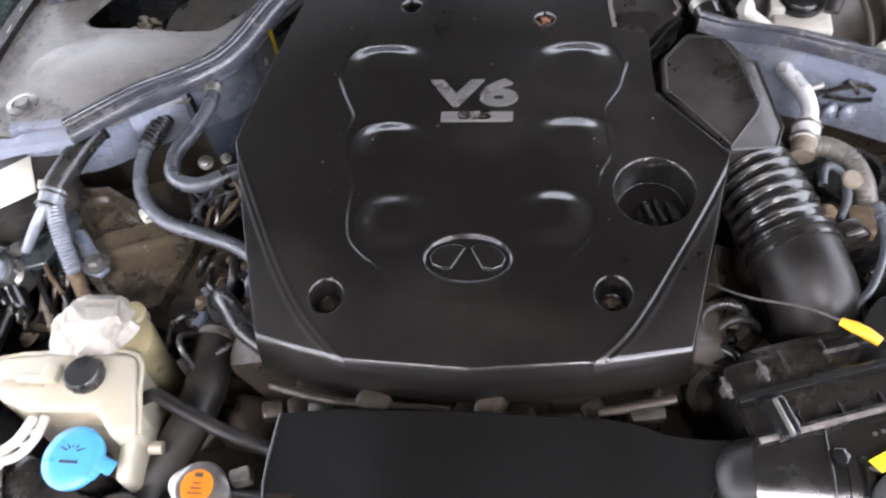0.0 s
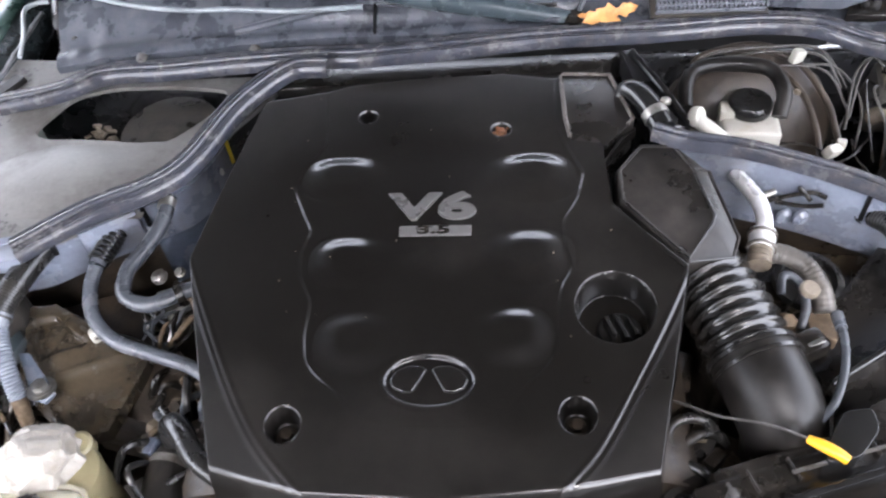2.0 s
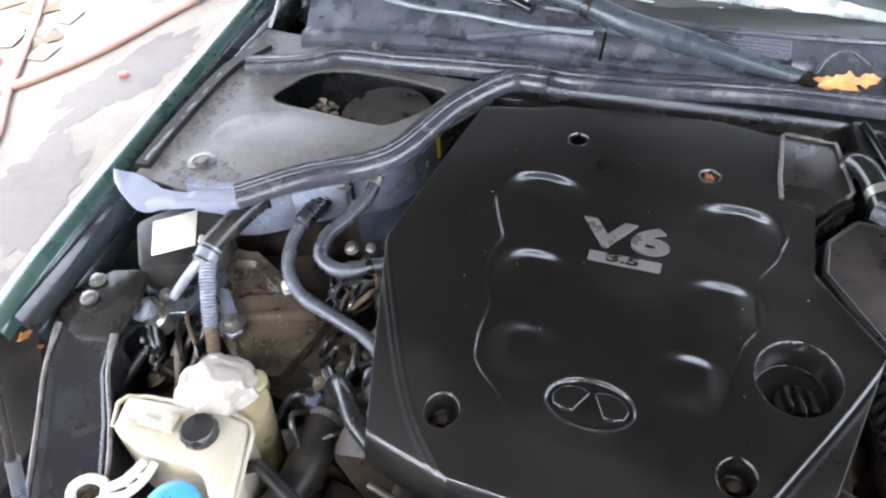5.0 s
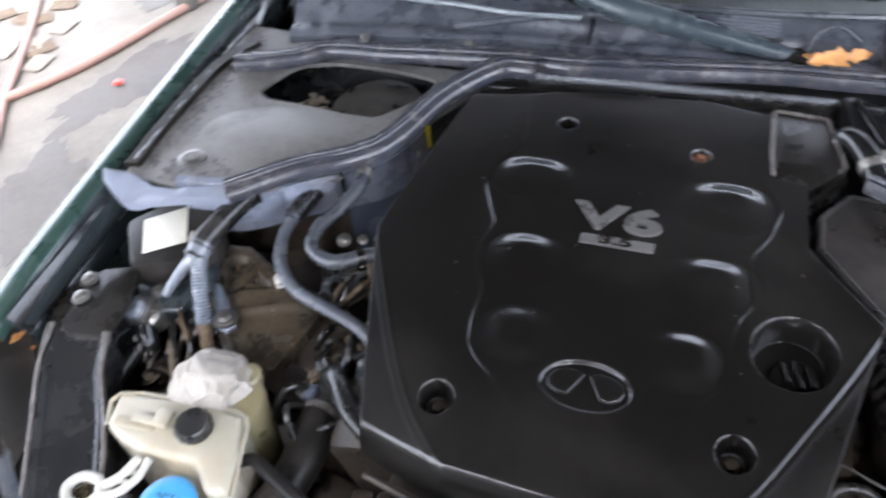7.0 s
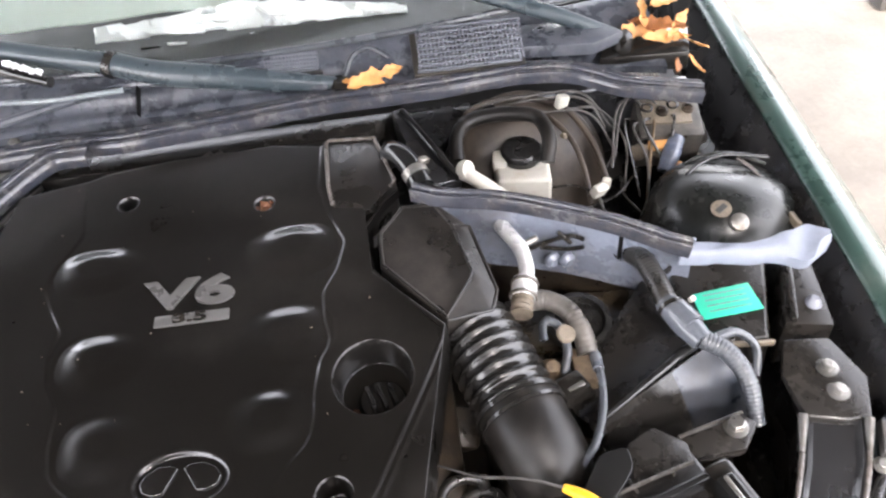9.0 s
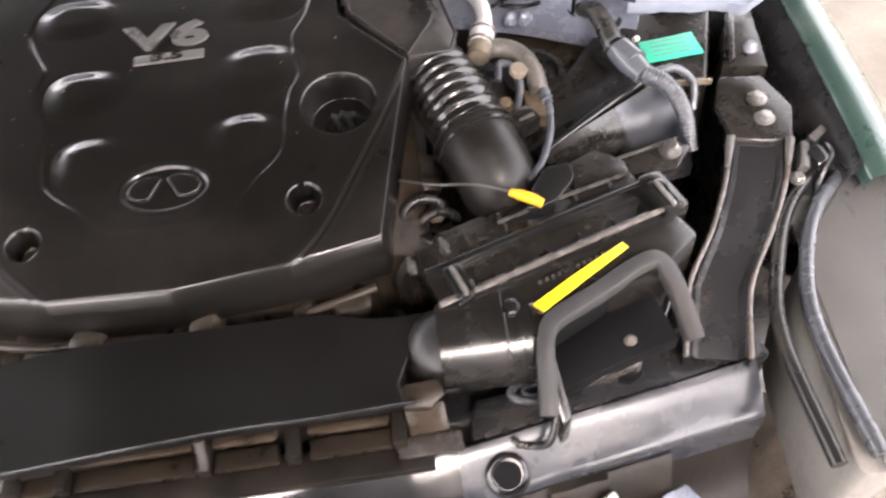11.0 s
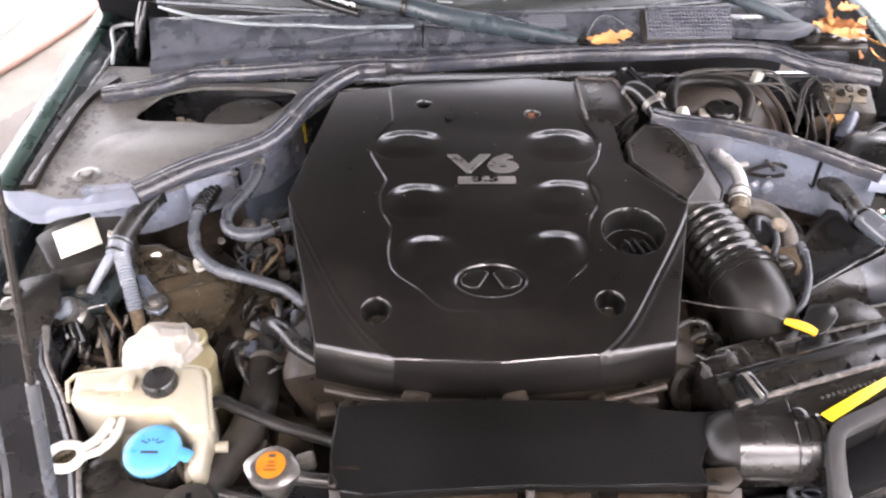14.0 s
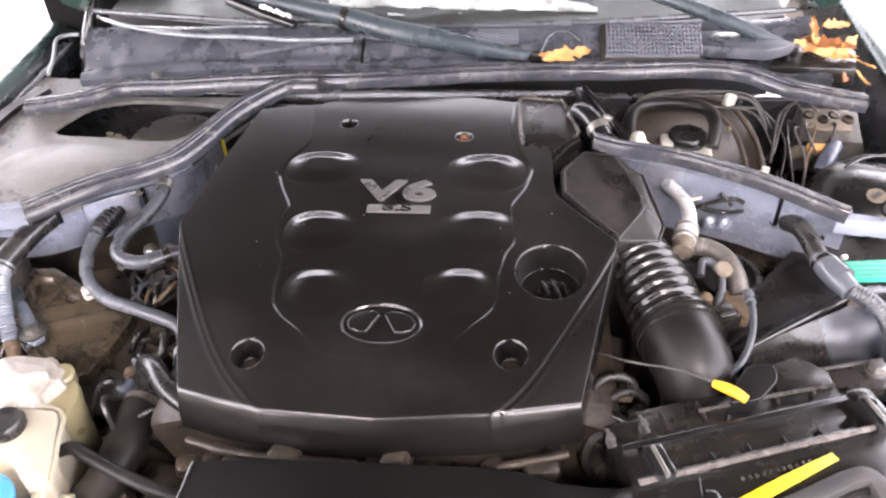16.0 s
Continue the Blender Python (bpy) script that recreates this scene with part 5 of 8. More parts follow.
part("pod_lip", sweep([(-0.0015, -0.012), (-0.0015, 0.001), (0.0015, 0.001), (0.0015, -0.012)], [(0.283, 0.613, 0.953), (0.2125, 0.702, 0.9625), (0.2095, 0.764, 0.968), (0.235, 0.803, 0.972), (0.252, 0.82, 0.973)], n=1), "cover", cover)

for loop, r in (([(0.2275, 0.753, 0.9665), (0.2565, 0.789, 0.9715), (0.295, 0.786, 0.9715), (0.312, 0.752, 0.9675), (0.327, 0.684, 0.9575), (0.323, 0.672, 0.9555), (0.292, 0.628, 0.9495), (0.2275, 0.708, 0.9605), (0.2275, 0.753, 0.9665)], 0.0028), ([(0.312, 0.752, 0.967), (0.333, 0.757, 0.957), (0.352, 0.663, 0.942), (0.343, 0.638, 0.938), (0.292, 0.625, 0.946)], 0.0028)):
    part("pod_edge", tube(loop, r * 0.72, 8, 1, smoothpath=False), "pod", cover)
# highlight on the rear block's bevel, drawn as a pale tube
part("panel_edge", tube([(0.172, 0.808, 0.9725), (0.1675, 0.84, 0.977), (0.1655, 0.922, 0.981), (0.170, 0.9275, 0.9812), (0.229, 0.9215, 0.981), (0.251, 0.836, 0.976), (0.244, 0.827, 0.9745)], 0.0026, 8, 1, smoothpath=False), "edge_pale", cover, "pale edge with the bevel highlight in its colour")
# fasteners inside the cover's holes
for hx, hy, r, dep in HOLES[:4]:
    z = float(cover_height(np.array([hx]), np.array([hy]))[0])
    part("cover_bolt", hexbolt((hx, hy, z), r * 0.42, 0.009), "rust" if dep < 0.015 else "block", cover)
for i in range(9):
    a = i * 0.7
    part("rust_crumb", box((0.087 + 0.007 * math.cos(a) * (1 + i % 2) * 0.7, 0.828 + 0.006 * math.sin(a) * (1 + i % 2) * 0.7, 0.968), (0.004, 0.004, 0.003), 0.001, (0, 0, a * 50)), "rust", cover)

# badge
slope = math.degrees(math.atan((np.polyval(PC, 0.72) - np.polyval(PC, 0.66)) / 0.06))
zv = float(np.polyval(PC, 0.70)) - 0.003
badge = part("badge", text("V6", 0.052, 0.0022, pose(0.008, 0.699, zv + 0.0025, slope, 0, 0), 1.74), "silver_badge", cover, "silver V6 badge", 30)
plate_z = float(np.polyval(PC, 0.6665)) - 0.0025
part("plate", box((0.0115, 0.6665, plate_z), (0.083, 0.0145, 0.004), 0.0012, (slope, 0, 0)), "silver_badge", badge)
part("numerals", text("3.5", 0.0165, 0.0006, pose(0.0095, 0.6665, plate_z + 0.0022, slope, 0, 0), 1.95), "plastic", badge, "black 3.5 numerals", 30)

# emblem inside the ellipse: a plain wing shape
ez = float(np.polyval(PC, 0.484)) - 0.0055
es = math.degrees(math.atan((np.polyval(PC, 0.50) - np.polyval(PC, 0.47)) / 0.03))
for s in (-1, 1):
    loop = [(s * 0.002, 0.0125), (s * 0.010, 0.0165), (s * 0.022, 0.0165), (s * 0.034, 0.011), (s * 0.0405, 0.001), (s * 0.037, -0.008), (s * 0.026, -0.0125), (s * 0.016, -0.0115)]
    bm = prism(loop if s < 0 else loop[::-1], 0.006, 0.0020, 0.0046, seg=3)
    part("emblem", moved(bm, pose(0.013, 0.484, ez, es, 0, 0)), "cover", cover)

# oil filler inside the large hole
oil = thing("oil_filler_cap", "black ribbed oil filler cap inside the cover opening", "oil cap", (0.212, 0.553, 0.90))
part("cap", lathe([(0.026, 0), (0.026, 0.012), (0.023, 0.016), (0.012, 0.017)], (0.213, 0.552, 0.905), (0, 0, 0), 24), "plastic_gloss", oil)
for i in range(3):
    part("grip", box((0.213 + 0.012 * (i - 1), 0.552, 0.926), (0.005, 0.034 - 0.008 * abs(i - 1), 0.010), 0.0015, (0, 0, 18)), "plastic_gloss", oil)
part("neck", lathe([(0.034, 0), (0.034, 0.004), (0.030, 0.006)], (0.210, 0.557, 0.903), (0, 0, 0), 24), "rust", oil, "rusty filler neck")

rs = random.Random(11)
bsp = bmesh.new()
for i in range(26):
    x, y = rs.uniform(-0.2, 0.25), rs.uniform(0.45, 0.9)
    z = float(cover_height(np.array([x]), np.array([y]))[0])
    s = rs.uniform(0.0004, 0.001)
    join(bsp, box((x, y, z + s * 0.3), (s * 2, s * 1.6, s), 0, (0, 0, rs.uniform(0, 180))))
tagged(part("dust_specks", bsp, "beige_cast", cover, "pale dust specks"), kind="stuff")

# ---- air intake ----
M["elbow"] = material("dull_black_rubber", (0.009, 0.0082, 0.0075), 0.36, vary=0.45, scale=22, bump=0.12, dirt=(0.028, 0.023, 0.019), dirt_amount=0.34, dirt_scale=20, spec=0.24)
intake = thing("intake_hose", "ribbed black rubber air intake hose with elbow", "air hose", (0.35, 0.55, 0.85))
bel = [(0.318, 0.655, 0.893), (0.333, 0.615, 0.892), (0.345, 0.575, 0.889), (0.355, 0.54, 0.884)]
part("bellows", tube(bel, 0.0435, 34, 6, ribs=0.0046, pitch=0.0150, fin=4), "bellows", intake, "ribbed rubber bellows", 60)
part("elbow", tube([(0.353, 0.548, 0.885), (0.362, 0.518, 0.880), (0.373, 0.492, 0.866), (0.381, 0.476, 0.84), (0.384, 0.470, 0.80)], [0.0465, 0.0470, 0.0465, 0.044, 0.041], 28, 8), "elbow", intake, "", 60)
for p, r in (((0.354, 0.545, 0.8845), 0.0505), ((0.358, 0.533, 0.883), 0.050)):
    part("clamp", tube([p, tuple(Vector(p) + Vector((0.0012, -0.004, -0.0006)))], r, 30, 2), "bellows", intake)

airbox = thing("air_filter_box", "black plastic air filter box with yellow label", "air filter box", (0.42, 0.37, 0.68))
ANG = 18.3


def ab(u, v, z):
    """A place on the filter box: u along its lid seam, v behind it."""
    c, s = math.cos(radians(ANG)), math.sin(radians(ANG))
    return (0.29 + u * c - v * s, 0.314 + u * s + v * c, z)


def abbox(u0, u1, v0, v1, z0, z1, bevel=0.004):
    c = ab((u0 + u1) / 2, (v0 + v1) / 2, (z0 + z1) / 2)
    return box(c, (u1 - u0, v1 - v0, z1 - z0), bevel, (0, 0, ANG))


body = part("body", abbox(0.005, 0.268, 0.0, 0.085, 0.69, 0.878, 0.006), "plastic", airbox)
part("lid", abbox(0.03, 0.262, 0.02, 0.098, 0.80, 0.876, 0.010), "plastic", airbox)
part("lid_edge", tube([(0.362, 0.4065, 0.892), (0.44, 0.4295, 0.8935), (0.512, 0.4495, 0.894)], 0.0022, 8), "worn_rim", airbox)
part("back_plate", prism([(0.456, 0.482, 0.888), (0.487, 0.497, 0.888), (0.516, 0.476, 0.886), (0.517, 0.455, 0.885), (0.45, 0.436, 0.884)], 0.06, 0.003), "box_plastic", airbox, "matte brown-black plastic plate")
part("seam_rim", abbox(-0.003, 0.278, -0.005, 0.003, 0.865, 0.896, 0.002), "plastic", airbox)
part("seam_edge", tube([ab(-0.002, -0.0035, 0.8962), ab(0.14, -0.0035, 0.8962), ab(0.277, -0.0035, 0.8962)], 0.0030, 8), "edge_pale", airbox, "worn pale seam edge")
part("seam_rim", abbox(0.0, 0.272, 0.038, 0.046, 0.872, 0.892, 0.002), "plastic_gloss", airbox)
part("channel", abbox(0.002, 0.27, 0.002, 0.04, 0.868, 0.8845, 0.001), "plastic", airbox)
for i in range(6):
    part("rib", abbox(0.045 + 0.04 * i, 0.0465 + 0.04 * i, 0.003, 0.016, 0.878, 0.8895, 0.0006), "plastic_gloss", airbox)
part("front_shell", prism([ab(0.072, -0.004, 0.890), ab(0.268, -0.004, 0.892), ab(0.272, -0.045, 0.892), ab(0.215, -0.065, 0.893), ab(0.092, -0.062, 0.889), ab(0.074, -0.045, 0.887)], 0.16, 0.006), "plastic", airbox)
for u in (0.015, 0.255):
    cl = part("clip", abbox(u, u + 0.02, -0.008, 0.03, 0.87, 0.906, 0.003), "plastic_gloss", airbox)
    part("spring", abbox(u + 0.007, u + 0.012, -0.010, 0.028, 0.902, 0.908, 0.002), "alu", cl)
part("cap_block", prism(rounded([(0.392, 0.413, 0.9), (0.405, 0.442, 0.9), (0.424, 0.469, 0.9), (0.453, 0.473, 0.9), (0.4525, 0.449, 0.9), (0.427, 0.420, 0.9)], 0.008, 4), 0.05, 0.006, 0.899, seg=4), "plastic_gloss", airbox)
part("stud", hexbolt(ab(0.06, -0.033, 0.886), 0.008, 0.008), "plastic_gloss", airbox)
part("warning_label", prism([(0.3780, 0.2965, 0.8975), (0.3870, 0.2860, 0.8975), (0.420, 0.3065, 0.8985), (0.4855, 0.3470, 0.8995), (0.4805, 0.3545, 0.8995), (0.430, 0.3270, 0.8988)], 0.002, 0.0004), "yellow", airbox, "yellow warning label")
for i in range(11):
    part("print_bar", abbox(0.098 + 0.0072 * i, 0.1015 + 0.0072 * i, -0.0235, -0.0195, 0.886, 0.8916 + 0.0002 * i, 0.0005), "worn_rim", airbox)
for u, v in ((-0.012, 0.052), (0.028, 0.060), (0.030, 0.004), (0.262, 0.004)):
    part("spring_clip", join(abbox(u, u + 0.008, v - 0.004, v + 0.005, 0.885, 0.900, 0.0015), abbox(u + 0.002, u + 0.006, v - 0.011, v + 0.012, 0.896, 0.899, 0.001)), "brake_steel", airbox, "bright metal spring clip")
for i in range(5):
    part("rib", abbox(0.062 + 0.043 * i, 0.0635 + 0.043 * i, 0.060, 0.084, 0.870, 0.884, 0.0006), "worn_rim", airbox)
part("mount_arm", prism([(0.512, 0.486, 0.876), (0.586, 0.505, 0.876), (0.600, 0.494, 0.875), (0.577, 0.466, 0.873), (0.523, 0.463, 0.873)], 0.015, 0.003), "box_plastic", airbox)
part("arm_edge", tube([(0.512, 0.487, 0.877), (0.55, 0.497, 0.877), (0.586, 0.506, 0.877)], 0.0022, 8), "worn_rim", airbox)
part("mount_bolt", hexbolt((0.574, 0.491, 0.874), 0.009, 0.012), "steel", airbox)
part("side_knuckle", box(ab(0.272, 0.02, 0.875), (0.03, 0.06, 0.04), 0.006, (0, 0, ANG)), "plastic", airbox)

# snorkel with its foam gasket
M["gasket_foam"] = material("grey_gasket_foam", (0.026, 0.0255, 0.026), 0.5, vary=0.3, scale=40, bump=0.3, dirt=(0.05, 0.044, 0.038), dirt_amount=0.3, spec=0.3)
snork = thing("intake_snorkel", "black intake snorkel with grey foam gasket frame", "air intake", (0.45, 0.28, 0.75))
part("gasket_frame", sweep([(-0.0085, -0.014), (-0.0085, 0.0), (-0.007, 0.0015), (0.007, 0.0015), (0.0085, 0.0), (0.0085, -0.014)], [(0.376, 0.195, 0.862), (0.379, 0.225, 0.878), (0.3835, 0.258, 0.893), (0.396, 0.279, 0.897), (0.44, 0.300, 0.899), (0.491, 0.326, 0.901), (0.513, 0.328, 0.899), (0.524, 0.30, 0.888), (0.53, 0.25, 0.87)], n=5), "gasket_foam", snork, "grey foam gasket frame", 50)
part("side_wall", prism([(0.378, 0.27, 0.885), (0.388, 0.275, 0.885), (0.398, 0.195, 0.85), (0.388, 0.19, 0.85)], 0.07, 0.002), "plastic", snork)
# near-black wall and floor paint the shade inside the snorkel
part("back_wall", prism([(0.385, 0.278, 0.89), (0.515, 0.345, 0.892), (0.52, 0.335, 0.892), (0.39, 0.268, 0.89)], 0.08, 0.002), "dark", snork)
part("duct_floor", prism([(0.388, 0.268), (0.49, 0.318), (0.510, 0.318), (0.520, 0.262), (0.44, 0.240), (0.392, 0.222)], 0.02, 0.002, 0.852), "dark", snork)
part("duct_lip", tube([(0.405, 0.232, 0.832), (0.46, 0.252, 0.836), (0.505, 0.285, 0.84), (0.525, 0.312, 0.85)], 0.0045, 12), "plastic_gloss", snork)
part("sill", prism([(0.408, 0.268, 0.846), (0.470, 0.274, 0.851), (0.486, 0.264, 0.847), (0.481, 0.247, 0.833), (0.412, 0.245, 0.832)], 0.03, 0.004), "worn_rim", snork, "dusty brown ledge below the opening")
part("knob", lathe([(0.006, 0), (0.0065, 0.004), (0.004, 0.007)], (0.472, 0.268, 0.849), (20, 0, 0), 16), "edge_pale", snork)
part("gasket_loop", tube([(0.385, 0.20, 0.85), (0.375, 0.185, 0.825), (0.36, 0.19, 0.81), (0.345, 0.195, 0.812), (0.335, 0.21, 0.812)], 0.004, 10), "rubber", snork)
part("drain_grommet", join(tube([(0.371 + 0.024 * math.cos(a), 0.2425 + 0.011 * math.sin(a), 0.822) for a in [k * math.pi / 10 for k in range(21)]], 0.0042, 10, 1), tube([(0.371 + 0.011 * math.cos(a), 0.2425 + 0.0055 * math.sin(a), 0.823) for a in [k * math.pi / 10 for k in range(21)]], 0.0022, 8, 1)), "rubber_grey", snork, "oval grey rubber drain grommet", 60)
part("grommet_hole", moved(lathe([(0.022, 0), (0.022, 0.002)], (0, 0, 0), (0, 0, 0), 24), Matrix.Translation((0.371, 0.2425, 0.818)) @ Matrix.Diagonal((1, 0.46, 1, 1))), "dark", snork)

duct = thing("intake_duct", "glossy black round intake duct with clamp rings", "air duct", (0.33, 0.28, 0.8))
part("duct", tube([(0.262, 0.286, 0.845), (0.29, 0.288, 0.846), (0.34, 0.290, 0.846), (0.385, 0.288, 0.846)], [0.030, 0.041, 0.042, 0.040], 30, 6), "duct_satin", duct)
for x, r in ((0.292, 0.0445), (0.300, 0.0435), (0.362, 0.0445), (0.376, 0.045)):
    part("ring", tube([(x, 0.289, 0.846), (x + 0.004, 0.289, 0.846)], r, 30, 2), "duct_satin", duct)
part("nose", lathe([(0.004, -0.040), (0.014, -0.0385), (0.024, -0.034), (0.033, -0.026), (0.040, -0.014), (0.0435, 0.0)], (0.288, 0.288, 0.846), (0, 90, 0), 30), "duct_nose", duct, "dull rounded duct end", 60)
def hood_fn(u, v):
    yr, zr = 0.315 + 0.36 * (u - 0.286), 0.8905
    if v < 0.4:
        k = v / 0.4
        return (u, yr + (0.302 - yr) * k, zr + (0.8885 - zr) * k * k)
    a = radians(73 + 150 * (v - 0.4) / 0.6)
    return (u, 0.289 + 0.0445 * math.cos(a), 0.846 + 0.0445 * math.sin(a))


part("hood", sheet(hood_fn, lin(0.283, 0.348, 12), lin(0, 1, 30), 0.0), "duct_satin", duct, "glossy black moulded hood over the duct", 60)
part("hood", sheet(lambda u, v: tuple(Vector(hood_fn(u, v)) + Vector((0, 0, -0.0022))), lin(0.3485, 0.372, 6), lin(0, 1, 30), 0.0), "duct_satin", duct, "", 60)
part("hood_seam", tube([tuple(Vector(hood_fn(0.3485, v)) + Vector((0, 0, 0.0004))) for v in lin(0, 1, 24)], 0.0012, 8, 1), "plastic", duct)

# ---- radiator shroud ----
shroud = thing("radiator_shroud", "flat matte black plastic radiator shroud panel", "radiator cover", (0.04, 0.27, 0.8))
SHROUD = [(-0.172, 0.328), (-0.115, 0.336), (0.02, 0.339), (0.150, 0.339), (0.180, 0.335), (0.212, 0.325), (0.245, 0.322), (0.276, 0.323), (0.272, 0.300), (0.250, 0.272), (0.240, 0.248), (0.243, 0.225), (0.15, 0.222), (0.048, 0.221), (-0.131, 0.209), (-0.158, 0.213), (-0.172, 0.252)]
part("panel", prism([(x, y, 0.868) for x, y in SHROUD], 0.014, 0.0015, seg=1), "shroud_black", shroud, "", 30)
part("front_lip", tube([(0.255, 0.2245, 0.868), (0.15, 0.2215, 0.868), (0.048, 0.2205, 0.868), (-0.131, 0.2085, 0.868)], 0.0018, 8, 3), "plastic_gloss", shroud)
part("side_lip", tube([(-0.171, 0.327, 0.868), (-0.1715, 0.253, 0.868), (-0.158, 0.214, 0.868)], 0.0018, 8, 3), "plastic_gloss", shroud)
part("front_face", prism([(-0.13, 0.214), (0.048, 0.226), (0.25, 0.229), (0.25, 0.24), (-0.13, 0.23)], 0.035, 0.002, 0.856), "plastic_dusty", shroud)
for g, x in ((-1, -0.152), (1, 0.262)):
    b_ = part("corner_bracket", prism([(x - 0.020, 0.244, 0.869), (x + 0.014, 0.246, 0.870), (x + 0.020, 0.232, 0.866), (x + 0.006 * g, 0.221, 0.858), (x - 0.020, 0.222, 0.862)], 0.010, 0.002), "bracket_film", shroud, "dusty brown corner bracket")
    part("bracket_face", prism([(x - 0.020, 0.224, 0.858), (x + 0.018, 0.226, 0.859), (x + 0.020, 0.208, 0.836), (x - 0.018, 0.206, 0.835)], 0.004, 0.0012), "slot_tan" if g > 0 else "bracket_film", b_, "tan dirt-caked bracket face")
    part("foot", box((x, 0.196, 0.832), (0.062, 0.020, 0.005), 0.0015, (4, 0, 0)), "worn_rim", b_)
# recessed slots with a pale ledge at the back of each, its lit top painted into the tan
part("slot_back", prism([(-0.13, 0.226), (0.048, 0.231), (0.245, 0.232), (0.245, 0.24), (-0.13, 0.236)], 0.06, 0.001, 0.862), "bracket_film", shroud)
for x0, x1 in ((-0.128, -0.098), (-0.078, 0.037), (0.056, 0.117), (0.147, 0.226)):
    part("slot_ledge", box(((x0 + x1) / 2, 0.221, 0.846), (x1 - x0, 0.010, 0.007), 0.0025), "slot_tan", shroud, "dusty slot ledge with its lit top put into the tan")
    part("slot_floor", box(((x0 + x1) / 2, 0.207, 0.834), (x1 - x0, 0.020, 0.008), 0.002), "bracket_film", shroud)
for x in (-0.135, -0.088, 0.0465, 0.132, 0.234):
    part("slot_rib", prism([(x - 0.007, 0.228), (x + 0.007, 0.228), (x + 0.006, 0.196), (x - 0.006, 0.196)], 0.02, 0.0015, 0.848), "grimy", shroud)
part("pin", tube([(0.049, 0.216, 0.868), (0.0495, 0.198, 0.845)], 0.005, 10), "plastic_dusty", shroud)
part("front_tray", box((0.045, 0.192, 0.822), (0.44, 0.035, 0.012), 0.003), "grimy", shroud)

# latch
latch = thing("hood_latch", "dirty hood latch with wires on the radiator support", "hood latch", (0.0, 0.12, 0.7))
part("base", box((0.005, 0.112, 0.764), (0.13, 0.03, 0.05), 0.008, (26, 0, 0)), "grimy", latch)
for p in ([(-0.052, 0.112, 0.782), (-0.04, 0.135, 0.792), (-0.028, 0.116, 0.786)], [(0.02, 0.112, 0.784), (0.03, 0.138, 0.793), (0.042, 0.118, 0.786)], [(-0.02, 0.134, 0.793), (0.03, 0.137, 0.794)], [(-0.07, 0.09, 0.765), (-0.055, 0.122, 0.783), (-0.03, 0.13, 0.79)], [(0.0, 0.108, 0.782), (0.006, 0.13, 0.792), (0.012, 0.112, 0.786)]):
    part("spring_wire", tube(p, 0.0017, 8), "block", latch)
part("plate", box((0.0, 0.092, 0.752), (0.13, 0.02, 0.03), 0.006, (30, 4, 0)), "grimy", latch, "dark latch plate")
for k in range(15):
    x = -0.082 + 0.0117 * k + rnd.uniform(-0.003, 0.003)
    bmk = box((0, 0, 0), (rnd.uniform(0.010, 0.017), 0.016, rnd.uniform(0.014, 0.036)), 0.003)
    bmesh.ops.subdivide_edges(bmk, edges=bmk.edges[:], cuts=1, use_grid_fill=True)
    for v in bmk.verts:
        v.co += Vector((noise.noise(v.co * 120 + Vector((k, 0, 0))), noise.noise(v.co * 120 + Vector((0, k, 0))), noise.noise(v.co * 120 + Vector((0, 0, k))))) * 0.006
    part("caked_dirt", moved(bmk, pose(x, 0.086 + rnd.uniform(-0.006, 0.006), 0.757 + 0.010 * noise.noise(Vector((x * 30, 0, 2))), 28, rnd.uniform(-12, 12), rnd.uniform(-20, 20))), "caked" if k % 4 else "rust_dirt", latch, "pale caked dirt")
part("caked_strip", box((0.0, 0.078, 0.741), (0.165, 0.012, 0.010), 0.003, (28, 0, 0)), "caked", latch, "pale dirt-caked strip")
for p_, m_ in (([(-0.130, 0.086, 0.748), (-0.124, 0.113, 0.765), (-0.108, 0.122, 0.771), (-0.065, 0.123, 0.772)], "alu"), ([(-0.116, 0.078, 0.744), (-0.104, 0.100, 0.757), (-0.062, 0.101, 0.759)], "worn_rim"), ([(0.112, 0.096, 0.758), (0.150, 0.097, 0.760)], "alu"), ([(0.086, 0.10, 0.757), (0.125, 0.104, 0.762), (0.146, 0.118, 0.772)], "worn_rim"), ([(-0.10, 0.085, 0.75), (-0.085, 0.088, 0.754)], "white_plastic")):
    part("latch_edge", tube(p_, 0.0022, 8), m_, latch)

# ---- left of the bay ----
# darker tank plastic for the shade in the top groove
M["tank_shadow"] = material("groove_shade_white_plastic", (0.27, 0.235, 0.17), 0.5, vary=0.2, scale=60)

tank = thing("washer_reservoir", "yellowed white plastic washer and coolant reservoir", "reservoir", (-0.42, 0.34, 0.68))
tk = prism([(-0.503, 0.336, 0.866), (-0.509, 0.378, 0.872), (-0.40, 0.390, 0.873), (-0.351, 0.388, 0.872), (-0.335, 0.345, 0.870), (-0.322, 0.30, 0.866), (-0.345, 0.292, 0.866), (-0.375, 0.322, 0.868), (-0.448, 0.318, 0.866)], 0.13, 0.008, seg=3)
body_t = part("tank", tk, "white_tank", tank)
part("tank_front", prism([(-0.345, 0.335, 0.862), (-0.326, 0.33, 0.862), (-0.328, 0.262, 0.835), (-0.345, 0.258, 0.835)], 0.14, 0.008, seg=3), "white_tank", tank)
part("tank_lower", prism([(-0.445, 0.325, 0.83), (-0.335, 0.325, 0.83), (-0.335, 0.27, 0.80), (-0.44, 0.285, 0.80)], 0.12, 0.006, seg=3), "white_tank", tank)
part("molded_rib", box((-0.45, 0.352, 0.873), (0.045, 0.010, 0.008), 0.003), "white_tank", tank)
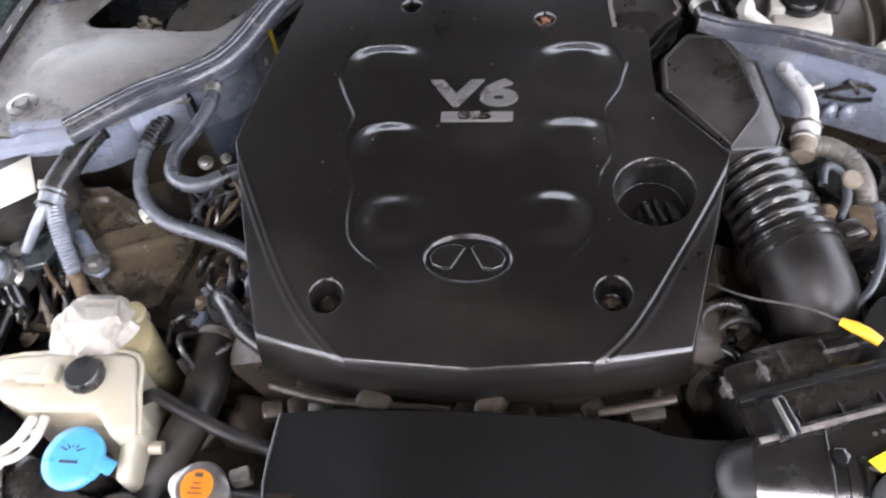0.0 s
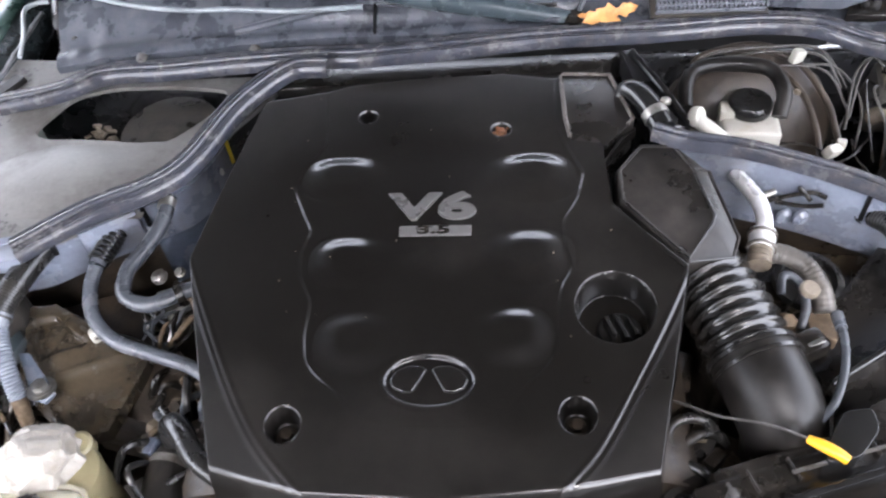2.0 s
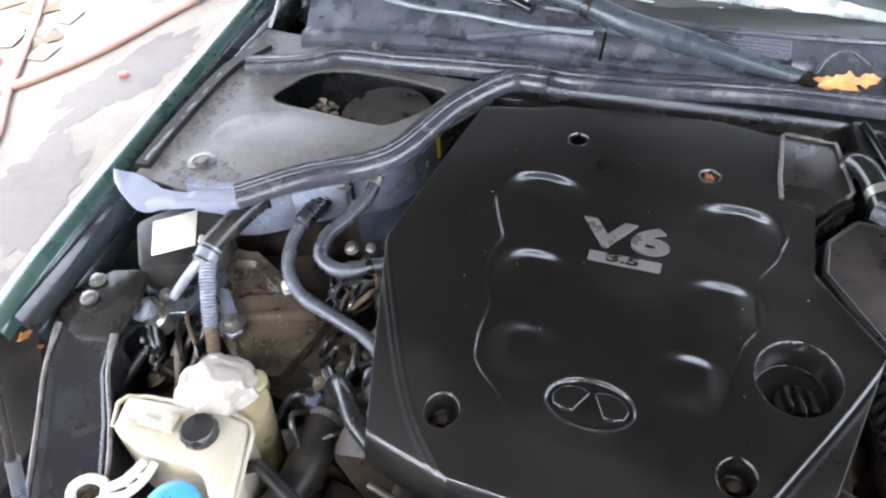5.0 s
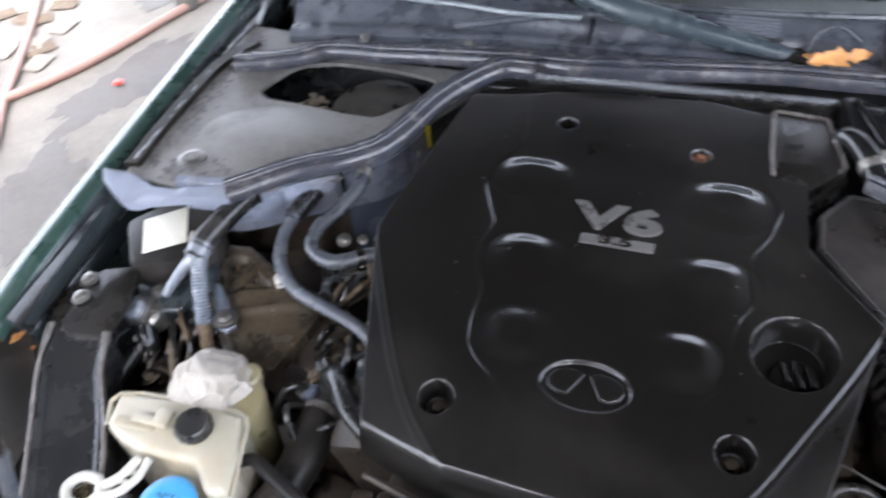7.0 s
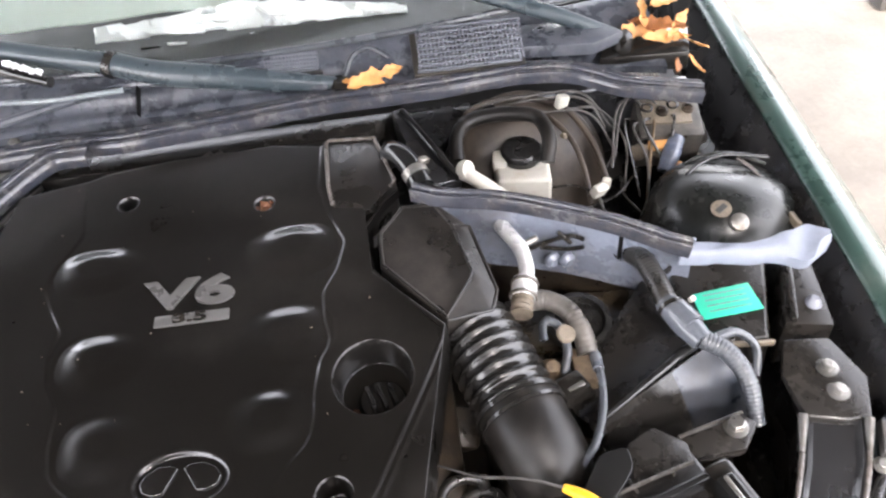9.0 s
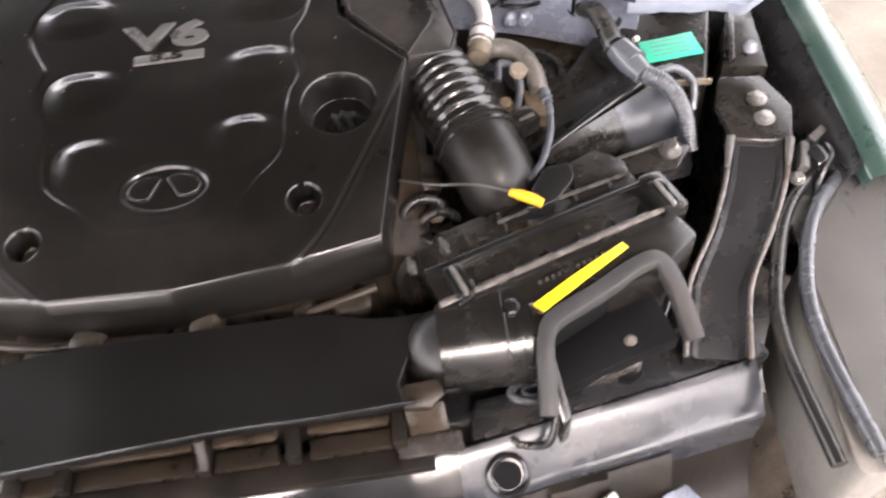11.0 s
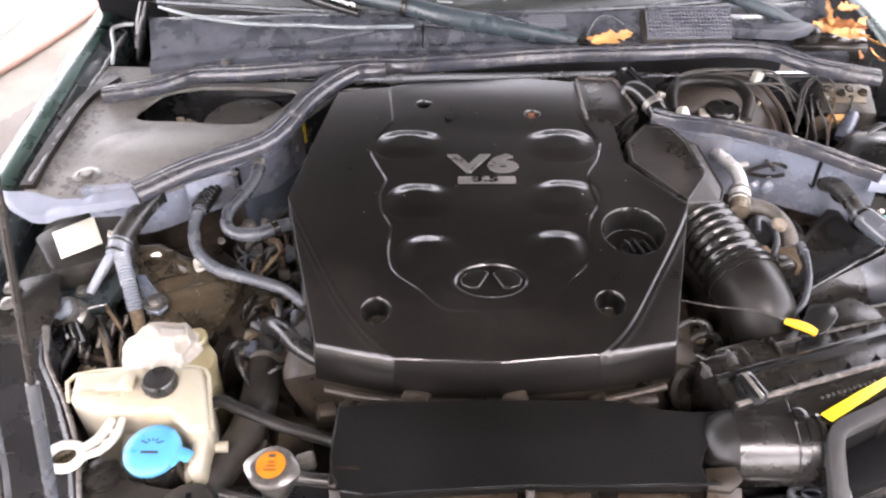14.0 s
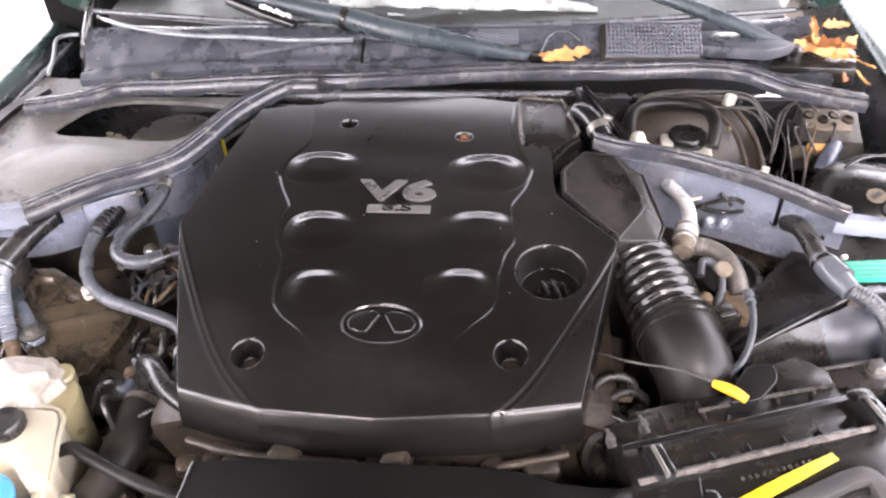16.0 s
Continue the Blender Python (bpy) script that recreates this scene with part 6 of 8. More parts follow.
part("seam", tube([(-0.506, 0.34, 0.860), (-0.511, 0.378, 0.864), (-0.41, 0.391, 0.865), (-0.350, 0.389, 0.864), (-0.333, 0.345, 0.862), (-0.320, 0.30, 0.858)], 0.003, 8, 3), "white_tank", tank)
# flat darker bar paints the shade of a groove in the tank top
part("top_recess", box((-0.466, 0.346, 0.8685), (0.052, 0.012, 0.004), 0.0015, (0, 0, 2)), "tank_shadow", tank, "sunken groove with its shade in the colour")
part("molded_rib", box((-0.435, 0.358, 0.874), (0.02, 0.022, 0.010), 0.004), "white_tank", tank)
cap = part("cap", lathe([(0.0195, 0), (0.0205, 0.004), (0.0205, 0.014), (0.018, 0.0175), (0.004, 0.0178)], (-0.394, 0.357, 0.868), (0, 0, 0), 30), "rubber", tank, "black screw cap")
for i in range(14):
    a = i * 2 * math.pi / 14
    part("ridge", box((-0.394 + 0.0205 * math.cos(a), 0.357 + 0.0205 * math.sin(a), 0.877), (0.002, 0.003, 0.010), 0.0006, (0, 0, math.degrees(a))), "rubber", cap)
part("outlet", tube([(-0.345, 0.340, 0.845), (-0.328, 0.348, 0.847)], 0.0065, 12), "white_tank", tank)
part("outlet", tube([(-0.322, 0.30, 0.825), (-0.308, 0.302, 0.823)], 0.007, 12), "white_tank", tank)
bc = part("filler_cap", lathe([(0.029, 0), (0.033, 0.003), (0.033, 0.008), (0.030, 0.011), (0.02, 0.0125), (0.003, 0.0125)], (-0.383, 0.273, 0.850), (6, 0, 0), 34), "blue", tank, "blue washer filler cap")
part("tab", box((-0.345, 0.266, 0.858), (0.022, 0.016, 0.006), 0.003, (0, 0, -20)), "blue", bc)
part("tab", box((-0.351, 0.259, 0.858), (0.008, 0.02, 0.005), 0.002, (0, 0, -30)), "blue", bc)
for i in range(5):
    a = radians(20 + 35 * i)
    part("spray_mark", box((-0.383 + 0.010 * math.cos(a), 0.276 + 0.009 * math.sin(a), 0.8632), (0.009, 0.0018, 0.001), 0, (6, 0, math.degrees(a))), "ink", bc)
part("spray_mark", box((-0.383, 0.266, 0.8622), (0.02, 0.003, 0.001), 0, (6, 0, 0)), "ink", bc)
part("filler_neck", lathe([(0.024, -0.10), (0.024, 0.0)], (-0.383, 0.275, 0.852), (0, 0, 0), 24), "plastic", tank)
# open white bracket ring
ringp = [(-0.481 + 0.021 * math.cos(a), 0.262 + 0.017 * math.sin(a), 0.858) for a in [k * math.pi / 3 for k in range(7)]]
hook = part("bracket_arm", join(tube(ringp, 0.0058, 10, 3), tube([(-0.464, 0.272, 0.858), (-0.45, 0.287, 0.859), (-0.442, 0.312, 0.860)], 0.006, 10), tube([(-0.462, 0.262, 0.858), (-0.443, 0.272, 0.857), (-0.432, 0.292, 0.858), (-0.432, 0.315, 0.858)], 0.005, 10), tube([(-0.452, 0.285, 0.858), (-0.434, 0.282, 0.857)], 0.004, 8), tube([(-0.446, 0.298, 0.858), (-0.433, 0.296, 0.857)], 0.004, 8)), "white_plastic", tank, "white open bracket ring")
part("ring_core", lathe([(0.016, -0.012), (0.016, -0.003)], (-0.481, 0.262, 0.858), (0, 0, 0), 6), "brown_cover", hook)

bagged = thing("power_steering_reservoir", "translucent fluid reservoir wrapped in crumpled plastic bag", "reservoir", (-0.40, 0.42, 0.72))
bm = bmesh.new()
bmesh.ops.create_icosphere(bm, subdivisions=5, radius=1)
for v in bm.verts:
    n_ = v.co.normalized()
    dist, _ = noise.voronoi(n_ * 1.7 + Vector((3, 1, 2)))
    d2, _ = noise.voronoi(n_ * 5.5 + Vector((7, 4, 1)))
    crease = min(0.30, dist[1] - dist[0])
    k = 0.96 + 0.13 * noise.noise(n_ * 1.8) + 0.26 * max(0, n_.z) ** 10 + 0.34 * (0.30 - crease) * (0.4 + 0.6 * max(0, n_.z + 0.5)) + 0.05 * (0.2 - min(0.2, d2[1] - d2[0]))
    v.co = Vector((n_.x * 0.050 * k, n_.y * 0.046 * k, (n_.z * 0.044 * k) if n_.z > 0 else n_.z * 0.05 * k))
part("bag", moved(bm, pose(-0.412, 0.420, 0.852)), "foil_bag", bagged, "crumpled grey-white plastic bag", 14)
part("tank", lathe([(0.036, -0.13), (0.040, -0.02), (0.042, -0.004), (0.040, 0.004), (0.034, 0.008)], (-0.385, 0.410, 0.852), (0, 0, 0), 32), "clear_tank", bagged, "yellowed translucent tank")
part("neck", lathe([(0.012, -0.02), (0.014, 0.004), (0.011, 0.007)], (-0.374, 0.444, 0.862), (14, 8, 0), 18), "clear_tank", bagged)

rcap = thing("pressure_cap", "metal radiator cap with orange warning sticker", "radiator cap", (-0.238, 0.248, 0.84))
body_c = lathe([(0.024, -0.008), (0.027, -0.006), (0.0275, 0.0), (0.025, 0.004), (0.02, 0.0055)], (0, 0, 0), (0, 0, 0), 36)
for v in body_c.verts:
    r = math.hypot(v.co.x, v.co.y)
    if r > 0.022 and v.co.z < 0.003:
        a = math.atan2(v.co.y, v.co.x)
        v.co.x *= 1 + 0.22 * math.cos(a) ** 8
part("cap", moved(body_c, pose(-0.239, 0.248, 0.859, 4, 0, -12)), "steel", rcap)
part("sticker", lathe([(0.0168, 0), (0.0168, 0.0008)], (-0.239, 0.248, 0.8645), (4, 0, 0), 30), "orange", rcap, "orange warning sticker")
for i in range(3):
    part("print_bar", box((-0.239, 0.241 + 0.005 * i, 0.8655 + 0.0003 * i), (0.014 - 0.003 * i, 0.0012, 0.0006), 0, (4, 0, 0)), "ink", rcap)
part("print_bar", box((-0.239, 0.259, 0.8664), (0.008, 0.004, 0.0006), 0, (4, 0, 0)), "ink", rcap)
part("neck", lathe([(0.018, -0.04), (0.018, -0.006), (0.022, -0.004)], (-0.239, 0.248, 0.857), (0, 0, 0), 24), "alu", rcap)
part("spout", tube([(-0.218, 0.247, 0.845), (-0.19, 0.244, 0.842), (-0.165, 0.243, 0.840)], 0.008, 12), "rubber", rcap)
part("lug", box((-0.205, 0.268, 0.842), (0.022, 0.016, 0.02), 0.004, (0, 0, 20)), "alu", rcap)

fuse = thing("relay_box", "dark relay box with white paper label", "relay box", (-0.58, 0.61, 0.78))
part("lid", prism(rounded([(-0.650, 0.612), (-0.60, 0.672), (-0.555, 0.675), (-0.512, 0.64), (-0.505, 0.60), (-0.528, 0.562), (-0.592, 0.535)], 0.012, 3), 0.05, 0.006, 0.900), "plastic_dusty", fuse)
part("base", prism([(-0.64, 0.605), (-0.60, 0.665), (-0.515, 0.635), (-0.53, 0.565), (-0.59, 0.54)], 0.14, 0.004, 0.852), "plastic", fuse)
lab = part("label", prism([(-0.624, 0.617, 0.9025), (-0.577, 0.656, 0.9025), (-0.541, 0.594, 0.9025), (-0.588, 0.560, 0.9025)], 0.0015, 0.0003), "white_label", fuse, "white paper label")
part("bracket", prism([(-0.600, 0.540, 0.862), (-0.53, 0.560, 0.866), (-0.512, 0.600, 0.868), (-0.498, 0.585, 0.866), (-0.525, 0.520, 0.850), (-0.58, 0.505, 0.846)], 0.02, 0.003), "fender_inner", fuse, "dark painted bracket below the box")
part("bolt", hexbolt((-0.558, 0.530, 0.864), 0.007, 0.009), "steel", fuse)

inner_tray = thing("battery_tray_cover", "oil-stained brown plastic panel beside the engine", "panel", (-0.44, 0.57, 0.74))
PL = [(-0.522, 0.636), (-0.512, 0.588), (-0.490, 0.530), (-0.415, 0.468)]
PR = [(-0.482, 0.640), (-0.420, 0.614), (-0.352, 0.588), (-0.374, 0.484)]


def panel_fn(u, v):
    p, q = (spline([(x, y, 0) for x, y in e], 8) for e in (PL, PR))
    k = u * (len(p) - 1)
    i = min(int(k), len(p) - 2)
    a, b = p[i].lerp(p[i + 1], k - i), q[i].lerp(q[i + 1], k - i)
    c = a.lerp(b, v)
    dome = 0.012 * math.sin(math.pi * v) ** 0.7 * math.sin(math.pi * min(1, u * 1.1)) ** 0.5
    dent = float(sstep(0.16, 0.22, np.array(u)) * (1 - sstep(0.48, 0.54, np.array(u))) * sstep(0.18, 0.24, np.array(v)) * (1 - sstep(0.60, 0.66, np.array(v))))
    ridge = 0.004 * math.exp(-((u - 0.68) / 0.022) ** 2) * float(sstep(0.15, 0.25, np.array(v))) + 0.004 * math.exp(-((v - 0.10) / 0.03) ** 2)
    return (c.x, c.y, 0.862 - 0.042 * u + dome + ridge - 0.007 * dent + 0.0015 * noise.noise(c * 40))


part("panel", sheet(panel_fn, lin(0, 1, 60), lin(0, 1, 50), 0.02), "brown_cover", inner_tray, "", 50)
part("lower_body", prism([(-0.54, 0.65, 0.825), (-0.42, 0.69, 0.825), (-0.30, 0.58, 0.815), (-0.31, 0.50, 0.795), (-0.45, 0.53, 0.805)], 0.12, 0.004), "block", inner_tray)
for c, r in (((-0.454, 0.519, 0.855), 0.0095), ((-0.378, 0.716, 0.824), 0.006), ((-0.406, 0.591, 0.862), 0.006), ((-0.300, 0.480, 0.812), 0.010), ((-0.330, 0.478, 0.80), 0.010)):
    part("bolt", hexbolt(c, r, 0.010, (-6, 0, 10)), "steel", inner_tray)
part("bracket", prism([(-0.489, 0.556, 0.876), (-0.474, 0.556, 0.876), (-0.436, 0.515, 0.853), (-0.446, 0.503, 0.849), (-0.464, 0.508, 0.850)], 0.006, 0.002), "bay_dark", inner_tray, "blue-grey steel strap")
part("washer", lathe([(0.017, 0), (0.017, 0.002), (0.012, 0.003), (0.003, 0.003)], (-0.454, 0.519, 0.8535), (-6, 0, 0), 24), "steel", inner_tray)

valve = thing("vacuum_valve", "dusty metal valve cluster with fittings", "valve", (-0.57, 0.51, 0.76))
vm = pose(-0.576, 0.506, 0.850, 22, -14, 0)
for nm, pr, mt, lb_ in (("body", [(0.022, -0.034), (0.024, -0.010), (0.021, -0.006), (0.0185, -0.005), (0.0185, 0.002)], "alu", ""), ("collar", [(0.0205, 0.000), (0.0215, 0.003), (0.0205, 0.007), (0.016, 0.008)], "steel", "bright metal collar"), ("cap", [(0.0155, 0.007), (0.016, 0.014), (0.012, 0.018), (0.007, 0.019), (0.0065, 0.015), (0.002, 0.015)], "conduit_pale", "pale plastic valve cap")):
    part(nm, moved(lathe(pr, (0, 0, 0), (0, 0, 0), 26), vm), mt, valve, lb_)
for k in range(8):
    a_ = k * math.pi / 4
    part("lug", moved(box((0.0205 * math.cos(a_), 0.0205 * math.sin(a_), -0.002), (0.005, 0.004, 0.009), 0.001, (0, 0, math.degrees(a_))), vm), "steel" if k % 2 else "alu", valve)
part("stem", tube([(-0.572, 0.498, 0.838), (-0.562, 0.480, 0.815), (-0.548, 0.462, 0.785)], [0.015, 0.017, 0.013], 16), "plastic_gloss", valve, "glossy black valve stem", 60)
for i in range(4):
    part("fin", box((-0.572 + 0.011 * i, 0.480 - 0.007 * i, 0.829 - 0.004 * i), (0.0035, 0.032, 0.012), 0.001, (-28, 8 * i, 30 - 7 * i)), "steel", valve, "bright bent metal tab")
for i, p in enumerate(([(-0.538, 0.540, 0.842), (-0.520, 0.512, 0.846), (-0.497, 0.488, 0.832)], [(-0.545, 0.528, 0.836), (-0.528, 0.498, 0.838), (-0.512, 0.470, 0.815)], [(-0.527, 0.535, 0.835), (-0.508, 0.503, 0.838), (-0.49, 0.478, 0.82)], [(-0.565, 0.47, 0.80), (-0.54, 0.455, 0.815), (-0.505, 0.455, 0.80)], [(-0.60, 0.50, 0.82), (-0.605, 0.47, 0.82), (-0.59, 0.44, 0.79)], [(-0.533, 0.50, 0.825), (-0.520, 0.475, 0.822), (-0.508, 0.447, 0.80)])):
    part("wire", tube(p, 0.0032 + 0.0010 * (i % 2), 8), ["rust_dirt", "rubber", "plastic_gloss", "block", "conduit", "beige_cast"][i], valve)
part("solenoid", box((-0.535, 0.458, 0.80), (0.03, 0.02, 0.03), 0.004, (-15, 0, 40)), "plastic", valve, "black solenoid")
for i in range(3):
    part("pipe", tube([(-0.53 + 0.016 * i, 0.515, 0.835), (-0.535 + 0.016 * i, 0.485, 0.81), (-0.54 + 0.018 * i, 0.45, 0.775)], 0.004, 8), "block", valve)


def hose(name, pts, r, mat, label, ribs=0.0, pitch=0.006, cat="hose"):
    return single(name, tube(pts, r, 16, 8, ribs=ribs, pitch=pitch), mat, label, cat, smooth=60)


LH = thing("wiring_conduit", "grey corrugated wiring conduit from the bay wall", "conduit", (-0.50, 0.60, 0.85))
part("sleeve", tube([(-0.487, 0.690, 0.918), (-0.497, 0.650, 0.918), (-0.508, 0.605, 0.913), (-0.512, 0.582, 0.908)], 0.0160, 20, 8, ribs=0.0003, pitch=0.004), "rubber", LH, "black rubber sleeve", 60)
part("collar", tube([(-0.510, 0.588, 0.910), (-0.512, 0.566, 0.903)], [0.0165, 0.0145], 18, 3), "conduit_pale", LH, "grey plastic branch joint")
for q in ((-0.510, 0.585, 0.909), (-0.512, 0.570, 0.904)):
    part("tie", tube([q, (q[0] - 0.0004, q[1] - 0.003, q[2] - 0.001)], 0.0172, 18, 2), "rubber", LH, "black cable tie")
part("tie_tip", box((-0.523, 0.590, 0.921), (0.007, 0.012, 0.004), 0.001, (10, 30, 20)), "white_plastic", LH, "pale cable tie end")
part("branch", tube([(-0.507, 0.572, 0.905), (-0.497, 0.550, 0.896), (-0.487, 0.527, 0.878), (-0.479, 0.507, 0.852)], 0.0104, 18, 8, ribs=0.0011, pitch=0.0042), "conduit_pale", LH, "corrugated pale grey conduit", 60)
part("branch_end", tube([(-0.4795, 0.509, 0.853), (-0.473, 0.490, 0.825)], [0.0095, 0.0085], 14, 3), "rust_dirt", LH)
part("branch", tube([(-0.516, 0.572, 0.903), (-0.530, 0.550, 0.888), (-0.546, 0.528, 0.866)], [0.0085, 0.0075, 0.0065], 16, 8), "conduit_pale", LH, "smooth pale conduit branch", 60)
l2 = thing("coolant_hose", "grey corrugated hose with ribbed grommet", "hose", (-0.40, 0.62, 0.85))
grom = part("grommet", tube([(-0.410, 0.724, 0.906), (-0.418, 0.697, 0.902), (-0.423, 0.672, 0.898)], 0.0108, 18, 8), "conduit", l2, "ribbed black grommet", 60)
for k in range(7):
    p = Vector((-0.411, 0.721, 0.9055)).lerp(Vector((-0.4215, 0.68, 0.8995)), k / 6)
    d = Vector((-0.0105, -0.041, -0.006)).normalized() * 0.0019
    part("ring", tube([tuple(p - d), tuple(p + d)], 0.0138, 18, 2), "rubber", grom)
part("hose", tube([(-0.424, 0.670, 0.897), (-0.424, 0.640, 0.888), (-0.412, 0.606, 0.876), (-0.38, 0.580, 0.864), (-0.33, 0.565, 0.858), (-0.28, 0.55, 0.852), (-0.245, 0.53, 0.84)], 0.0090, 16, 8, ribs=0.0003, pitch=0.0042), "conduit", l2, "", 60)
part("clip", box((-0.408, 0.592, 0.862), (0.018, 0.014, 0.02), 0.004, (10, 0, 35)), "white_plastic", l2, "small white clip")
l3 = thing("heater_hose", "curved grey rubber heater hose with clamps", "hose", (-0.33, 0.66, 0.9))
part("hose", tube([(-0.338, 0.752, 0.938), (-0.338, 0.715, 0.93), (-0.352, 0.683, 0.92), (-0.368, 0.648, 0.915), (-0.360, 0.612, 0.912), (-0.325, 0.598, 0.912), (-0.288, 0.618, 0.912), (-0.262, 0.63, 0.91)], 0.0096, 18, 8), "rubber_grey", l3, "", 60)
part("clamp", tube([(-0.338, 0.748, 0.937), (-0.338, 0.736, 0.935)], 0.0110, 18, 3), "alu", l3, "dull spring clamp")
part("clamp", tube([(-0.298, 0.612, 0.912), (-0.290, 0.617, 0.912)], 0.0110, 18, 3), "plastic", l3)
for c, r_ in (((-0.353, 0.677, 0.868), 0.007), ((-0.331, 0.690, 0.862), 0.005), ((-0.318, 0.636, 0.848), 0.005), ((-0.395, 0.660, 0.850), 0.004)):
    single("wall_bolt", hexbolt(c, r_, 0.008, (25, 10, 0)), "steel", "zinc bolt low on the dark brown bay wall", "bolt", "bay wall bolts")
uh = thing("breather_hose", "black rubber breather hose beside the engine cover", "hose", (-0.27, 0.45, 0.84))
part("hose", tube([(-0.283, 0.462, 0.79), (-0.289, 0.472, 0.835), (-0.282, 0.474, 0.856), (-0.262, 0.455, 0.866), (-0.235, 0.425, 0.868), (-0.195, 0.40, 0.862)], 0.0125, 18, 8), "rubber", uh, "", 60)
part("clamp", tube([(-0.285, 0.464, 0.805), (-0.287, 0.468, 0.822)], 0.0165, 18, 3), "rubber_grey", uh)
rh = thing("radiator_hose", "thick black rubber upper radiator hose", "hose", (-0.31, 0.38, 0.74))
part("hose", tube([(-0.286, 0.478, 0.80), (-0.293, 0.445, 0.806), (-0.291, 0.388, 0.804), (-0.300, 0.338, 0.796), (-0.325, 0.290, 0.785), (-0.350, 0.240, 0.765)], [0.020, 0.0235, 0.0245, 0.0235, 0.0235, 0.0245], 22, 8), "plastic_dusty", rh, "", 60)
part("clamp", tube([(-0.2925, 0.452, 0.806), (-0.293, 0.443, 0.806)], 0.0252, 22, 3), "alu", rh)
oh = hose("overflow_hose", [(-0.338, 0.345, 0.846), (-0.322, 0.350, 0.850), (-0.303, 0.342, 0.848), (-0.2475, 0.3195, 0.844), (-0.20, 0.304, 0.842), (-0.168, 0.296, 0.838)], 0.0078, "elbow", "thin dark overflow hose to the radiator shroud")
sh = hose("side_cable", [(-0.56, 0.47, 0.83), (-0.575, 0.40, 0.80), (-0.555, 0.34, 0.79), (-0.52, 0.29, 0.79), (-0.50, 0.27, 0.80)], 0.008, "rubber", "black rubber cable along the inner fender", cat="cable")

tray = thing("support_tray", "matte black plastic tray on the radiator support", "tray", (-0.39, 0.225, 0.77))
part("panel", prism(rounded([(-0.470, 0.205), (-0.475, 0.255), (-0.44, 0.262), (-0.37, 0.245), (-0.305, 0.242), (-0.298, 0.205), (-0.33, 0.188), (-0.39, 0.198)], 0.008, 2), 0.010, 0.003, 0.822), "plastic_dusty", tray)
part("plug", lathe([(0.033, 0), (0.033, 0.002), (0.030, 0.0045), (0.024, 0.0035), (0.004, 0.0035)], (-0.335, 0.218, 0.822), (0, 0, 0), 30), "plastic_dusty", tray)
for a in (0, 90):
    part("plug_rib", box((-0.335, 0.218, 0.8255), (0.036, 0.006, 0.004), 0.001, (0, 0, a + 8)), "dark", tray)
part("hole", lathe([(0.005, -0.004), (0.005, 0.001)], (-0.405, 0.222, 0.822), (0, 0, 0), 14), "dark", tray)
part("mount", lathe([(0.022, -0.02), (0.022, 0.012), (0.012, 0.016)], (-0.445, 0.258, 0.822), (0, 0, 0), 24), "plastic", tray)
part("edge_pipe", tube([(-0.30, 0.236, 0.826), (-0.24, 0.222, 0.828), (-0.175, 0.220, 0.83)], 0.006, 10), "plastic_dusty", tray)

for c in ((-0.63, 0.478, 0.892), (-0.638, 0.507, 0.893)):
    single("mount_bolt", hexbolt(c, 0.008, 0.008), "steel", "zinc hex bolt on the headlight mount", "bolt", "headlight mount bolts")
for c in ((0.686, 0.535, 0.894), (0.687, 0.508, 0.889)):
    mb = single("mount_bolt", hexbolt(c, 0.0074, 0.008, (0, 0, 14), 1.6), "steel", "zinc hex bolt on the headlight mount", "bolt", "headlight mount bolts")
    part("recess", lathe([(0.0042, 0.0082), (0.0038, 0.0086), (0.002, 0.0084)], c, (0, 0, 0), 16), "alu", mb, "dull recessed bolt centre")
single("apron_bolt", lathe([(0.021, 0), (0.021, 0.002), (0.014, 0.003), (0.014, 0.001), (0.010, 0.001), (0.009, 0.006)], (-0.604, 0.725, 0.928), (0, 0, 0), 24), "steel", "zinc bolt with washer on the apron", "bolt")

# things in the apron opening
disc = single("strut_cover", lathe([(0.075, 0), (0.075, 0.006), (0.07, 0.009), (0.003, 0.010)], (-0.415, 0.955, 0.878), (4, 0, 0), 36), "abs_grey", "flat dusty grey round cover inside the apron", "cover")
single("strut_spacer", box((-0.415, 0.965, 0.839), (0.08, 0.08, 0.076), 0.008), "dark", "black block below the round cover", "block")
for i in range(26):
    k = rnd.random()
    single("debris", box((-0.525 + rnd.uniform(-0.03, 0.035), 0.935 + rnd.uniform(-0.03, 0.045), 0.862 + 0.022 * rnd.random()), (rnd.uniform(0.006, 0.018), rnd.uniform(0.005, 0.012), rnd.uniform(0.004, 0.01)), 0.002, (rnd.uniform(0, 60), rnd.uniform(0, 60), rnd.uniform(0, 180))), "beige_cast", "dry beige plant debris in the apron well", "debris", "debris in the well")
single("debris_heap", moved(sheet(lambda u, v: (0.07 * u, 0.06 * v, 0.06 * max(0, 1 - u * u - v * v) ** 0.6 + 0.006 * noise.noise(Vector((u * 6, v * 6, 0)))), lin(-1, 1, 16), lin(-1, 1, 16)), pose(-0.525, 0.94, 0.80)), "block", "dark dirt heaped in the apron well", "dirt", kind="stuff")
single("paint_mark", box((-0.286, 0.853, 0.925), (0.003, 0.006, 0.04), 0.001, (0, 0, -15)), "yellow", "thin yellow paint mark on the bay wall", "paint mark")
for c in ((-0.303, 0.838, 0.925), (-0.300, 0.835, 0.905)):
    single("wall_fastener", box(c, (0.008, 0.006, 0.010), 0.0015, (0, 0, -18)), "white_plastic", "small white fastener on the bay wall", "fastener", "bay wall fasteners")

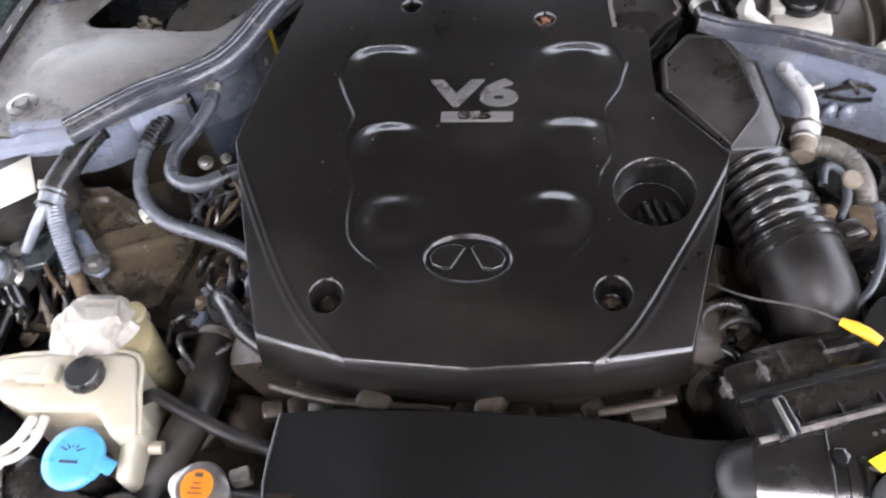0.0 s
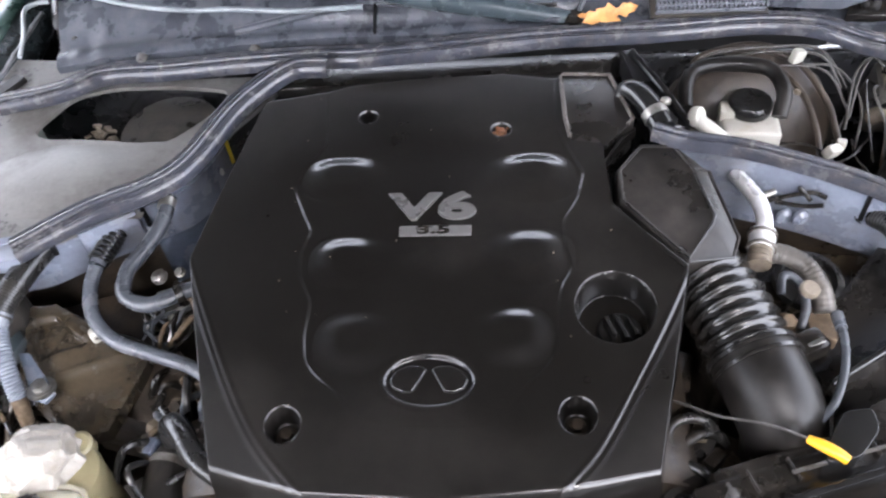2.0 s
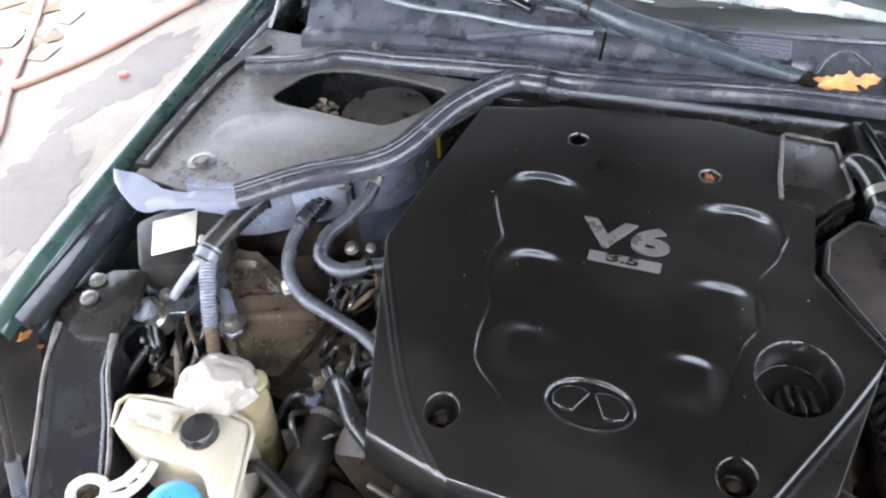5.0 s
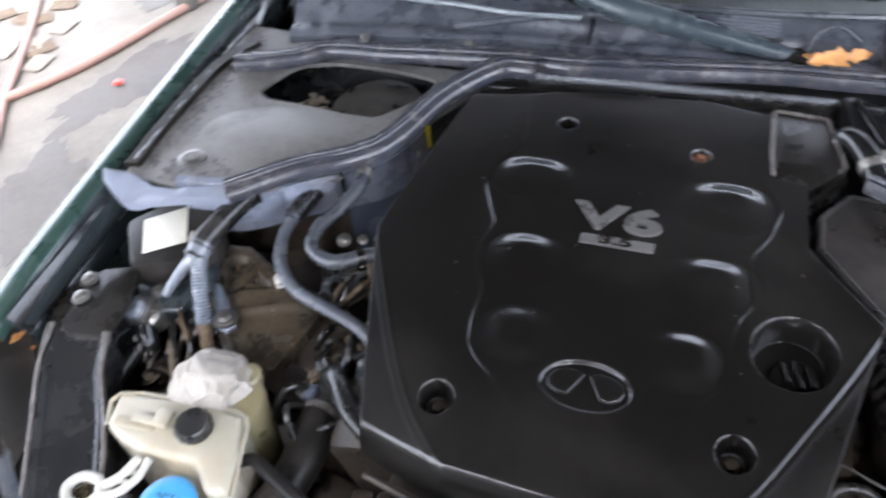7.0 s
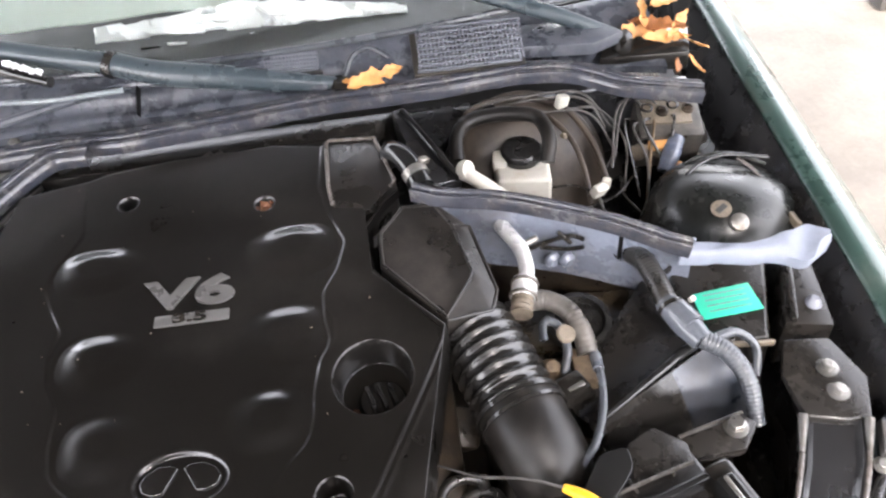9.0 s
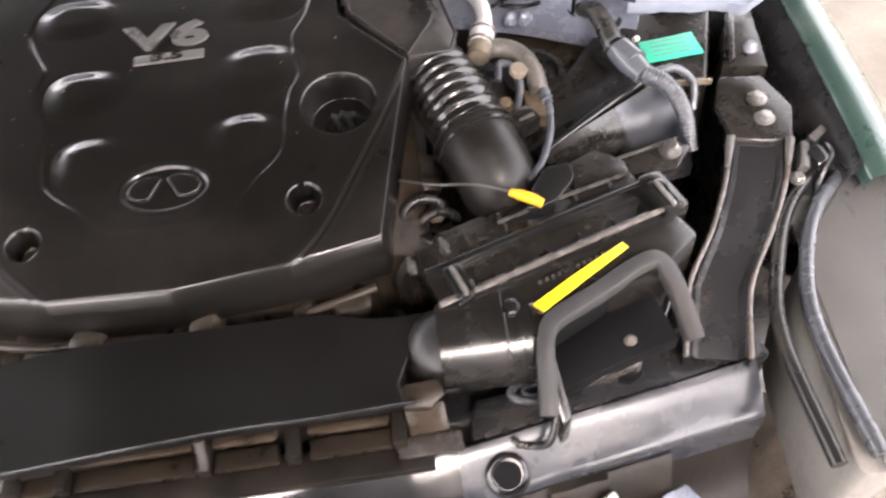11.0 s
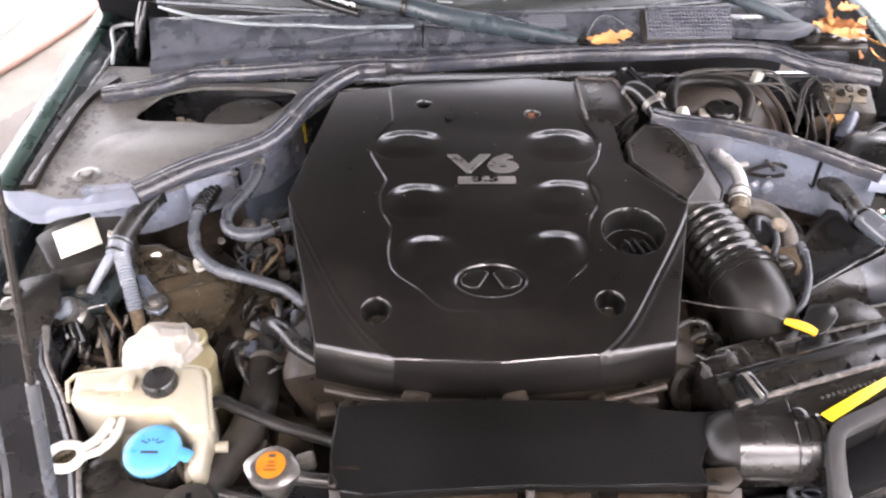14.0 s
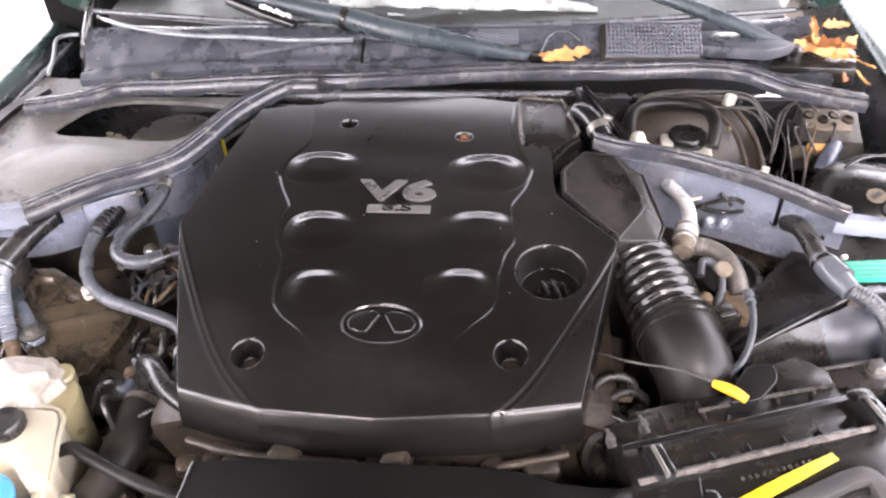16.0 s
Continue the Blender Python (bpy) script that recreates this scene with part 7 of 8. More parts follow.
# ---- right of the bay ----
booster = thing("brake_booster", "brown-black round brake booster behind the seal", "brake booster", (0.45, 1.0, 0.75))
part("shell", lathe([(0.118, -0.05), (0.122, 0.0), (0.118, 0.02), (0.095, 0.038), (0.07, 0.045), (0.06, 0.047), (0.004, 0.05)], (0.445, 1.005, 0.818), (62, 0, 0), 44), "brown_brake", booster)
part("rim", lathe([(0.118, -0.004), (0.126, 0.0), (0.126, 0.006), (0.118, 0.01)], (0.445, 1.005, 0.818), (62, 0, 0), 44), "brown_brake", booster)
part("strap", tube([(0.338, 0.930, 0.915), (0.342, 0.966, 0.930), (0.362, 0.996, 0.933), (0.405, 1.004, 0.934), (0.458, 0.990, 0.933), (0.469, 0.945, 0.928), (0.462, 0.918, 0.905)], 0.0105, 16), "elbow", booster, "thick black rubber hose loop", 60)
part("crease", tube([(0.345, 0.99, 0.912), (0.37, 1.03, 0.928), (0.43, 1.04, 0.934), (0.50, 1.02, 0.925), (0.535, 0.96, 0.90), (0.545, 0.90, 0.87)], 0.0045, 10), "brown_brake", booster)
part("crease", tube([(0.482, 1.005, 0.918), (0.505, 0.965, 0.905), (0.515, 0.915, 0.885), (0.515, 0.87, 0.86)], 0.004, 10), "brown_brake", booster)
for p_ in ((0.345, 0.955, 0.905), (0.352, 0.94, 0.90), (0.497, 0.968, 0.908)):
    part("yellow_crimp", box(p_, (0.013, 0.008, 0.007), 0.002, (20, 30, 40)), "beige_cast", booster, "small brass-coloured crimp")
resv = thing("brake_fluid_reservoir", "translucent white brake fluid reservoir with black cap", "reservoir", (0.43, 0.93, 0.84))
part("tank", prism([(0.392, 0.965), (0.47, 0.952), (0.465, 0.895), (0.39, 0.905)], 0.055, 0.006, 0.893, seg=3), "white_plastic", resv)
part("step", box((0.400, 0.948, 0.893), (0.022, 0.03, 0.02), 0.005, (0, 0, -8)), "white_plastic", resv)
part("cap", lathe([(0.029, 0), (0.030, 0.003), (0.030, 0.014), (0.027, 0.018), (0.004, 0.0185)], (0.431, 0.952, 0.892), (0, 0, 0), 36), "rubber", resv, "black screw cap")
part("emblem_bar", box((0.431, 0.952, 0.911), (0.016, 0.004, 0.001), 0, (0, 0, 20)), "plastic_dusty", resv)
mc = thing("master_cylinder", "alloy master cylinder with white pipe end", "brake cylinder", (0.37, 0.87, 0.87))
part("pipe", tube([(0.338, 0.895, 0.93), (0.36, 0.88, 0.92), (0.40, 0.86, 0.895)], 0.010, 14), "white_plastic", mc)
part("tip", lathe([(0.013, -0.006), (0.0145, 0.0), (0.013, 0.006)], (0.345, 0.893, 0.93), (30, 60, 0), 18), "white_plastic", mc)
part("body", tube([(0.40, 0.90, 0.83), (0.43, 0.955, 0.84)], 0.022, 18), "alu", mc)
absu = thing("abs_unit", "dusty grey brake control unit with metal lines", "brake unit", (0.65, 1.0, 0.83))
part("block", box((0.652, 0.985, 0.878), (0.092, 0.07, 0.075), 0.005, (16, 0, -6)), "abs_grey", absu)
# beige plate, paler than the grey block below it
part("top_face", box((0.648, 0.984, 0.917), (0.070, 0.046, 0.006), 0.002, (16, 0, -6)), "beige_cast", absu, "pale beige top face")
part("orange_tab", box((0.632, 0.938, 0.893), (0.040, 0.014, 0.010), 0.002, (25, 0, -4)), "leaf", absu, "orange plastic tab")
for k in range(4):
    part("port", lathe([(0.009, 0), (0.009, 0.004), (0.006, 0.005), (0.005, 0.001), (0.002, 0.001)], (0.622 + 0.019 * k, 0.992 - 0.012 * (k % 2), 0.919 + 0.001 * (k % 2)), (16, 0, 0), 18), "block" if k % 2 else "plastic", absu)
part("side_plug", box((0.612, 0.958, 0.888), (0.022, 0.026, 0.030), 0.004, (20, 10, 20)), "plastic_gloss", absu)
for k in range(5):
    part("connector", box((0.612 + 0.017 * k, 0.968, 0.89 - 0.004 * (k % 2)), (0.012, 0.012, 0.016), 0.002, (20, 0, -6 + 8 * (k % 3))), ["plastic", "white_plastic", "block"][k % 3], absu)
part("motor", lathe([(0.022, 0), (0.022, 0.022), (0.019, 0.026)], (0.685, 0.985, 0.87), (0, 75, 0), 24), "plastic_dusty", absu)
for i in range(4):
    part("fitting", lathe([(0.005, 0), (0.005, 0.006), (0.004, 0.007)], (0.615 + 0.02 * i, 0.992 + 0.008 * (i % 2), 0.908), (12, 0, 0), 6), "block", absu)
part("plug", tube([(0.628, 0.905, 0.872), (0.642, 0.925, 0.888), (0.655, 0.945, 0.896)], [0.011, 0.014, 0.012], 16), "bumper_blue", absu, "blue-grey wiring plug", 60)
for k in range(5):
    x_ = 0.585 + 0.012 * k
    part("wire", tube([(x_ + 0.02, 0.985 - 0.004 * (k % 3), 0.905), (x_ + rnd.uniform(-0.02, 0.02), 0.96, 0.915 + rnd.uniform(-0.01, 0.012)), (x_ + rnd.uniform(-0.02, 0.01), 0.92, 0.885), (x_ - 0.01 + rnd.uniform(-0.02, 0.02), 0.875 + rnd.uniform(-0.03, 0.02), 0.855)], rnd.uniform(0.0014, 0.0024), 8), ["plastic", "brake_steel", "rust_dirt", "rubber"][k % 4], absu)
part("wire_mass", tube([(0.60, 0.955, 0.87), (0.615, 0.945, 0.885), (0.64, 0.948, 0.87), (0.655, 0.942, 0.86)], 0.012, 12), "beige_cast", absu)
for i, (a, b, c, d) in enumerate((((0.40, 1.01, 0.925), (0.47, 1.005, 0.928), (0.54, 1.0, 0.918), (0.57, 0.955, 0.88)), ((0.50, 1.008, 0.925), (0.555, 1.005, 0.92), (0.585, 0.96, 0.89), (0.575, 0.91, 0.84)), ((0.62, 0.995, 0.92), (0.60, 1.005, 0.935), (0.575, 0.985, 0.92), (0.56, 0.93, 0.87)), ((0.64, 0.995, 0.92), (0.615, 1.01, 0.94), (0.585, 0.99, 0.925), (0.565, 0.94, 0.88)), ((0.565, 0.95, 0.88), (0.535, 0.90, 0.87), (0.525, 0.86, 0.87), (0.535, 0.80, 0.86)), ((0.57, 0.92, 0.86), (0.565, 0.88, 0.86), (0.585, 0.84, 0.85), (0.60, 0.80, 0.84)), ((0.60, 0.93, 0.86), (0.575, 0.90, 0.865), (0.55, 0.875, 0.865), (0.50, 0.86, 0.86)), ((0.46, 0.905, 0.87), (0.50, 0.895, 0.875), (0.525, 0.872, 0.87), (0.53, 0.86, 0.86)))):
    single("brake_line", tube([a, b, c, d], 0.0018, 10), "brake_steel" if i < 4 else "plastic", "thin bent metal brake line" if i < 4 else "thin black brake line", "brake line", "brake lines")
for i in range(2):
    single("brake_line", tube([(0.352, 1.022 + 0.006 * i, 0.912 + 0.004 * i), (0.40, 1.024 + 0.006 * i, 0.930 + 0.005 * i), (0.465, 1.026 + 0.005 * i, 0.936 + 0.005 * i), (0.535, 1.018 + 0.008 * i, 0.932 + 0.004 * i), (0.562 + 0.008 * i, 0.985, 0.900)], 0.0020, 10, 8), "brake_steel", "dull metal brake line along the bulkhead", "brake line", "brake lines")
single("line_clip", box((0.503, 1.018, 0.932), (0.018, 0.014, 0.022), 0.004, (0, 15, 20)), "white_plastic", "white plastic pipe clip below the cowl", "clip")
single("wall_grommet", lathe([(0.020, 0), (0.022, 0.006), (0.017, 0.012), (0.012, 0.012), (0.011, 0.004), (0.002, 0.004)], (0.556, 0.712, 0.905), (78, 0, -22), 24), "rubber", "black rubber grommet in the bay wall", "grommet")
conn = thing("wire_connector", "white plastic wire connector", "connector", (0.525, 0.872, 0.87))
part("plug", box((0.525, 0.872, 0.882), (0.022, 0.014, 0.018), 0.003, (20, 10, 30)), "white_plastic", conn)
part("wing", box((0.537, 0.880, 0.888), (0.012, 0.010, 0.012), 0.002, (0, 0, -20)), "white_plastic", conn)

tower = thing("strut_tower", "black strut tower dome with worn label", "strut tower", (0.64, 0.80, 0.78))
part("dome", lathe([(0.112, -0.17), (0.104, -0.09), (0.095, -0.05), (0.083, -0.024), (0.067, -0.010), (0.045, -0.003), (0.022, 0.0), (0.004, 0.0005)], (0.685, 0.832, 0.925), (-16, 8, 0), 48), "tower", tower)
part("lip", tube([(0.602, 0.80, 0.905), (0.635, 0.838, 0.927), (0.68, 0.852, 0.935), (0.74, 0.845, 0.928)], 0.0028, 10), "bar_paint", tower)
part("vent_slot", box((0.716, 0.808, 0.915), (0.014, 0.055, 0.010), 0.004, (-10, 30, 22)), "dark", tower)
part("slot_edge", tube([(0.700, 0.848, 0.930), (0.712, 0.832, 0.926), (0.722, 0.812, 0.918)], 0.0026, 8), "edge_pale", tower)
part("rib", tube([(0.628, 0.868, 0.905), (0.66, 0.874, 0.918), (0.70, 0.868, 0.922), (0.742, 0.85, 0.912)], 0.003, 10), "tower", tower)
tm = pose(0.685, 0.832, 0.925, -16, 8, 0)
lb = part("label", moved(lathe([(0.0125, 0), (0.0125, 0.0015), (0.003, 0.0018)], (0, 0, 0), (0, 0, 0), 28), tm @ pose(-0.040, -0.072, -0.021, 32, -18, 0)), "beige_cast", tower, "worn white oval label")
part("print_bar", moved(box((0, 0, 0.0022), (0.014, 0.007, 0.001), 0, (0, 0, 25)), tm @ pose(-0.040, -0.072, -0.021, 32, -18, 0)), "ink", lb)
part("knob", moved(lathe([(0.012, 0), (0.011, 0.005), (0.006, 0.007)], (0, 0, 0), (0, 0, 0), 20), tm @ pose(-0.022, -0.088, -0.032, 46, -12, 0)), "alu", tower)
for p_ in ((0.742, 0.752, 0.90), (0.590, 0.775, 0.875)):
    part("yellow_tag", box(p_, (0.008, 0.022, 0.010), 0.002, (10, 20, 15)), "beige_cast", tower, "small tan plastic clip")

rbox = thing("fuse_box", "large black plastic box with green label", "fuse box", (0.57, 0.62, 0.74))
bmr = bmesh.new()
Pt = [(0.565, 0.722, 0.895), (0.69, 0.712, 0.897), (0.646, 0.586, 0.892), (0.573, 0.590, 0.889)]
top = [bmr.verts.new(p) for p in Pt]
bot = [bmr.verts.new((p[0], p[1] - (0.02 if i > 1 else 0), p[2] - 0.13)) for i, p in enumerate(Pt)]
bmr.faces.new(top)
for k in range(4):
    bmr.faces.new((top[k], bot[k], bot[(k + 1) % 4], top[(k + 1) % 4]))
bmesh.ops.bevel(bmr, geom=bmr.edges[:], offset=0.006, segments=3, affect="EDGES", profile=0.5)
part("lid", bmr, "box_plastic", rbox)
def shoulder_fn(u, v):
    """Sloping side cover: u along the ridge, v away from it towards the engine."""
    a = Vector((0.572, 0.600, 0.888)).lerp(Vector((0.432, 0.518, 0.868)), u)
    b = Vector((0.548, 0.722, 0.872)).lerp(Vector((0.415, 0.575, 0.838)), u)
    c = a.lerp(b, v)
    return (c.x, c.y, c.z - 0.010 * math.sin(math.pi * v) ** 2 + 0.004 * math.exp(-(v / 0.06) ** 2))


part("shoulder", sheet(shoulder_fn, lin(0, 1, 16), lin(0, 1, 20), 0.03), "box_plastic", rbox, "matte sloping black side cover", 50)
def cheek_fn(u, v):
    """Rounded front face below the box: u towards the engine, v downwards."""
    a = Vector((0.600 - 0.167 * u, 0.600 - 0.082 * u, 0.889 - 0.02 * u))
    b = Vector((0.628 - 0.165 * u, 0.535 - 0.017 * u, 0.79))
    bulge = math.sin(math.pi * v)
    return tuple(a.lerp(b, v) + Vector((0.002, -0.006 * bulge, 0.002 + 0.020 * bulge ** 1.3 * (1 - float(sstep(0.15, 0.75, np.array(u)))))))


# one surface in two colours: the bluer half has the sky reflection painted in
part("front_cheek", sheet(cheek_fn, lin(0, 0.44, 16), lin(0, 1, 22), 0.02), "cheek", rbox, "glossy front panel with sky reflection in its blue-black colour", 60)
part("front_cheek", sheet(cheek_fn, lin(0.442, 1, 16), lin(0, 1, 22), 0.02), "box_plastic", rbox, "dusty black front panel", 60)

part("ridge", tube([(0.575, 0.600, 0.890), (0.505, 0.560, 0.881), (0.434, 0.519, 0.870)], [0.007, 0.0055, 0.0035], 12), "plastic_gloss", rbox)
gl = part("label", prism([(0.579, 0.655, 0.8985), (0.648, 0.662, 0.8993), (0.652, 0.622, 0.8985), (0.580, 0.618, 0.8965)], 0.0015, 0.0003), "green_label", rbox, "green printed label")
for i in range(4):
    part("print_bar", box((0.615, 0.628 + 0.008 * i, 0.8993), (0.05, 0.0014, 0.0005), 0, (0, 0, 4)), "bay_paint", gl)
part("seam", box((0.609, 0.584, 0.889), (0.08, 0.004, 0.008), 0.001, (0, 0, -6)), "beige_cast", rbox)
rpl = thing("fender_bracket", "black inner fender panel with clip", "bracket", (0.69, 0.62, 0.8))
part("plate", prism([(0.668, 0.60, 0.895), (0.70, 0.69, 0.90), (0.735, 0.69, 0.90), (0.722, 0.59, 0.892)], 0.08, 0.004), "box_plastic", rpl)
part("rib", box((0.692, 0.645, 0.90), (0.008, 0.10, 0.010), 0.003, (0, 0, -18)), "box_plastic", rpl)
part("clip", lathe([(0.010, 0), (0.008, 0.006), (0.004, 0.010)], (0.71, 0.622, 0.895), (0, 0, 0), 12), "bay_paint", rpl)

lc = thing("headlight_bracket", "bent dark steel bracket behind the headlight", "bracket", (0.72, 0.45, 0.80))
part("plate", prism([(0.706, 0.470, 0.872), (0.745, 0.492, 0.874), (0.758, 0.470, 0.870), (0.735, 0.440, 0.864), (0.702, 0.428, 0.860)], 0.05, 0.004), "fender_inner", lc)
part("flange", box((0.716, 0.456, 0.874), (0.012, 0.040, 0.012), 0.003, (0, 12, -22)), "brake_steel", lc, "worn metal flange")
part("tab", box((0.741, 0.482, 0.880), (0.026, 0.010, 0.006), 0.002, (10, 0, 35)), "brake_steel", lc, "worn metal tab")
part("plug", box((0.730, 0.452, 0.874), (0.018, 0.022, 0.018), 0.004, (15, -10, 20)), "plastic_gloss", lc)
part("bolt", hexbolt((0.702, 0.432, 0.866), 0.006, 0.008, (10, 0, 0)), "steel", lc)
part("wire", tube([(0.748, 0.476, 0.872), (0.744, 0.450, 0.880), (0.728, 0.430, 0.868), (0.720, 0.41, 0.84)], 0.0035, 8), "rubber", lc)

rcond = thing("wiring_conduit", "grey corrugated wiring conduit over the fuse box", "conduit", (0.55, 0.62, 0.9))
part("sleeve", tube([(0.525, 0.722, 0.91), (0.532, 0.695, 0.922), (0.536, 0.655, 0.925), (0.538, 0.620, 0.924)], 0.0122, 20, 8, ribs=0.0004, pitch=0.005), "rubber", rcond, "black ribbed sleeve", 60)
part("cap", lathe([(0.017, -0.01), (0.0185, 0.0), (0.0155, 0.008)], (0.521, 0.735, 0.908), (70, 0, -10), 22), "rubber", rcond)
part("joint", tube([(0.537, 0.628, 0.924), (0.542, 0.612, 0.924), (0.550, 0.592, 0.923), (0.560, 0.572, 0.920)], [0.0135, 0.0152, 0.0158, 0.0128], 18, 6), "conduit", rcond, "grey plastic branch joint", 60)
part("joint_rib", tube([(0.542, 0.6145, 0.9265), (0.554, 0.588, 0.926)], 0.0152, 18, 2), "conduit", rcond)
part("branch", tube([(0.560, 0.575, 0.921), (0.585, 0.558, 0.912), (0.600, 0.53, 0.893), (0.604, 0.50, 0.86)], [0.0112, 0.0105, 0.0095, 0.0085], 16, 8, ribs=0.0003, pitch=0.0045), "rubber_grey", rcond, "", 60)
part("branch", tube([(0.566, 0.572, 0.919), (0.60, 0.582, 0.915), (0.622, 0.572, 0.898), (0.620, 0.55, 0.875)], [0.0065, 0.005, 0.0045], 14, 8), "rubber_grey", rcond, "", 60)
part("tie", tube([(0.5395, 0.620, 0.9245), (0.5405, 0.616, 0.9245)], 0.0162, 18, 2), "plastic", rcond, "black cable tie")
part("tie_tip", box((0.562, 0.62, 0.934), (0.008, 0.006, 0.006), 0.0015, (20, 10, 30)), "white_plastic", rcond, "white tie end")

pipe = thing("air_conditioning_pipe", "bright aluminium air conditioning pipe with fittings", "pipe", (0.38, 0.68, 0.88))
part("tube", tube([(0.375, 0.785, 0.925), (0.381, 0.765, 0.928), (0.392, 0.738, 0.926), (0.394, 0.708, 0.922), (0.388, 0.688, 0.918)], 0.0095, 16, 8), "alu_bright", pipe, "", 60)
part("service_port", tube([(0.388, 0.742, 0.926), (0.405, 0.748, 0.926), (0.414, 0.752, 0.926)], 0.0045, 12), "alu", pipe)
part("coupling", tube([(0.389, 0.692, 0.919), (0.382, 0.666, 0.917)], 0.0150, 20, 3), "alu_bright", pipe)
for k_ in (0.15, 0.85):
    p_ = Vector((0.389, 0.692, 0.919)).lerp(Vector((0.382, 0.666, 0.917)), k_)
    part("ring", tube([tuple(p_), tuple(p_ + Vector((-0.0009, -0.0033, -0.0003)))], 0.0168, 20, 2), "alu", pipe)
part("sleeve", tube([(0.382, 0.668, 0.917), (0.378, 0.653, 0.915), (0.3765, 0.646, 0.914)], 0.0125, 18, 4, ribs=0.001, pitch=0.007), "beige_cast", pipe, "", 60)
hb = thing("bypass_hose", "grey rubber bypass hose with pressure sensor", "hose", (0.42, 0.62, 0.86))
part("hose", tube([(0.392, 0.672, 0.905), (0.412, 0.668, 0.906), (0.432, 0.650, 0.904), (0.442, 0.622, 0.897), (0.444, 0.60, 0.885)], 0.0118, 18, 8, ribs=0.0004, pitch=0.006), "hose_dusty", hb, "dusty grey-beige hose", 60)
part("disc", lathe([(0.010, 0), (0.0105, 0.002), (0.0105, 0.006), (0.009, 0.008)], (0.417, 0.602, 0.922), (10, 10, 0), 24), "beige_cast", hb, "pale round sensor head")
part("wire", tube([(0.395, 0.612, 0.905), (0.400, 0.632, 0.912), (0.415, 0.628, 0.908), (0.420, 0.600, 0.90), (0.412, 0.578, 0.885)], 0.005, 10), "rubber_grey", hb)
part("bracket", prism([(0.425, 0.615, 0.885), (0.452, 0.60, 0.885), (0.452, 0.568, 0.878), (0.425, 0.575, 0.878)], 0.02, 0.003), "rust_dirt", hb)
part("plug", box((0.415, 0.556, 0.885), (0.035, 0.028, 0.025), 0.004, (0, 0, 25)), "plastic", hb)
part("nipple", tube([(0.410, 0.548, 0.893), (0.428, 0.556, 0.894)], 0.005, 12), "steel", hb)
part("rusty_nut", hexbolt((0.398, 0.585, 0.885), 0.009, 0.012, (10, 10, 0)), "rust_dirt", hb)
vh = thing("vacuum_hose", "thin grey vacuum hose by the intake elbow", "hose", (0.43, 0.52, 0.87))
part("hose", tube([(0.446, 0.572, 0.905), (0.446, 0.55, 0.902), (0.440, 0.520, 0.895), (0.425, 0.488, 0.887), (0.405, 0.467, 0.882)], 0.0046, 12, 8), "rubber_grey", vh, "", 60)
part("nozzle", tube([(0.447, 0.585, 0.903), (0.446, 0.565, 0.905)], 0.0065, 12, 3), "conduit", vh)
dip = thing("dipstick", "oil dipstick wire with yellow plastic handle", "dipstick", (0.33, 0.49, 0.87))
part("wire", tube([(0.262, 0.482, 0.895), (0.300, 0.457, 0.908), (0.345, 0.446, 0.911), (0.385, 0.432, 0.906)], 0.0013, 8), "brake_steel", dip)
part("handle", tube([(0.380, 0.435, 0.904), (0.390, 0.427, 0.907), (0.400, 0.4195, 0.908), (0.410, 0.412, 0.906)], [0.0042, 0.0058, 0.0058, 0.0048], 14), "amber", dip, "yellow plastic handle")
bs = thing("breather_elbow", "black rubber breather elbow with metal clip", "hose", (0.27, 0.85, 0.95))
part("hose", tube([(0.242, 0.885, 0.965), (0.25, 0.888, 0.98), (0.262, 0.872, 0.985), (0.275, 0.845, 0.982), (0.285, 0.815, 0.975)], [0.013, 0.0145, 0.015, 0.015, 0.015], 18, 8), "plastic_gloss", bs, "", 60)
part("clip", tube([(0.276, 0.842, 0.982), (0.28, 0.832, 0.979)], 0.0166, 18, 3), "alu", bs, "dull metal hose clip")
part("clip_ear", box((0.290, 0.845, 0.995), (0.012, 0.010, 0.008), 0.002, (0, 20, 30)), "alu", bs)
single("bulkhead_pipe", tube([(0.27, 1.01, 0.955), (0.30, 0.95, 0.945), (0.335, 0.885, 0.925)], 0.006, 12), "plastic_gloss", "black rubber-coated pipe along the bulkhead", "pipe")
single("black_shield", prism([(0.255, 1.015, 0.955), (0.275, 1.02, 0.955), (0.34, 0.89, 0.92), (0.29, 0.875, 0.925)], 0.12, 0.003), "black_paint", "black painted metal shield by the brake booster", "shield")


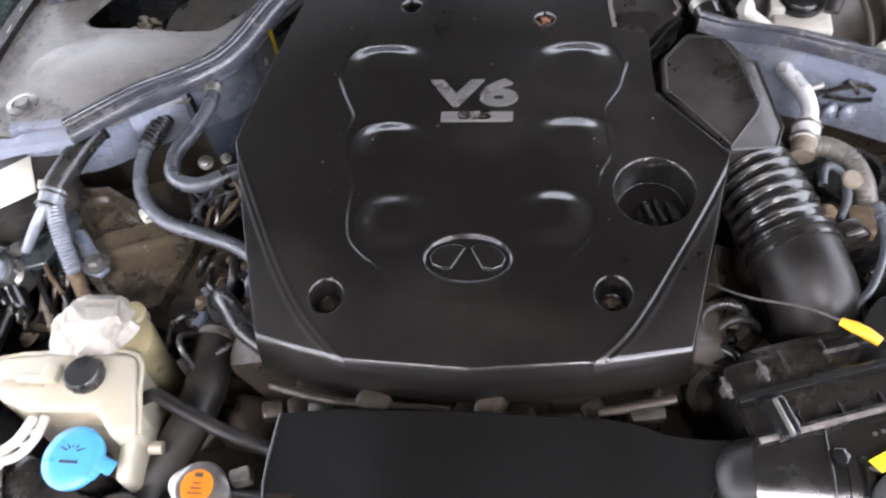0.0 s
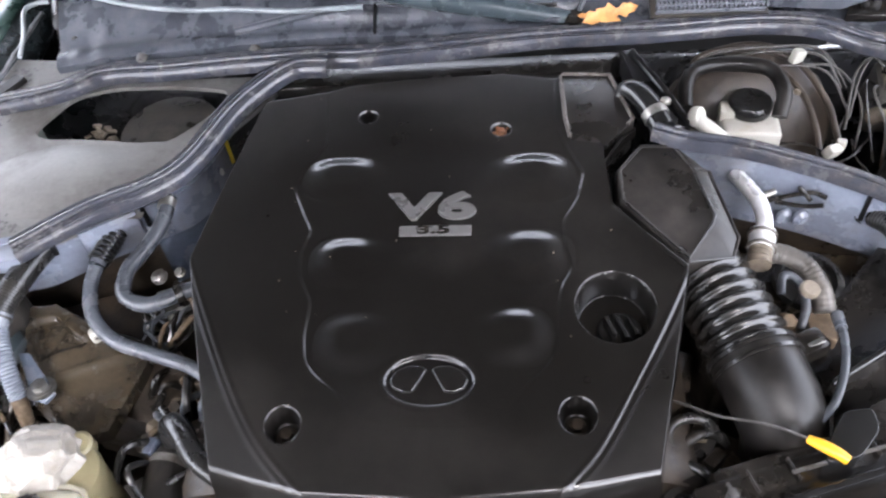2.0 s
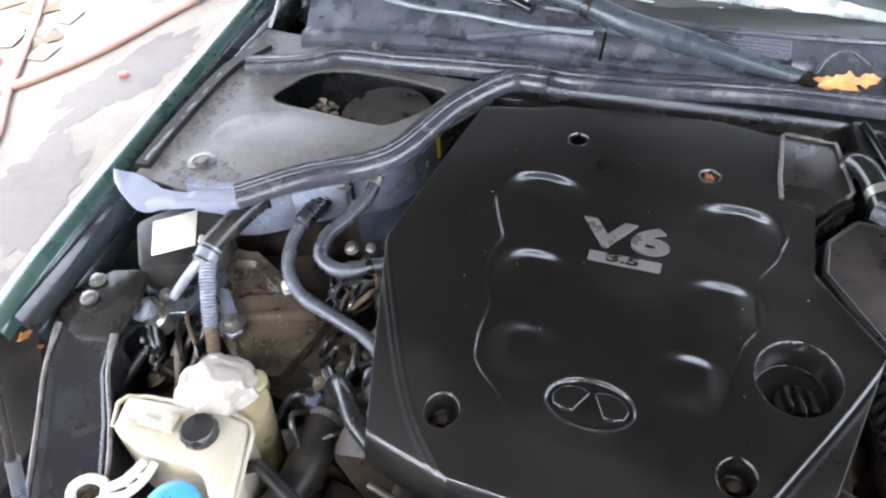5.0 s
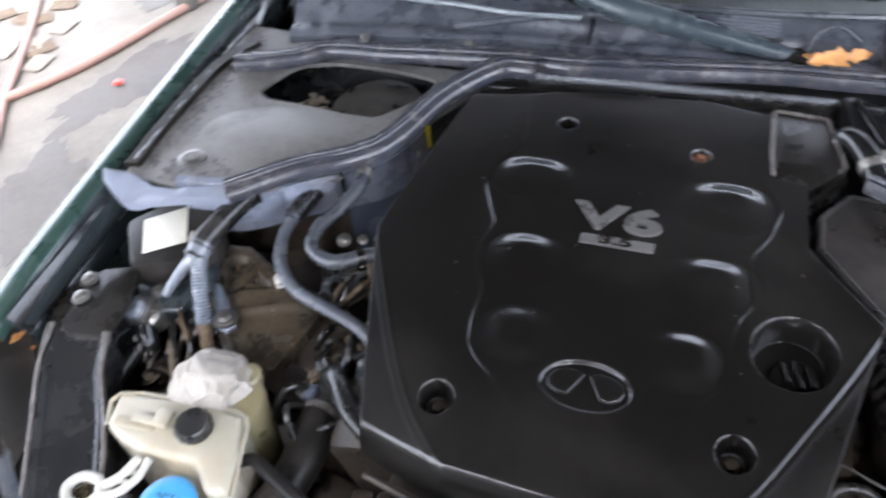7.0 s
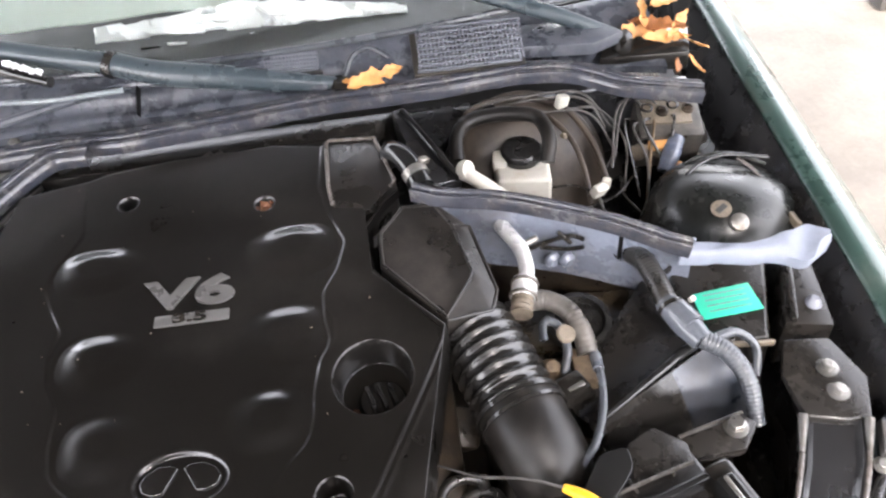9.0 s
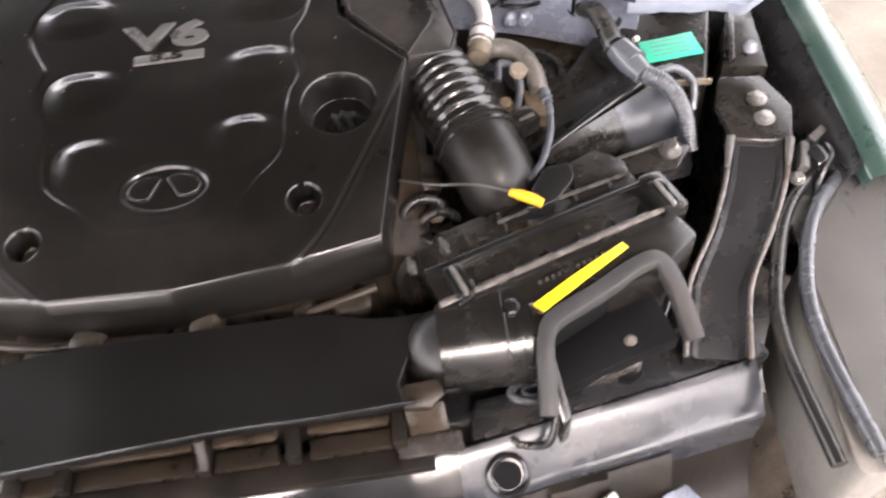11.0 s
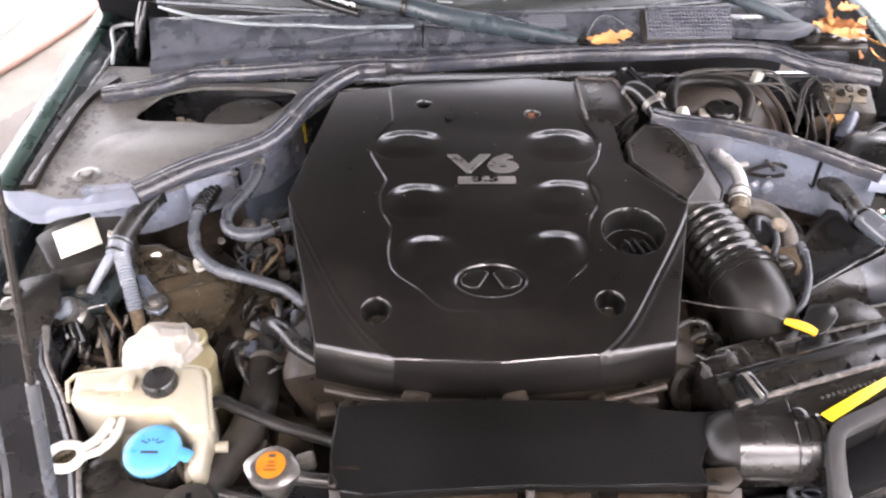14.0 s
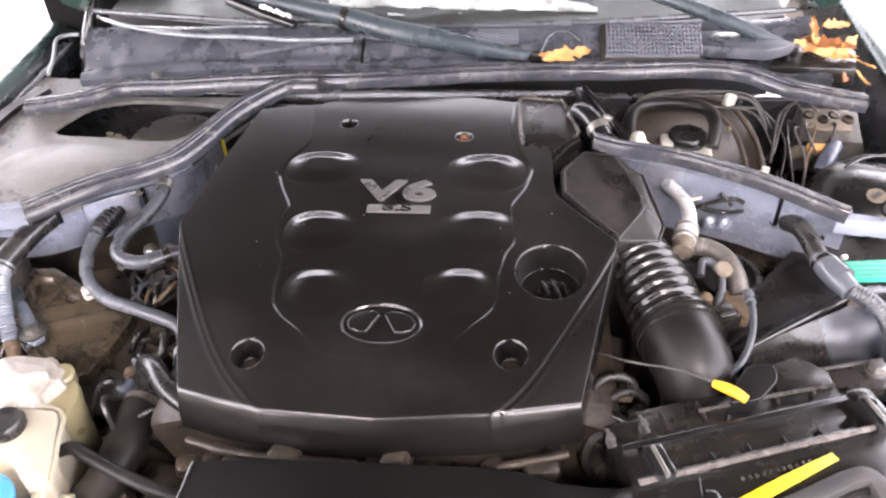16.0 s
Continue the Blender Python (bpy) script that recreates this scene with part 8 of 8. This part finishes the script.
# ---- leaves ----
def leaf_mesh(size, seed):
    r = random.Random(seed)
    bm = bmesh.new()
    # a long blade with pointed side lobes, folded along its vein
    stations = []
    lobes = [r.uniform(0.35, 1.0) for _ in range(15)]
    for i in range(15):
        t = i / 14
        w = (0.08 + 0.40 * math.sin(math.pi * t ** 0.8) ** 0.9) * lobes[i] if 0 < i < 14 else 0.02
        stations.append((t * 2.4 - 1.2 + r.uniform(-0.05, 0.05), w))
    fold, curl = r.uniform(0.15, 0.5), r.uniform(-0.2, 0.3)
    rows = []
    for x, w in stations:
        zc = curl * x * x * 0.5
        rows.append([bm.verts.new((x * size + (size * r.uniform(0.02, 0.22) if abs(k) == 2 else 0), size * w * k / 2 * r.uniform(0.7, 1.2), size * (zc + fold * w * abs(k) / 2 + 0.06 * r.uniform(-1, 1)))) for k in (-2, -1, 0, 1, 2)])
    for a, b in zip(rows, rows[1:]):
        for k in range(4):
            bm.faces.new((a[k], a[k + 1], b[k + 1], b[k]))
    ex = bmesh.ops.extrude_face_region(bm, geom=bm.faces[:])
    for v in ex["geom"]:
        if isinstance(v, bmesh.types.BMVert):
            v.co.z -= 0.0008
    return bm


def leaf(c, size, rot, seed):
    ob = single("leaf", moved(leaf_mesh(size, seed), pose(*c, *rot)), "leaf_dark" if seed % 4 == 3 else "leaf", "dry curled orange autumn leaf", "leaf", "fallen leaves", smooth=70)
    return ob


leaf((0.238, 1.030, 1.005), 0.036, (35, 0, 25), 1)
leaf((0.218, 1.026, 1.003), 0.022, (30, 10, 0), 2)
for i, (x, y, z, s, a) in enumerate(((0.62, 1.075, 0.995, 0.036, 10), (0.655, 1.085, 1.0, 0.034, -20), (0.685, 1.08, 0.998, 0.03, 50), (0.64, 1.11, 1.01, 0.03, 80), (0.675, 1.12, 1.015, 0.026, 30), (0.66, 0.995, 0.985, 0.016, 70), (0.685, 0.99, 0.985, 0.018, 100), (0.70, 1.05, 0.985, 0.022, 140), (0.66, 1.06, 0.993, 0.03, 5))):
    leaf((x, y, z), s, (25 + 9 * (i % 3), 10 - 8 * (i % 4), a), 10 + i)
for i, (x, y) in enumerate(((-0.705, 0.452), (-0.684, 0.438), (-0.70, 0.418), (-0.668, 0.41), (-0.545, 0.375))):
    leaf((x, y, 0.862 if i < 4 else 0.83), 0.010 + 0.002 * (i % 3), (30, 10 * i, 50 * i), 40 + i)
leaf((0.645, 0.905, 0.87), 0.022, (30, 0, 40), 30)
leaf((0.735, 0.795, 0.90), 0.02, (50, 0, 110), 31)
single("cowl_cable", tube([(0.195, 1.045, 0.998), (0.21, 1.065, 1.02), (0.235, 1.07, 1.028), (0.262, 1.055, 1.018)], 0.0035, 10), "rubber_grey", "thin grey washer tube on the cowl", "tube")
part("leaf_pad", prism([(0.56, 1.04), (0.69, 1.03), (0.71, 1.10), (0.60, 1.13)], 0.03, 0.004, 0.983), "plastic", car)

# ---- ground things ----
def on_ground(name, pts, r, mat, label, cat):
    return single(name, tube([(x, y, r) for x, y in pts], r, 12, 10), mat, label, cat)


on_ground("garden_hose", [(-3.6, 1.2), (-2.95, 1.55), (-2.58, 1.75), (-2.33, 2.09), (-2.17, 2.55), (-1.9, 3.4), (-1.8, 4.4)], 0.018, "garden_hose", "faded pink garden hose lying on the concrete", "garden hose")
on_ground("garden_hose", [(-1.9, 0.7), (-2.2, 1.25), (-2.29, 1.56), (-2.47, 1.84), (-2.72, 2.28), (-3.1, 2.9), (-3.4, 3.6)], 0.016, "garden_hose", "faded pink garden hose lying on the concrete", "garden hose")


def blot(cx, cy, rx, ry, rot, seed, z=0.006):
    bm = bmesh.new()
    ring = []
    for i in range(140):
        a = 2 * math.pi * i / 140
        k = 1 + 0.45 * noise.noise(Vector((math.cos(a) * 1.3 + seed, math.sin(a) * 1.3, seed))) + 0.22 * noise.noise(Vector((math.cos(a) * 6, math.sin(a) * 6, seed))) + 0.08 * noise.noise(Vector((math.cos(a) * 19, math.sin(a) * 19, seed)))
        ring.append(bm.verts.new((rx * k * math.cos(a), ry * k * math.sin(a), 0)))
    bm.faces.new(ring)
    return moved(bm, pose(cx, cy, z, 0, 0, rot))


M["paper"] = material("dirty_beige_paper", (0.17, 0.145, 0.11), 0.7, vary=0.4, scale=25, dirt=(0.08, 0.066, 0.05), dirt_amount=0.35)
M["wet"] = material("wet_concrete", (0.075, 0.064, 0.052), 0.65, vary=0.2, scale=5, bump=0.2, bump_scale=60, dirt=(0.05, 0.043, 0.037), dirt_amount=0.3, dirt_scale=3)

for i, (x, y, a, b, r) in enumerate(((-2.08, 2.02, 0.13, 0.36, -12), (-1.98, 1.40, 0.16, 0.30, 15), (-1.72, 2.35, 0.16, 0.22, 0), (-1.70, 0.95, 0.12, 0.24, 0), (-2.4, 3.1, 0.2, 0.4, 0))):
    single("wet_patch", blot(x, y, a, b, r, i + 0.5, 0.0015 + 0.0004 * i), "wet", "dark wet patch on the concrete", "wet patch", "wet patches", "structure")
single("plastic_scrap", box((-2.09, 2.055, 0.013), (0.035, 0.025, 0.012), 0.003, (0, 0, 20)), "red", "small red plastic scrap on the concrete", "scrap")
single("red_handle", tube([(-2.98, 2.2, 0.02), (-2.78, 2.05, 0.02), (-2.66, 1.99, 0.02)], 0.018, 10), "red", "red plastic handle lying among litter", "handle")
for i in range(14):
    x, y = -2.75 + rnd.uniform(-0.3, 0.22), 2.25 + rnd.uniform(-0.2, 0.35)
    single("paper_scrap", moved(sheet(lambda u, v: (u, v, 0.008 + 0.010 * abs(noise.noise(Vector((u * 20 + i, v * 20, i))))), lin(-0.06, 0.06, 6), lin(-0.045, 0.045, 6), 0.001), pose(x, y, 0, 0, 0, rnd.uniform(0, 180))), "paper" if i % 3 else "rust_dirt", "crumpled pale paper scrap on the concrete", "paper", "litter")
